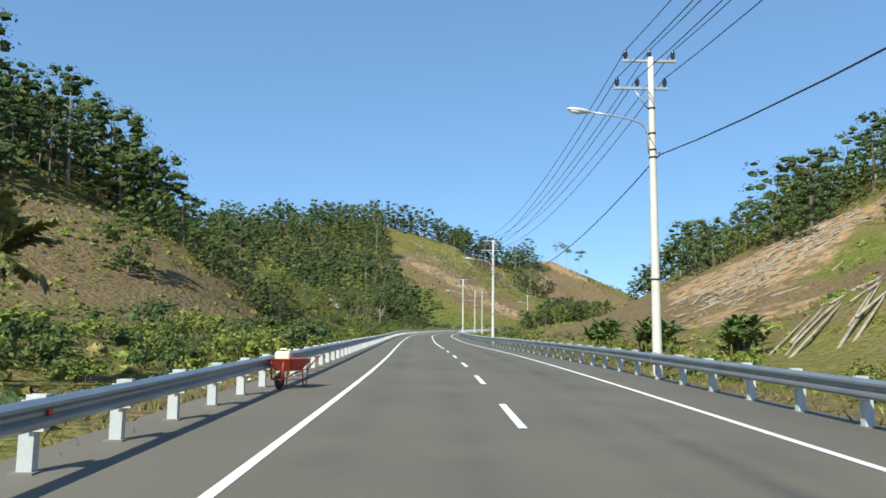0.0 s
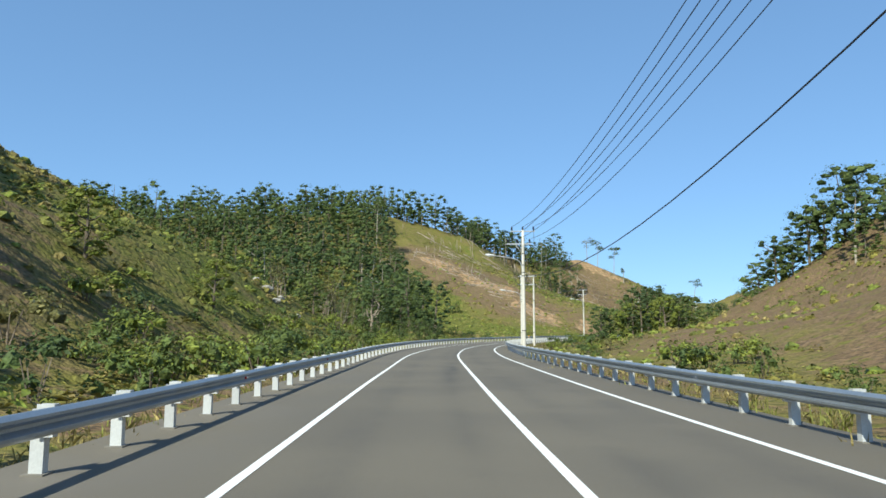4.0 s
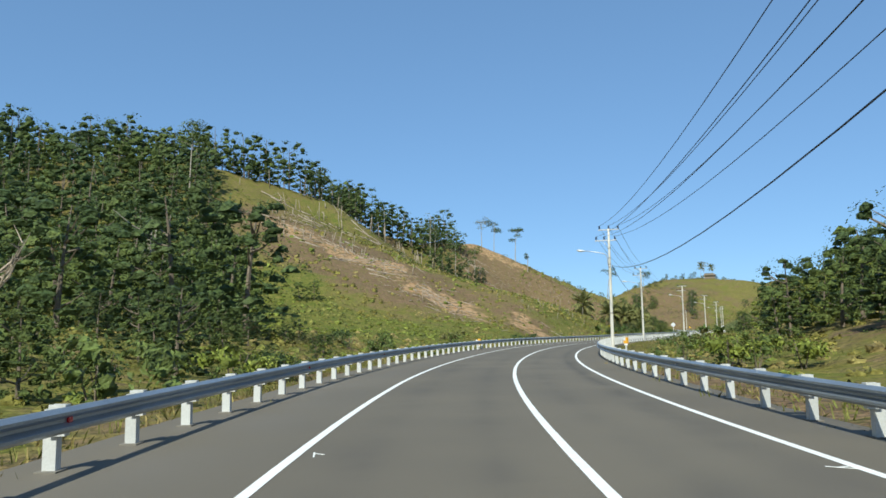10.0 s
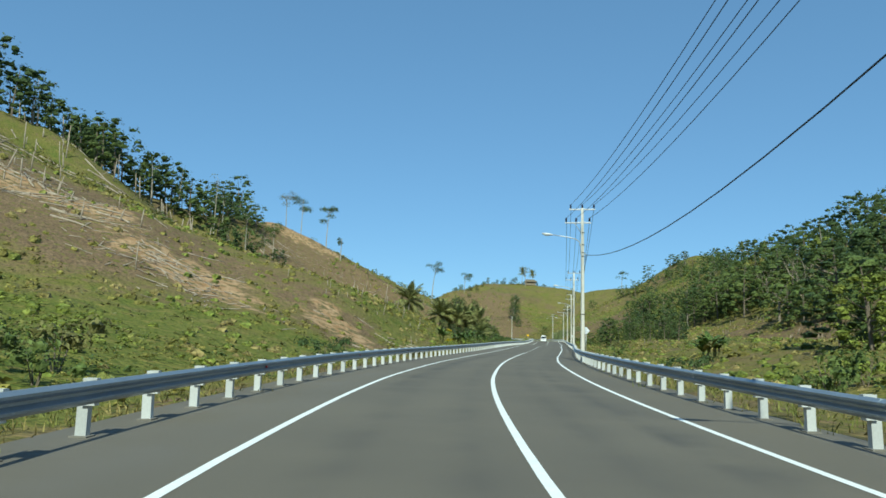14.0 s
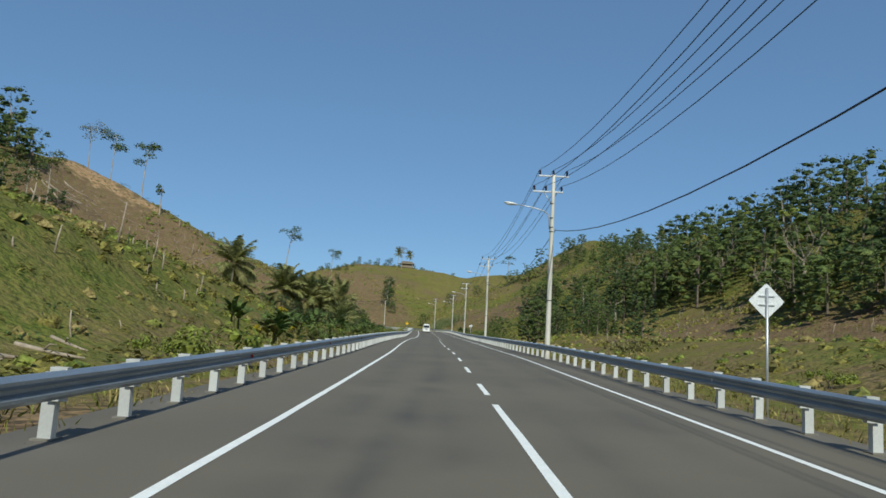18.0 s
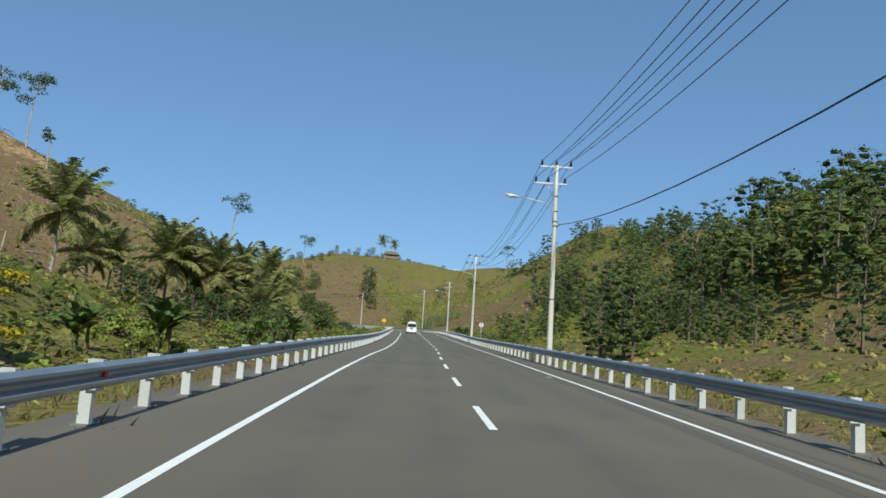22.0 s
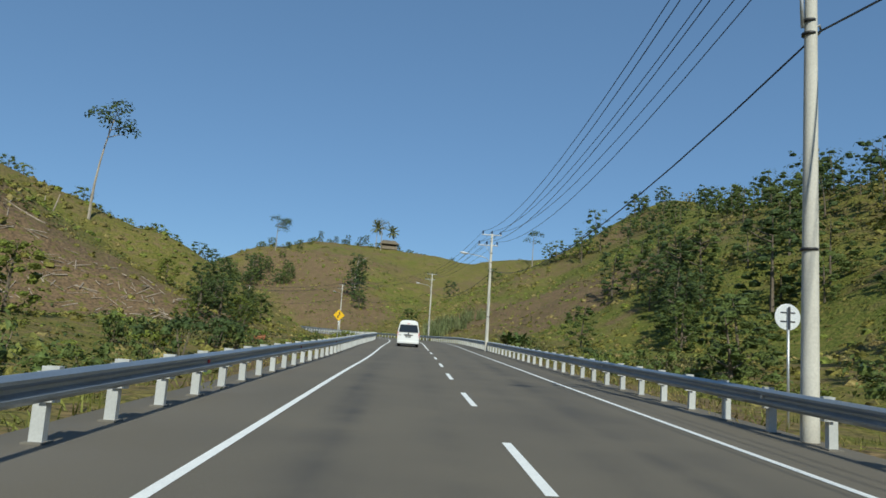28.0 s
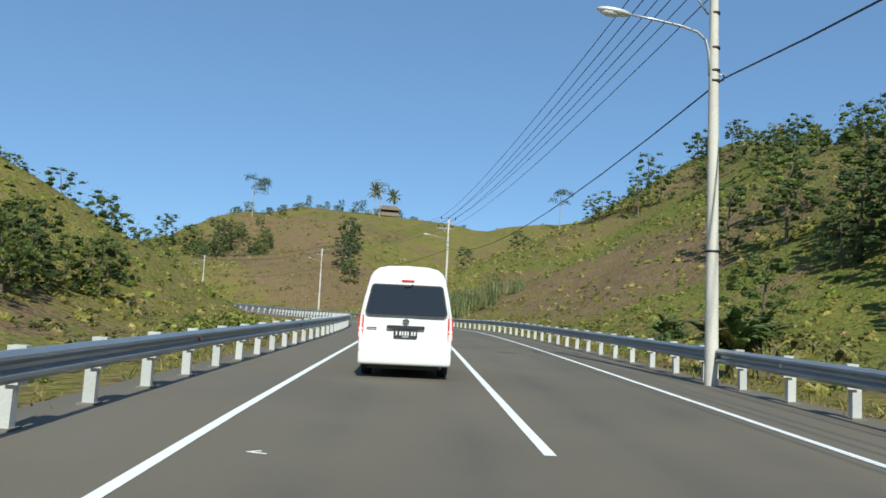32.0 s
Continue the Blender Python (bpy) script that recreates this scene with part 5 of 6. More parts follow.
PALMS = [palm_meshes(300, 6.6, 26, 4.3), palm_meshes(301, 5.2, 25, 4.4), palm_meshes(302, 7.6, 26, 4.2), palm_meshes(303, 9.5, 22, 4.0), palm_meshes(304, 2.0, 22, 4.4), palm_meshes(305, 2.6, 22, 4.3)]


def palm(kind, x, y, turn, k=1.0, label="coconut palm with drooping feathery fronds"):
    t = thing("palm_tree", pose(x, y, gz(x, y) - 0.1, 0, 0, turn), label, "palm tree", "coconut palms")
    t.scale = (k, k, k)
    trunk, green, dry, bunch, single = PALMS[kind]
    pieces = [("trunk", trunk), ("fruit_bunch", bunch)]
    pieces += [("fronds", green), ("dry_fronds", dry)] if kind == 3 else [("frond", me) for me in single]
    for name, me in pieces:
        o = new(name, me)
        o.parent = t
    return t


for i, (kind, x, y, k) in enumerate(((2, 80.5, 379, 1.25), (0, 92.6, 385.8, 1.18), (1, 98.5, 385, 1.12), (1, 96.5, 389.5, 1.2), (0, 86, 392, 1.05), (1, 101.3, 381, 1.0), (0, 89, 398, 1.0), (1, 102.5, 387, 1.05))):
    palm(kind, x, y, 77 * i, k)
for i, (kind, x, y) in enumerate(((4, 98.2, 372.5), (4, 101, 378))):
    palm(kind, x, y, 41 * i, 0.97 + 0.05 * (i % 2), "low young coconut palm with upright feathery fronds")
for i, (x, y) in enumerate(((346, 500), (352, 503), (366, 505), (374, 512), (338, 509), (276, 652), (287, 655))):
    palm(3, x, y, 53 * i, 0.9 + 0.05 * (i % 3), "coconut palm standing on the ridge")


# ---- banana plants ----
def banana_meshes(seed, stems=3, h=2.4):
    rng = np.random.RandomState(seed)
    leaves, stalk = [], []
    for k in range(stems):
        bx, by = rng.normal(scale=0.5 * (k > 0) + 0.01, size=2)
        hh = h * rng.uniform(0.75, 1.1)
        stalk.append(box_quads([(bx, by, -0.2), (bx, by, hh * 0.6), (bx, by, hh)], [0.14, 0.11, 0.07], 7))
        for i in range(11):
            yaw, pitch, ln = i * 2.4 + rng.uniform(-0.3, 0.3), rng.uniform(0.6, 1.4), rng.uniform(1.5, 2.3)
            p = np.array((bx, by, hh))
            side = np.array((-math.sin(yaw), math.cos(yaw), 0))
            n, prev, leaf = 6, None, []
            for j in range(n + 1):
                u = j / n
                e = pitch - 1.9 * u * u
                w = 0.23 * math.sin(math.pi * min(1, 0.08 + 0.92 * u)) ** 0.7 + 0.02
                rib, lo = p.copy(), np.array((0, 0, -0.35 * w))
                row = (rib + side * w + lo, rib, rib - side * w + lo)
                if prev:
                    tear = 1 - 0.12 * rng.uniform() * (j > 2)
                    leaf.append((prev[0], prev[1], row[1], rib + (row[0] - rib) * tear))
                    leaf.append((prev[1], prev[2], rib + (row[2] - rib) * tear, row[1]))
                prev = row
                p = p + ln / n * np.array((math.cos(yaw) * math.cos(e), math.sin(yaw) * math.cos(e), math.sin(e)))
            leaves.append(("leaf", mesh_of("leaf", np.array(leaf), [M["leaf_dry" if i in (4, 7) else "banana_leaf"]])))
    return [("stalk", mesh_of("stalk", q, [M["leaf_dry"]])) for q in stalk] + leaves


BANANAS = [banana_meshes(320, 4, 1.3), banana_meshes(321, 5, 1.0), banana_meshes(322, 3, 1.7)]


def banana(kind, x, y, turn, k):
    t = thing("banana_plant", pose(x, y, gz(x, y), 0, 0, turn), "banana plant with broad arching leaves", "banana plant", "banana plants")
    t.scale = (k, k, k)
    for name, me in BANANAS[kind]:
        o = new(name, me)
        o.parent = t


br = np.random.RandomState(5)
for x, y, k in ((15.6, 39, 0.7), (16.4, 40.2, 0.6), (14.6, 49, 0.8), (13.6, 49.8, 0.7), (13.7, 45.7, 0.7), (12.7, 46.9, 0.6), (13.2, 48.0, 0.65), (14.3, 37.2, 0.6), (12.4, 63.4, 0.75), (12.9, 61.8, 0.85), (13.7, 62.6, 0.8), (13.0, 60.2, 0.9), (12.7, 58.6, 0.7), (15.0, 36.2, 0.5), (14.9, 38.2, 0.65)):
    banana(int(br.randint(3)), x, y, float(br.uniform(0, 360)), k)
for i in range(12):
    s, o = 352 + 5.6 * i + br.uniform(-1, 1), -br.uniform(9.8, 14)
    p = lie(s, o)
    banana(int(br.randint(3)), p.x, p.y, float(br.uniform(0, 360)), float(br.uniform(0.55, 0.85)))
for s, o in ((506, 7.9), (507.6, 8.8), (520, 11), (300, 13), (306, 15), (452, -13), (457, -14.5)):
    p = lie(s, o)
    banana(int(br.randint(3)), p.x, p.y, float(br.uniform(0, 360)), float(br.uniform(0.6, 0.9)))


# ---- single trees, dead trees, snags and logs ----
def tall_tree(x, y, h, crown, leaf, lean, seed, label, n=260):
    """A tall bare trunk with a small tufted crown high up."""
    t = thing("tree", pose(x, y, gz(x, y) - 0.1), label, "tree", "lone trees")
    rng = np.random.RandomState(seed)
    pts = [(lean[0] * u * u, lean[1] * u * u, -0.3 + (h + 0.3) * u) for u in np.linspace(0, 1, 7)]
    stem = [box_quads(pts, [0.24, 0.2, 0.17, 0.14, 0.12, 0.09, 0.05], 6)]
    c = []
    for i in range(6):
        u = rng.uniform(0.64, 1.0)
        w = rng.uniform(0, 6.28)
        b = np.array((lean[0] * u * u, lean[1] * u * u, h * u))
        e = b + np.array((math.cos(w), math.sin(w), 0.45)) * crown * rng.uniform(0.4, 0.9)
        stem.append(box_quads([b, (b + e) / 2 + (0, 0, 0.1), e], [0.07, 0.05, 0.02], 4))
        c.append(e)
    part_mesh = mesh_of("trunk", np.concatenate(stem), [M["pale_bark"]])
    new("trunk", part_mesh).parent = t
    if n:
        rad = np.array([[crown * 0.55, crown * 0.55, crown * 0.42]] * len(c))
        new("crown", mesh_of("crown", leaf_cards(rng, np.array(c), rad, int(n * 1.7), 0.3), [M[leaf]])).parent = t
    return t


LONE = "lone tall tree with a bare trunk and small crown"
tall_tree(79, 500, 19, 4.0, "leaf_dark", (0.5, 0), 400, LONE, 480)
tall_tree(72, 497, 15, 3.8, "leaf_dry", (-0.3, 0), 401, LONE, 180)
tall_tree(84.5, 479, 14.5, 3.4, "leaf_dark", (0.8, 0), 402, LONE, 420)
tall_tree(88, 470, 8.5, 1.6, "leaf_dark", (0.3, 0), 403, LONE, 120)
tall_tree(130, 478, 16.5, 3.4, "leaf_dark", (2.2, 0.5), 404, "tall leaning tree with a bare trunk and tufted crown", 260)
tall_tree(38, 442, 24, 3.2, "leaf_dry", (0.4, 0), 405, "tall pale trunk with thin dry twigs, still standing", 60)
tall_tree(45, 421, 21, 3.4, "leaf_dark", (0.2, 0), 406, "tall pale trunk with a dark crown, still standing", 300)
tall_tree(53, 436, 16, 3.0, "leaf_dark", (0.2, 0.2), 407, LONE, 300)
tall_tree(58, 447, 15, 3.2, "leaf_mid", (0.2, 0.2), 408, LONE, 300)
tall_tree(311, 583, 14, 3.4, "leaf_dark", (0.2, 0), 409, "tall narrow tree on the green slope", 260)
tall_tree(218, 628, 11, 4.0, "leaf_dark", (0.2, 0), 410, "broad tree on the hilltop", 420)
tall_tree(277, 649, 13, 3.6, "leaf_dry", (0, 0), 411, "half-bare tree beside the hilltop hut", 120)
tall_tree(-36, 322, 21, 4.6, "leaf_mid", (0.4, 0), 412, "tall spreading tree above the forest", 420)


def dead_tree(x, y, h, seed):
    rng = np.random.RandomState(seed)
    t = thing("dead_tree", pose(x, y, gz(x, y) - 0.1), "bare pale dead tree with forked branches", "tree", "dead trees")
    stem = [box_quads([(0, 0, -0.3), (0.1, 0, h * 0.35), (0.2, 0.1, h * 0.6)], [0.28, 0.2, 0.14], 6)]
    for i in range(9):
        u = rng.uniform(0.3, 0.6)
        w = i * 2.4
        b = np.array((0.2 * u, 0.1 * u, h * u))
        e = b + np.array((math.cos(w) * 0.25 * h, math.sin(w) * 0.25 * h, h * rng.uniform(0.25, 0.42)))
        m = (b + e) / 2 + np.array((math.cos(w), math.sin(w), -0.3)) * 0.04 * h
        stem.append(box_quads([b, m, e], [0.11, 0.07, 0.02], 5))
        for k in range(3):
            e2 = m + (e - m) * rng.uniform(0.2, 0.8)
            stem.append(box_quads([e2, e2 + rng.normal(scale=0.09 * h, size=3) + (0, 0, 0.09 * h)], [0.045, 0.012], 4))
    new("trunk", mesh_of("trunk", np.concatenate(stem), [M["dead_wood"]])).parent = t


for i, (x, y, h) in enumerate(((151, 319, 13), (150, 324, 10), (208, 400, 12), (176, 350, 11), (120, 275, 9), (-26, 260, 9), (-30, 300, 10), (64, 404, 8), (-20, 190, 6))):
    dead_tree(x, y, h, 430 + i)


def snag(x, y, h, r, tilt, turn):
    z = gz(x, y)
    V, F = tube_data([(0, 0, -0.4), (0.05, 0, h * 0.5), (0.02, 0.05, h)], [r, r * 0.8, r * 0.45], 7)
    o = obj("snag", V, F, M["dead_wood"], None, True)
    o.matrix_world = pose(x, y, z, tilt, 0, turn)
    return tagged(o, "pale dead trunk still standing on the felled slope", "tree stump", "snags")


def log(x, y, ln, r, turn, branches=0, group="felled logs", straight=False):
    a, b = (x, y), (x + ln * math.cos(turn), y + ln * math.sin(turn))
    n = 5
    pts = []
    for i in range(n + 1):
        px, py = a[0] + (b[0] - a[0]) * i / n, a[1] + (b[1] - a[1]) * i / n
        pts.append(Vector((px, py, gz(px, py) + r * 0.8)))
    if straight:
        # a stiff pole bridges the hollows and touches the highest humps
        z0, z1 = pts[0].z, pts[n].z
        lift = sorted(p.z - z0 - (z1 - z0) * i / n for i, p in enumerate(pts))[3]
        for i, p in enumerate(pts):
            p.z = z0 + (z1 - z0) * i / n + lift
    V, F = tube_data(pts, [r, r * 0.95, r * 0.85, r * 0.75, r * 0.6, r * 0.4], 7)
    for i in range(branches):
        q = pts[2 + i % 3]
        w = turn + (0.7 if i % 2 else -0.7)
        e = q + Vector((math.cos(w), math.sin(w), 0.35 + 0.15 * i)) * ln * 0.3
        v2, f2 = tube_data([q, (q + e) / 2 + Vector((0, 0, 0.1)), e], [r * 0.5, r * 0.35, r * 0.12], 5)
        k = len(V)
        V += v2
        F += [tuple(j + k for j in f) for f in f2]
    o = obj("log", V, F, M["dead_wood"], None, True)
    return tagged(o, "pale felled log lying on the slope", "log", group)


fr = np.random.RandomState(9)
count = 0
while count < 70:
    u = fr.uniform()
    x, y = -22 + 95 * u + fr.normal(scale=7), 362 + 62 * u + fr.normal(scale=14)
    s, o, _ = axis_near(np.array([x]), np.array([y]))
    if o[0] > -32 or (clearing(np.array([x]), np.array([y]))[0] < 0.5):
        continue
    snag(x, y, float(fr.uniform(1.2, 7.0)), float(fr.uniform(0.1, 0.2)), float(fr.uniform(-14, 14)), float(fr.uniform(0, 360)))
    count += 1
for i in range(130):
    u = fr.uniform()
    x, y = -22 + 110 * u + fr.normal(scale=8), 350 + 78 * u + fr.normal(scale=14)
    log(x, y, float(fr.uniform(2.5, 9)), float(fr.uniform(0.08, 0.2)), float(-0.5 + fr.normal(scale=0.6)), int(fr.randint(3)))
for i in range(34):
    x, y = 100 + fr.normal(scale=16), 452 + fr.normal(scale=14)
    if fr.uniform() < 0.5:
        snag(x, y, float(fr.uniform(0.6, 3.0)), float(fr.uniform(0.08, 0.16)), float(fr.uniform(-16, 16)), float(fr.uniform(0, 360)))
    else:
        log(x, y, float(fr.uniform(2, 6)), float(fr.uniform(0.07, 0.14)), float(fr.uniform(0, 3.1)), 1)
# the band of felled wood down the middle of the slope
for i in range(70):
    u = fr.uniform()
    log(-22 + 45 * u + float(fr.normal(scale=4)), 337 - 47 * u + float(fr.normal(scale=4)), float(fr.uniform(1.5, 6)), float(fr.uniform(0.06, 0.15)), float(fr.uniform(-1.4, 0.6)), int(fr.randint(2)))
for i in range(45):
    u = fr.uniform()
    snag(-22 + 40 * u + float(fr.normal(scale=5)), 339 - 44 * u + float(fr.normal(scale=5)), float(fr.uniform(0.5, 3.2)), float(fr.uniform(0.08, 0.16)), float(fr.uniform(-18, 18)), float(fr.uniform(0, 360)))
# pale poles felled on the cut bank of the first stretch
for i in range(26):
    log(15.5 + 0.5 * i + float(fr.normal(scale=1.0)), 32 + 0.55 * i + float(fr.normal(scale=1.5)), float(fr.uniform(6, 14)), float(fr.uniform(0.045, 0.085)), float(0.85 + fr.normal(scale=0.11)), 0, straight=True)
for i in range(60):
    u = fr.uniform()
    log(24 + 19 * u + float(fr.normal(scale=1.5)), 70 + 7 * u + float(fr.normal(scale=4)), float(fr.uniform(0.8, 3.2)), float(fr.uniform(0.05, 0.12)), float(fr.uniform(-0.9, 0.9)), int(fr.randint(2)))
log(-19.5, 168, 9.5, 0.16, -2.05, 4)
log(-17.0, 173, 5.0, 0.10, -1.4, 3)
# stubs on the green field above the rail, and long trunks down the brown slope
for i in range(30):
    p = lie(float(fr.uniform(334, 372)), -float(fr.uniform(13, 32)))
    snag(p.x, p.y, float(fr.uniform(0.4, 1.5)), float(fr.uniform(0.04, 0.08)), float(fr.uniform(-14, 14)), float(fr.uniform(0, 360)))
for i in range(10):
    p = lie(float(fr.uniform(314, 336)), -float(fr.uniform(14, 24)))
    log(p.x, p.y, float(fr.uniform(1, 3)), float(fr.uniform(0.05, 0.1)), float(fr.uniform(-1.2, 0.4)), 1)
snag(52, 316, 3.0, 0.09, 9, 40)
for i in range(9):
    log(58 + float(fr.normal(scale=6)), 455 + float(fr.normal(scale=6)), float(fr.uniform(5, 11)), float(fr.uniform(0.14, 0.22)), float(-0.7 + fr.normal(scale=0.4)), 2)
# brushwood left along the felled strip and on the cut bank
def brushwood(line, spread, count, seed):
    r = np.random.RandomState(seed)
    P = np.array(line, float)
    q = []
    for _ in range(count):
        u = r.uniform(0, len(P) - 1.001)
        i = int(u)
        x, y = P[i] + (P[i + 1] - P[i]) * (u - i) + r.normal(scale=spread, size=2)
        w, ln, k = r.uniform(0, 6.28), r.uniform(0.4, 2.0), r.uniform(0.03, 0.085)
        a, b = (x, y), (x + ln * math.cos(w), y + ln * math.sin(w))
        za, zb = gz(*a) + k * 0.7, gz(*b) + k * 0.7 + r.uniform(0, 0.25) * ln
        q.append(box_quads([(*a, za), (*b, zb)], [k, k * 0.6], 4))
    ob = new("brushwood", mesh_of("brushwood", np.concatenate(q), [M["dead_wood"]]))
    return tagged(ob, "pale broken branches and brushwood strewn on the felled slope", "brushwood", kind="stuff")


brushwood([(-14, 346), (-1, 324), (8, 307), (14.5, 290), (19.6, 288), (24, 273)], 3.2, 300, 671)
brushwood([(24, 70), (33, 74), (43, 78)], 3.0, 260, 672)
brushwood([(48, 460), (70, 462), (92, 455)], 6.0, 260, 673)
brushwood([(112, 446), (125, 440), (134, 437)], 3.5, 160, 674)
# cut stakes on the bare field
for i in range(70):
    x, y = 160 + fr.normal(scale=11), 346 + fr.normal(scale=11)
    snag(x, y, float(fr.uniform(0.4, 1.2)), 0.06, float(fr.uniform(-24, 24)), float(fr.uniform(0, 360)))
for i in range(60):
    x, y = 128 + fr.normal(scale=15), 290 + fr.normal(scale=14)
    snag(x, y, float(fr.uniform(0.5, 1.4)), 0.07, float(fr.uniform(-20, 20)), float(fr.uniform(0, 360)))

# young trees beside the rail and in the hollow
for i, (x, y, k, kind) in enumerate(((142, 447, 0.42, 4), (147, 453, 0.48, 2), (140, 452, 0.5, 2), (143, 458, 0.55, 2), (135, 452, 0.45, 4), (138, 446, 0.4, 2),
                                    (84, 379, 0.5, 2), (88, 381, 0.6, 2), (95, 386, 0.55, 0), (79, 378, 0.45, 4), (101, 391, 0.6, 2), (112, 402, 0.6, 4), (108, 396, 0.7, 2), (117, 412, 0.6, 4),
                                    (200, 602, 1.0, 0), (195, 612, 1.0, 2), (186, 606, 0.9, 4), (190, 620, 1.0, 0), (204, 610, 0.8, 3), (183, 615, 0.9, 2), (197, 594, 0.8, 2),
                                    (224, 574, 0.9, 0), (228, 580, 1.0, 1), (222, 566, 0.8, 0), (231, 584, 0.9, 3), (217, 556, 0.7, 2), (236, 590, 0.8, 0),
                                    (226, 634, 0.6, 2), (232, 637, 0.75, 0), (240, 645, 0.65, 2), (247, 650, 0.8, 3), (256, 653, 0.7, 2), (263, 655, 0.85, 0), (268, 652, 0.9, 0), (273, 656, 0.9, 3), (290, 656, 0.9, 0), (295, 653, 0.8, 2), (301, 648, 0.7, 2), (310, 638, 0.8, 0), (317, 628, 0.7, 2),
                                    (215, 456, 0.9, 0), (223, 452, 1.0, 0), (190, 424, 0.8, 2), (184, 419, 0.8, 0), (204, 436, 0.8, 0), (210, 446, 0.9, 3), (178, 414, 0.7, 2),
                                    (254, 560, 0.8, 0), (262, 548, 0.8, 2), (212, 520, 0.7, 2), (28, 175, 0.5, 2), (-14, 160, 0.45, 4), (-22, 150, 0.6, 2), (-24, 100, 0.6, 4), (-20, 75, 0.6, 2), (-26, 85, 0.8, 0), (-21, 112, 0.55, 4), (-28, 60, 0.7, 2),
                                    (82, 354, 0.25, 0), (85, 360, 0.25, 0), (80, 361, 0.25, 2), (91, 374, 0.35, 0), (98, 379, 0.35, 0), (86, 368, 0.4, 0), (100, 385, 0.45, 2), (104, 392, 0.4, 0),
                                    (150, 374, 0.7, 2), (156, 371, 0.8, 0), (162, 373, 0.9, 0), (168, 372, 1.0, 1), (173, 370, 1.0, 0), (178, 366, 1.1, 3), (182, 360, 1.1, 0), (147, 380, 0.6, 4), (154, 381, 0.8, 3), (161, 383, 0.9, 0), (169, 383, 1.0, 5), (176, 377, 1.1, 0), (184, 371, 1.1, 3), (186, 354, 1.0, 0), (143, 386, 0.5, 2),
                                    (45, 425, 1.3, 0), (50, 432, 1.2, 3), (55, 440, 0.9, 0), (42, 430, 1.3, 1), (48, 440, 1.35, 5), (40, 418, 1.25, 0), (52, 428, 0.8, 2), (37, 424, 1.3, 3), (60, 446, 0.8, 0),
                                    (160, 372, 0.7, 0), (150, 390, 0.6, 2), (187, 420, 0.9, 0), (182, 432, 0.7, 2), (196, 428, 0.8, 0))):
    tree(kind, x, y, gz(x, y) - 0.1, k * (0.55 if y > 626 else 1.0), 67.0 * i, "roadside trees")


gr = np.random.RandomState(23)
for i in range(26):
    y = 153 + 1.5 * i + float(gr.normal(scale=1.5))
    x = max(16, 0.62 * (y - 135.4) - 3) + float(gr.uniform(0, 9))
    tree(int(gr.choice([2, 2, 0, 4])), x, y, gz(x, y) - 0.2, float(0.5 + gr.uniform(0, 0.3)), 51.0 * i, "bushy trees inside the bend")

for i, (x, y, k) in enumerate(((-15.5, 246, 0.75), (-18, 251, 0.85), (-17, 256, 0.8), (-20.5, 260, 0.95), (-19, 267, 0.9), (-22, 273, 1.0), (-20.5, 279, 0.9), (-23.5, 286, 1.0), (-25, 294, 0.95), (-26.5, 302, 1.0), (-28, 310, 0.95), (-31, 320, 0.95), (-22, 246, 0.8), (-26, 254, 0.9), (-14, 239, 0.5), (-18, 240, 0.6), (-8, 274, 0.45), (-5.5, 275.5, 0.35))):
    tree((0, 2, 3)[i % 3], x, y, gz(x, y) - 0.3, k, 47.0 * i, "dark trees beside the clearing")
for i, (x, y, k) in enumerate(((134.5, 436.5, 0.42), (137, 438, 0.45), (139, 436.5, 0.32), (140, 441, 0.45), (141.5, 444.5, 0.4), (143, 448.5, 0.42), (145, 453, 0.4), (147, 458, 0.42), (149, 463, 0.4), (136.5, 443, 0.5), (139.5, 448, 0.5), (132, 432, 0.35), (142, 453, 0.5))):
    tree((2, 0, 2, 4)[i % 4], x, y, gz(x, y) - 0.2, k, 83.0 * i, "dark bushes beside the road")
for i in range(30):
    p = lie(201 + 1.5 * i, -float(gr.uniform(11.5, 24)))
    tree((2, 0, 2)[i % 3], p.x, p.y, gz(p.x, p.y) - 0.2, float(gr.uniform(0.22, 0.42)) * (1 if i < 24 else 0.6), 61.0 * i, "dark bushes under the wood")
for i, (x, y, k) in enumerate(((27, 194, 0.5), (30, 197, 0.6), (33, 200, 0.6), (31, 193, 0.7), (35, 196, 0.7), (36.5, 202, 0.6), (40, 200, 0.8), (39, 207, 0.5), (54, 236, 0.7), (57, 238, 0.8), (59.5, 242, 0.8), (56.5, 233, 0.65))):
    tree((2, 0, 4)[i % 3], x, y, gz(x, y) - 0.2, k, 37.0 * i, "bushy trees inside the bend")
for i, (x, y, k) in enumerate(((-36, 87.5, 0.6), (-33, 85, 0.55), (-30.5, 82.5, 0.5), (-28, 80.8, 0.5), (-25.5, 78.2, 0.45), (-22.7, 75.6, 0.4), (-20.6, 74, 0.4), (-18.2, 73.5, 0.36), (-31, 86, 0.5), (-38.5, 91, 0.8), (-41, 94, 1.2), (-45, 93, 1.3), (-43, 99, 1.25), (-48, 98, 1.4), (-39, 97, 1.0))):
    tree((2, 0, 2)[i % 3], x, y, gz(x, y) - 0.2, k, 29.0 * i, "dark trees down the hillside")
for i, (x, y, k) in enumerate(((45.5, 179.5, 0.7), (47.5, 177.5, 0.85), (49.5, 176, 0.8), (51, 173.5, 0.9), (53, 172.5, 1.1), (55.5, 171, 1.2), (58, 170, 1.3), (52.5, 176.5, 1.0), (49, 179, 0.8))):
    tree((2, 0)[i % 2], x, y, gz(x, y) - 0.3, k, 59.0 * i, "dark trees above the cut bank")


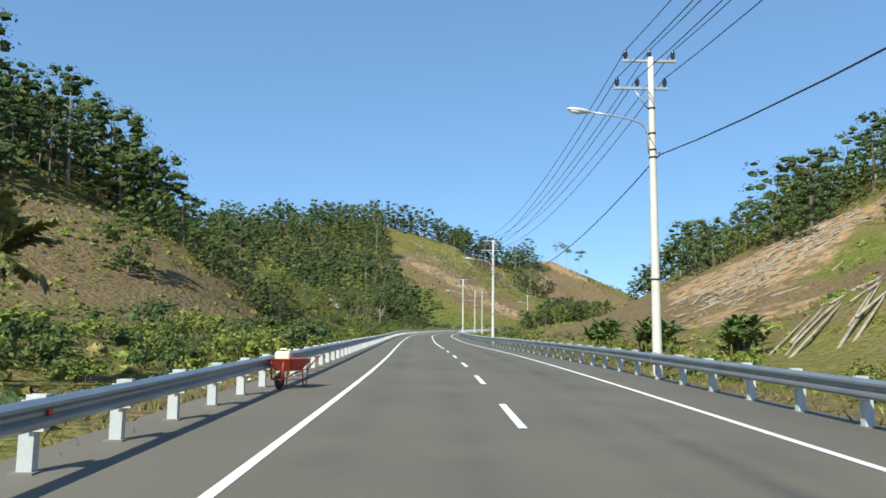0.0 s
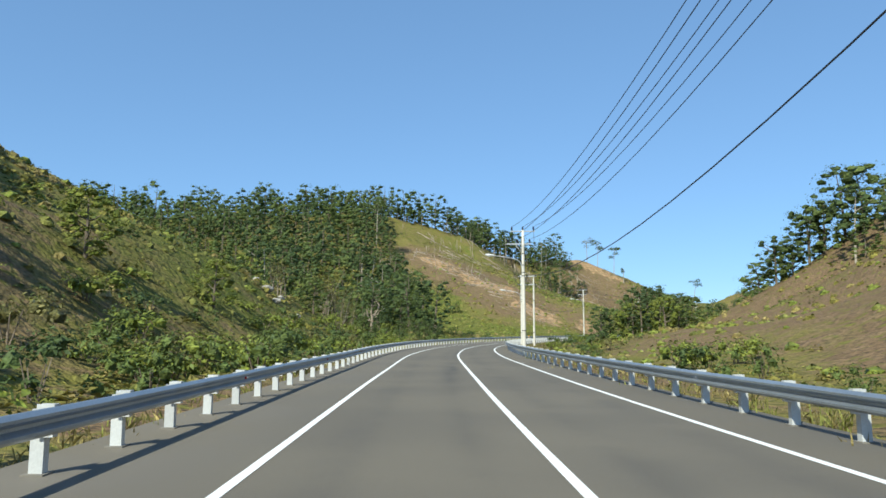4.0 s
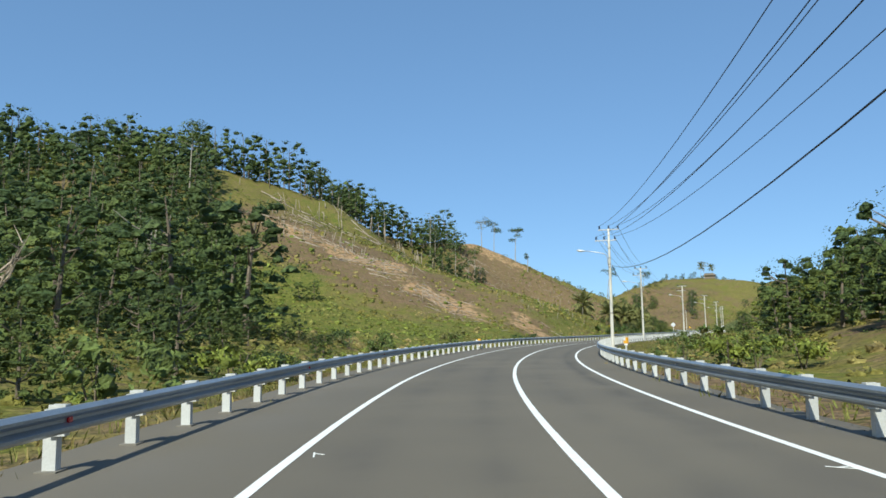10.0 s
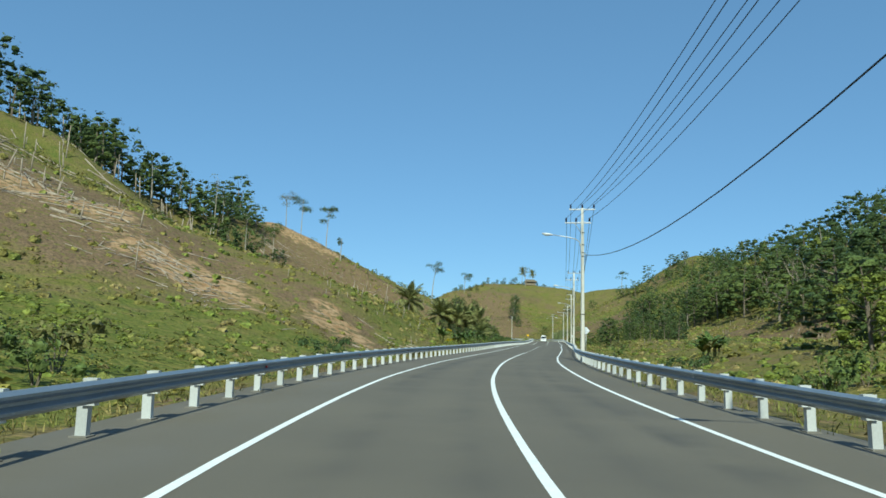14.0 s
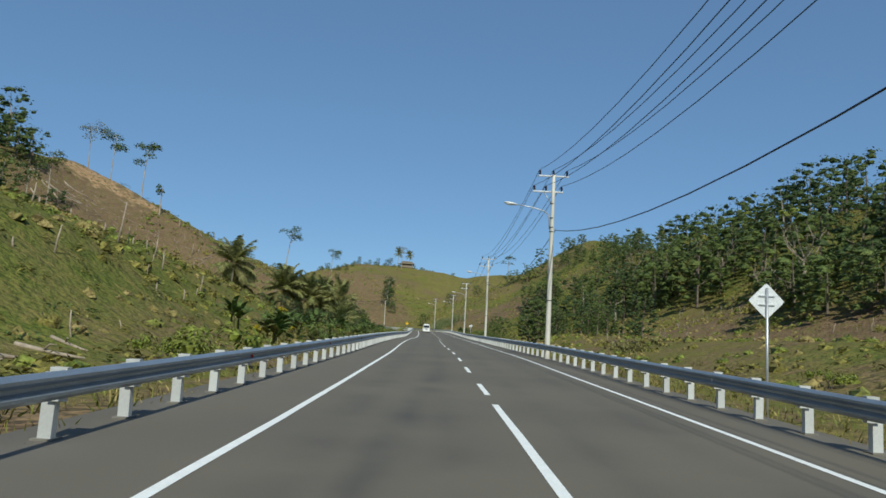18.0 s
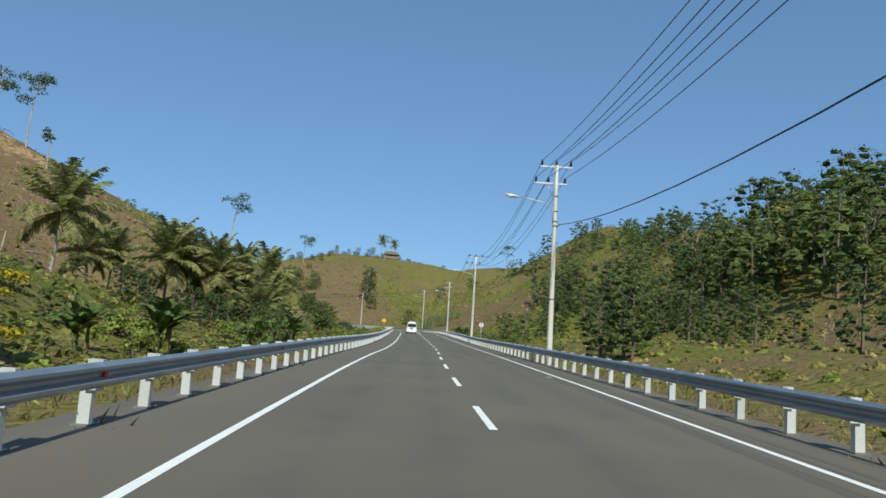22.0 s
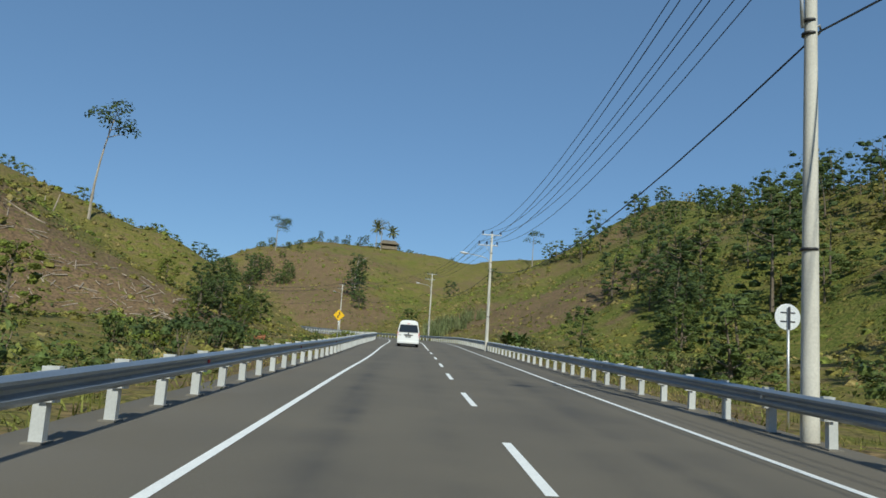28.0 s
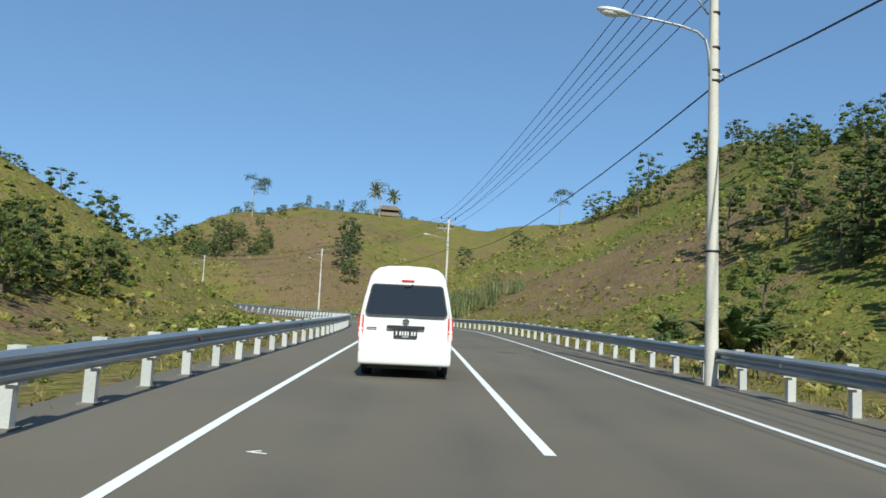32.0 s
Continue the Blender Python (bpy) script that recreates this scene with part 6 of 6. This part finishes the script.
def dry_thicket(x, y, h, seed):
    """Thin pale stems leaning apart, with withered leaves."""
    r = np.random.RandomState(seed)
    t = thing("dry_thicket", pose(x, y, gz(x, y) - 0.1), "thicket of thin pale stems with withered brown leaves", "thicket", "dry thickets")
    tips = []
    for i in range(11):
        w, k = i * 2.4 + r.uniform(-0.5, 0.5), h * r.uniform(0.6, 1.1)
        lean = r.uniform(0.12, 0.4) * k
        b = np.array((r.normal(scale=0.5), r.normal(scale=0.5), -0.2))
        e = b + np.array((math.cos(w) * lean, math.sin(w) * lean, k))
        m = (b + e) / 2 + np.array((-math.cos(w), -math.sin(w), 0.3)) * 0.1 * lean
        new("stem", mesh_of("stem", box_quads([b, m, e], [0.05, 0.036, 0.012], 5), [M["dead_wood" if i % 3 == 0 else "bark"]])).parent = t
        tips += [e, m + (e - m) * 0.5]
    new("leaves", mesh_of("leaves", leaf_cards(r, np.array(tips), np.array([[0.7, 0.7, 0.6]] * len(tips)), 620, 0.12, 0.3), [M[("leaf_dry", "leaf_olive")[seed % 2]]])).parent = t


for i, (x, y, h) in enumerate(((-19.5, 152, 5.5), (-22, 157, 6.5), (-21.5, 170, 5.5), (-30, 178, 6), (-24, 141, 4.0), (-34, 214, 6))):
    dry_thicket(x, y, h, 660 + i)

for i, (x, y, k) in enumerate(((81.5, 344.5, 0.2), (83.5, 348, 0.22), (88, 354.5, 0.28), (79, 341.5, 0.18), (73, 334, 0.18), (76, 337, 0.2), (89.5, 384, 0.72), (94, 379, 0.45), (97, 381, 0.4), (91, 380, 0.5), (86, 383, 0.45), (99, 388, 0.5))):
    tree((0, 2)[i % 2], x, y, gz(x, y) - 0.2, k, 71.0 * i, "dark bushes beside the road")
for i in range(8, 34):
    st, off = (394 + 2.4 * i, -float(gr.uniform(11.5, 19))) if i < 16 else (411 + 2.3 * (i - 16), float(gr.uniform(14, 33)))
    p = lie(st + float(gr.uniform(-1, 1)), off)
    tree(int(gr.choice([0, 2, 0, 3])), p.x, p.y, gz(p.x, p.y) - 0.2, float(gr.uniform(0.2, 0.32) if i < 16 else gr.uniform(0.4, 0.68)), 33.0 * i, "dark bushes beside the road")

FAR_TREES = []
for i in range(34):
    u = i / 33
    x, y = 104 + 50 * u + float(fr.normal(scale=1.2)), 495 - 11 * u + float(fr.normal(scale=2.5))
    FAR_TREES.append((int(fr.choice([2, 2, 4, 0])), x, y, gz(x, y) - 0.9, float(0.26 + 0.16 * fr.uniform() + 0.12 * (u > 0.86))))

for i in range(30):
    x, y = 202 + float(fr.normal(scale=9)), 606 + float(fr.normal(scale=8))
    FAR_TREES.append((int(fr.choice([2, 2, 3, 0])), x, y, gz(x, y) - 0.5, float(fr.uniform(0.35, 0.6))))
for i in range(52):
    x, y = 214 + 2.05 * i + float(fr.normal(scale=1.5)), 640 + 14 * math.sin(math.pi * i / 52) + float(fr.normal(scale=2.5))
    FAR_TREES.append((int(fr.choice([2, 2, 4])), x, y, gz(x, y) - 0.6, float(fr.uniform(0.2, 0.42))))
for i, (crown, stem, leaf) in enumerate(kinds):
    spots = np.array([f[1:] for f in FAR_TREES if f[0] == i])
    if len(spots):
        c, t = place(crown, spots, np.random.RandomState(60 + i)), place(stem, spots, np.random.RandomState(60 + i))
        me = mesh_of("forest", np.concatenate([c, t]), [M[leaf], M["bark"]], np.r_[np.zeros(len(c)), np.ones(len(t))])
        tagged(new("forest", me), "scattered low trees along the far crest", "forest", kind="stuff")

# a dead palm beside the start
dry = palm_meshes(310, 3.6, 16, 1.7)
dp = thing("dead_palm", pose(-13.0, 19.5, gz(-13.0, 19.5) - 0.1, 0, 0, 20), "dead palm with brown hanging fronds", "palm tree")
new("trunk", dry[0]).parent = dp
brown = dry[1].copy()
brown.materials.clear()
brown.materials.append(M["leaf_dry"])
new("fronds", brown).parent = dp
new("dry_fronds", dry[2]).parent = dp


# ---- shrubs beside the guardrail ----
SHRUB = []
for i, leaf in enumerate(("leaf_bright", "leaf_mid", "leaf_dark", "leaf_dry")):
    r = np.random.RandomState(600 + i)
    c = r.normal(scale=(0.6, 0.6, 0.25), size=(6, 3)) + (0, 0, 0.75)
    SHRUB.append(mesh_of("leaves", np.concatenate([lobe_quads(r, a, np.array((0.24, 0.24, 0.22)), 5, 2) for a in c] + [leaf_cards(r, c, np.array([[0.52, 0.52, 0.46]] * 6), 340, 0.075)]), [M[leaf]]))
SHRUB_STEM = mesh_of("stem", np.concatenate([box_quads([(0, 0, -0.2), (0.3 * math.cos(a), 0.3 * math.sin(a), 0.9)], [0.03, 0.01], 4) for a in (0, 1.5, 3.1, 4.6)]), [M["bark"]])
sr = np.random.RandomState(12)
for i in range(250):
    s = float(sr.uniform(44, 520))
    left = sr.uniform() < 0.62
    o = -float(sr.uniform(8.2, 16)) if left else float(sr.uniform(8.0, 15))
    if (left and 255 < s < 378 or not left and 300 < s < 460) and i % 4:
        continue
    p = lie(s, o)
    t = thing("shrub", pose(p.x, p.y, gz(p.x, p.y) - 0.05, 0, 0, float(sr.uniform(0, 360))), "leafy wild shrub on the verge", "shrub", "verge shrubs")
    k = float(sr.uniform(0.6, 1.5))
    t.scale = (k, k, k)
    for name, me in (("leaves", SHRUB[int(sr.choice(4, p=[0.35, 0.35, 0.15, 0.15]))]), ("stem", SHRUB_STEM)):
        new(name, me).parent = t


for i in range(95):
    p = lie(float(sr.uniform(48, 200)), -float(sr.uniform(8.4, 18)))
    t = thing("shrub", pose(p.x, p.y, gz(p.x, p.y) - 0.05, 0, 0, float(sr.uniform(0, 360))), "lush bright green shrub below the hillside", "shrub", "verge shrubs")
    k = float(sr.uniform(0.9, 2.0))
    t.scale = (k, k, k * 0.85)
    for name, me in (("leaves", SHRUB[int(sr.choice(4, p=[0.45, 0.35, 0.15, 0.05]))]), ("stem", SHRUB_STEM)):
        new(name, me).parent = t


yellow = mesh_of("leaves", leaf_cards(np.random.RandomState(620), np.array([[0, 0, 0.8], [0.7, 0.2, 0.7], [-0.6, 0.1, 0.9]]), np.array([[0.6, 0.6, 0.5]] * 3), 300, 0.13), [M["leaf_yellow"]])
for s, o, k in ((393.9, -18.9, 0.8), (390.5, -17.5, 0.55), (363.5, -14, 0.55), (366, -14.3, 0.5), (369.2, -13.8, 0.75), (371.4, -14.2, 0.6), (375.5, -14, 0.6), (384.5, -13.6, 0.6)):
    p = lie(s, o)
    t = thing("shrub", pose(p.x, p.y, gz(p.x, p.y) - 0.05, 0, 0, 40 * k), "yellow-leaved shrub under the palms", "shrub", "yellow shrubs")
    t.scale = (k, k, k)
    for name, me in (("leaves", yellow), ("stem", SHRUB_STEM)):
        new(name, me).parent = t


# ---- tall reeds on the slope above the bend ----
def reed_quads(seed, n, h):
    r = np.random.RandomState(seed)
    out = []
    for _ in range(n):
        x, y = r.normal(scale=0.9, size=2)
        w, k, b = r.uniform(0, 6.28), h * r.uniform(0.5, 1.05), r.uniform(0.2, 1.0)
        dx, dy, q = math.cos(w), math.sin(w), 0.05
        mid = (x + dx * b * 0.35, y + dy * b * 0.35, k * 0.7)
        out.append([(x - dy * q, y + dx * q, -0.1), (x + dy * q, y - dx * q, -0.1), (mid[0] + dy * q, mid[1] - dx * q, mid[2]), (mid[0] - dy * q, mid[1] + dx * q, mid[2])])
        out.append([(mid[0] - dy * q, mid[1] + dx * q, mid[2]), (mid[0] + dy * q, mid[1] - dx * q, mid[2]), (x + dx * b, y + dy * b, k), (x + dx * b - dy * 0.01, y + dy * b, k - 0.05)])
    return np.array(out)


REED = mesh_of("tuft", reed_quads(640, 130, 3.4), [M["reed"]])
for i in range(9):
    x, y = 210 + float(fr.normal(scale=3.0)), 496 + float(fr.normal(scale=3.5))
    t = thing("reed_clump", pose(x, y, gz(x, y), 0, 0, 40.0 * i), "clump of tall pale green reeds on the slope", "reeds", "reeds")
    k = float(fr.uniform(0.7, 1.2))
    t.scale = (k, k, k)
    new("tuft", REED).parent = t


# ---- wheelbarrow with a jerrycan ----
def wheelbarrow(m):
    w = thing("wheelbarrow", m, "red steel wheelbarrow standing on the asphalt shoulder", "wheelbarrow")
    # tray: open tapered tub, wheel towards -y
    top = [(-0.36, -0.42), (-0.30, -0.52), (0.30, -0.52), (0.36, -0.42), (0.36, 0.40), (0.30, 0.48), (-0.30, 0.48), (-0.36, 0.40)]
    V = [(x, y, 0.66 + 0.03 * (y < -0.4)) for x, y in top] + [(x * 0.62, y * 0.58, 0.40) for x, y in top]
    V += [(x * 0.97, y * 0.97, 0.66) for x, y in top] + [(x * 0.60, y * 0.56, 0.415) for x, y in top]
    F = []
    for i in range(8):
        j = (i + 1) % 8
        F += [(i, 8 + i, 8 + j, j), (16 + j, 24 + j, 24 + i, 16 + i), (i, j, 16 + j, 16 + i)]
    F += [tuple(range(15, 7, -1))[::-1], tuple(range(24, 32))]
    obj("tray", V, F, M["red_paint"], w)
    for sx in (-1, 1):
        tube("handle", [(sx * 0.12, -0.52, 0.22), (sx * 0.2, -0.1, 0.34), (sx * 0.27, 0.4, 0.42), (sx * 0.30, 0.75, 0.62), (sx * 0.31, 0.98, 0.70)], 0.018, M["red_paint"], w, 8)
        tube("leg", [(sx * 0.25, 0.18, 0.40), (sx * 0.26, 0.24, 0.02), (sx * 0.26, 0.36, 0.0), (sx * 0.26, 0.44, 0.42)], 0.016, M["red_paint"], w, 8)
        tube("front_brace", [(sx * 0.13, -0.55, 0.24), (sx * 0.16, -0.54, 0.62)], 0.02, M["red_paint"], w, 8)
    tube("front_bar", [(-0.16, -0.50, 0.22), (0.0, -0.62, 0.22), (0.16, -0.50, 0.22)], 0.018, M["red_paint"], w, 8)
    wheel = lathe("wheel", [(0.10, -0.035), (0.15, -0.045), (0.19, -0.02), (0.19, 0.02), (0.15, 0.045), (0.10, 0.035)], M["rubber"], w, 20, Matrix.Translation((0, -0.42, 0.19)) @ pose(0, 0, 0, 0, 90, 0))
    lathe("rim", [(0.02, -0.05), (0.10, -0.02), (0.10, 0.02), (0.02, 0.05)], M["red_paint"], wheel, 14, Matrix.Translation((0, -0.42, 0.19)) @ pose(0, 0, 0, 0, 90, 0))
    can = thing("jerrycan", m @ pose(-0.05, -0.18, 0.42, 0, 0, 12), "cream plastic jerrycan sitting in the red wheelbarrow", "jerrycan")
    bm = box(bmesh.new(), (0.36, 0.26, 0.42), (0, 0, 0.215), 0.05)
    part("can_body", bm, M["jerrycan"], can, "", True)
    tube("can_handle", [(-0.1, 0, 0.42), (-0.08, 0, 0.475), (0.06, 0, 0.475), (0.08, 0, 0.42)], 0.02, M["jerrycan"], can, 8)
    lathe("cap", [(0.03, 0.42), (0.03, 0.47), (0.02, 0.475)], M["jerrycan"], can, 10, Matrix.Translation((0.14, 0, 0)))


wheelbarrow(stand(56.7, -4.7, 0.01, -18))


# ---- yellow marker posts ----
def marker(s, o, mirror):
    m = thing("marker_post", stand(s, o, -0.5), "yellow plastic marker box on a post behind the guardrail", "marker post", "yellow marker posts")
    bm = bmesh.new()
    box(bm, (0.44, 0.24, 0.26), (0, 0, 1.00), 0.02)
    box(bm, (0.26, 0.24, 0.30), (-0.09 * mirror, 0, 1.27), 0.02)
    part("housing", bm, M["yellow"], m)
    part("reflector_panel", box(bmesh.new(), (0.16, 0.03, 0.20), (0.13 * mirror, -0.06, 1.24), 0.006), M["sign_back"], m, "small grey reflector panel")
    part("white_band", box(bmesh.new(), (0.30, 0.20, 0.16), (0, 0, 0.80), 0.008), M["line"], m)
    part("pedestal", box(bmesh.new(), (0.14, 0.12, 0.95), (0, 0, 0.30), 0.02), M["post"], m)


marker(253.0, -6.2, -1)
marker(255.0, 6.5, -1)


# ---- road signs ----
def diamond(bm, half, y, thick, z, mat=None):
    r = 0.06
    pts = []
    for k in range(4):
        a = radians(90 * k)
        c = Vector((math.cos(a), math.sin(a)))
        t = Vector((-math.sin(a), math.cos(a)))
        pts += [c * (half - r) - t * r * 0.9, c * (half - r * 0.35), c * (half - r) + t * r * 0.9]
    f = [bm.verts.new((p.x, y, z + p.y)) for p in pts]
    b = [bm.verts.new((p.x, y + thick, z + p.y)) for p in pts]
    n = len(pts)
    bm.faces.new(f)
    bm.faces.new(b[::-1])
    for i in range(n):
        bm.faces.new((f[i], b[i], b[(i + 1) % n], f[(i + 1) % n]))
    bmesh.ops.recalc_face_normals(bm, faces=bm.faces)
    return bm


def sign_post(parent, h):
    tube("sign_pole", [(0, 0.03, -0.5), (0, 0.03, h)], 0.03, M["steel"], parent, 10)


sg = thing("warning_sign", stand(489.8, -6.8, -0.1, 4), "yellow diamond warning sign with a black winding arrow", "road sign", "road signs")
sign_post(sg, 2.75)
part("plate", diamond(bmesh.new(), 0.42, -0.004, 0.012, 2.3), M["sign_yellow"], sg)
rim = bmesh.new()
diamond(rim, 0.435, 0.004, 0.008, 2.3)
part("plate_edge", rim, M["sign_black"], sg)
wind = [(-0.07, -0.19), (-0.075, -0.08), (0.0, 0.0), (0.055, 0.05), (0.03, 0.13)]
V, F = [], []
for i, (x, z) in enumerate(wind):
    dx, dz = wind[min(i + 1, 4)][0] - wind[max(i - 1, 0)][0], wind[min(i + 1, 4)][1] - wind[max(i - 1, 0)][1]
    d = math.hypot(dx, dz)
    w = 0.05 - 0.006 * i
    V += [(x - dz / d * w, -0.007, 2.3 + z + dx / d * w), (x + dz / d * w, -0.007, 2.3 + z - dx / d * w)]
F = [(2 * i, 2 * i + 1, 2 * i + 3, 2 * i + 2) for i in range(4)]
V += [(-0.05, -0.007, 2.42), (0.10, -0.007, 2.42), (0.025, -0.007, 2.55)]
F.append((10, 11, 12))
obj("arrow", V, F, M["sign_black"], sg)["label"] = "black winding arrow"

sb = thing("warning_sign", stand(325.6, 6.3, -0.3, 0), "back of a grey diamond road sign on a thin pole", "road sign", "road signs")
sign_post(sb, 3.05)
part("plate", diamond(bmesh.new(), 0.42, 0.062, 0.01, 2.75), M["sign_back"], sb)
for z in (2.66, 2.86):
    part("bracket", box(bmesh.new(), (0.36, 0.02, 0.03), (0, 0.05, z), 0.003), M["steel"], sb)

M["dark_steel"] = material("dark_steel", (0.06, 0.065, 0.08), 0.5, 0.3, None, bump=0.05)
rd = thing("round_sign", stand(454.2, 7.0, -0.3, 0), "back of a round grey road sign on a thin pole", "road sign", "road signs")
sign_post(rd, 2.8)
lathe("plate", [(0.02, 0), (0.29, 0.0), (0.30, 0.006), (0.29, 0.012), (0.02, 0.012)], M["sign_back"], rd, 24, Matrix.Translation((0, 0.065, 2.6)) @ pose(0, 0, 0, 90, 0, 0), False)
for z in (2.5, 2.7):
    part("bracket", box(bmesh.new(), (0.34, 0.02, 0.03), (0, 0.052, z), 0.003), M["dark_steel"], rd)
part("stiffener", box(bmesh.new(), (0.05, 0.02, 0.5), (0, -0.012, 2.58), 0.003), M["dark_steel"], rd)


# ---- hut on the end hill ----
def hut(x, y, turn):
    h = thing("hut", pose(x, y, gz(x, y) - 0.2, 0, 0, turn), "open timber hut with a low thatched roof on the hilltop", "hut")
    for sx in (-1, 1):
        for sy in (-1, 1):
            part("corner_post", box(bmesh.new(), (0.2, 0.2, 2.8), (sx * 3.6, sy * 1.8, 1.4), 0.02), M["planks"], h)
    part("wall", box(bmesh.new(), (7.2, 0.12, 1.3), (0, -1.85, 0.75), 0.02), M["planks"], h)
    part("wall", box(bmesh.new(), (7.2, 0.12, 2.6), (0, 1.85, 1.4), 0.02), M["planks"], h)
    part("floor_deck", box(bmesh.new(), (7.6, 4.0, 0.3), (0, 0, 0.12), 0.03), M["planks"], h)
    V = [(-4.4, -2.6, 2.5), (4.4, -2.6, 2.5), (4.4, 2.6, 2.5), (-4.4, 2.6, 2.5), (-3.0, 0, 4.3), (3.0, 0, 4.3)]
    V += [(x * 0.98, y * 0.98, z - 0.22) for x, y, z in V]
    F = [(0, 1, 5, 4), (1, 2, 5), (2, 3, 4, 5), (3, 0, 4), (6, 10, 11, 7), (7, 11, 8), (8, 11, 10, 9), (9, 10, 6), (0, 6, 7, 1), (1, 7, 8, 2), (2, 8, 9, 3), (3, 9, 6, 0)]
    obj("roof", V, F, M["thatch"], h)


hut(283, 652, -20)

# ---- small marks and litter on the road ----
for s, o, a, ln in ((199.3, -3.1, 10, 0.5), (198.2, 2.75, 60, 0.6), (295.4, -3.48, 30, 0.5), (492.0, -3.0, 70, 0.3), (388, 3.4, 40, 0.5), (139, 3.1, 15, 0.2)):
    p = lie(s, o, 0.0065)
    bm = bmesh.new()
    box(bm, (0.022, ln * 0.7, 0.004), (0, 0, 0), 0)
    box(bm, (0.022, ln * 0.35, 0.004), (0.06, 0.04, 0.0005), 0, pose(0, 0, 0, 0, 0, 50))
    ob = part("survey_mark", bm, M["line"])
    ob.matrix_world = pose(p.x, p.y, p.z, 0, 0, heading(s) + a)
    tagged(ob, "small white paint scribble on the asphalt", "road marking", kind="structure")
lr = random.Random(4)
for s, o in ((57.5, -6.9), (60.8, -6.6), (64.0, -7.3), (139.5, 4.9), (444.8, -6.7), (445.2, -6.9), (388.5, -6.9), (390.0, -7.4), (401.5, -6.8), (300, 5.9), (168, -6.8)):
    p = lie(s, o, 0.0)
    bm = bmesh.new()
    bmesh.ops.create_icosphere(bm, subdivisions=1, radius=0.06)
    for v in bm.verts:
        v.co *= lr.uniform(0.6, 1.3)
        v.co.z *= 0.6
    ob = part("stone", bm, M["debris"])
    z = p.z + 0.03 if abs(o) < 5.2 else gz(p.x, p.y) + 0.04
    ob.matrix_world = pose(p.x, p.y, z, 0, 0, lr.uniform(0, 360))
    tagged(ob, "pale lump of rubble lying by the road", "stone", "rubble")

# ---- boulders at the foot of the wooded slope ----
rk = random.Random(8)
for x, y, r in ((-22.4, 134, 0.5), (-24, 136, 0.7), (-20.8, 136.5, 0.4), (-26, 139, 0.5), (-23.2, 138.5, 0.5), (-19, 141, 0.35)):
    bm = bmesh.new()
    bmesh.ops.create_icosphere(bm, subdivisions=2, radius=r)
    for v in bm.verts:
        v.co *= rk.uniform(0.78, 1.16)
        v.co.z *= 0.7
    ob = part("boulder", bm, M["rock"])
    ob.matrix_world = pose(x, y, gz(x, y) + 0.2 * r, 0, 0, rk.uniform(0, 360))
    tagged(ob, "pale weathered boulder in the scrub", "boulder", "boulders")


# ---- stack of bricks below the road ----
stack = thing("brick_stack", pose(137.3, 427.2, gz(137.3, 427.2), 0, 0, -20), "low stack of orange-red bricks beside the bushes", "bricks")
BRICK = bpy.data.meshes.new("brick")
bb = box(bmesh.new(), (0.22, 0.105, 0.075), (0, 0, 0.0375))
bb.to_mesh(BRICK)
bb.free()
BRICK.materials.append(M["brick"])
for row in range(6):
    for col in range(4):
        for deep in range(2):
            if row > 4 and rk.uniform(0, 1) < 0.4:
                continue
            b = new("brick", BRICK)
            b.parent = stack
            b.matrix_local = pose(col * 0.235 - 0.47 + rk.uniform(-0.008, 0.008), deep * 0.125, row * 0.078 - 0.02, 0, 0, rk.uniform(-3, 3))
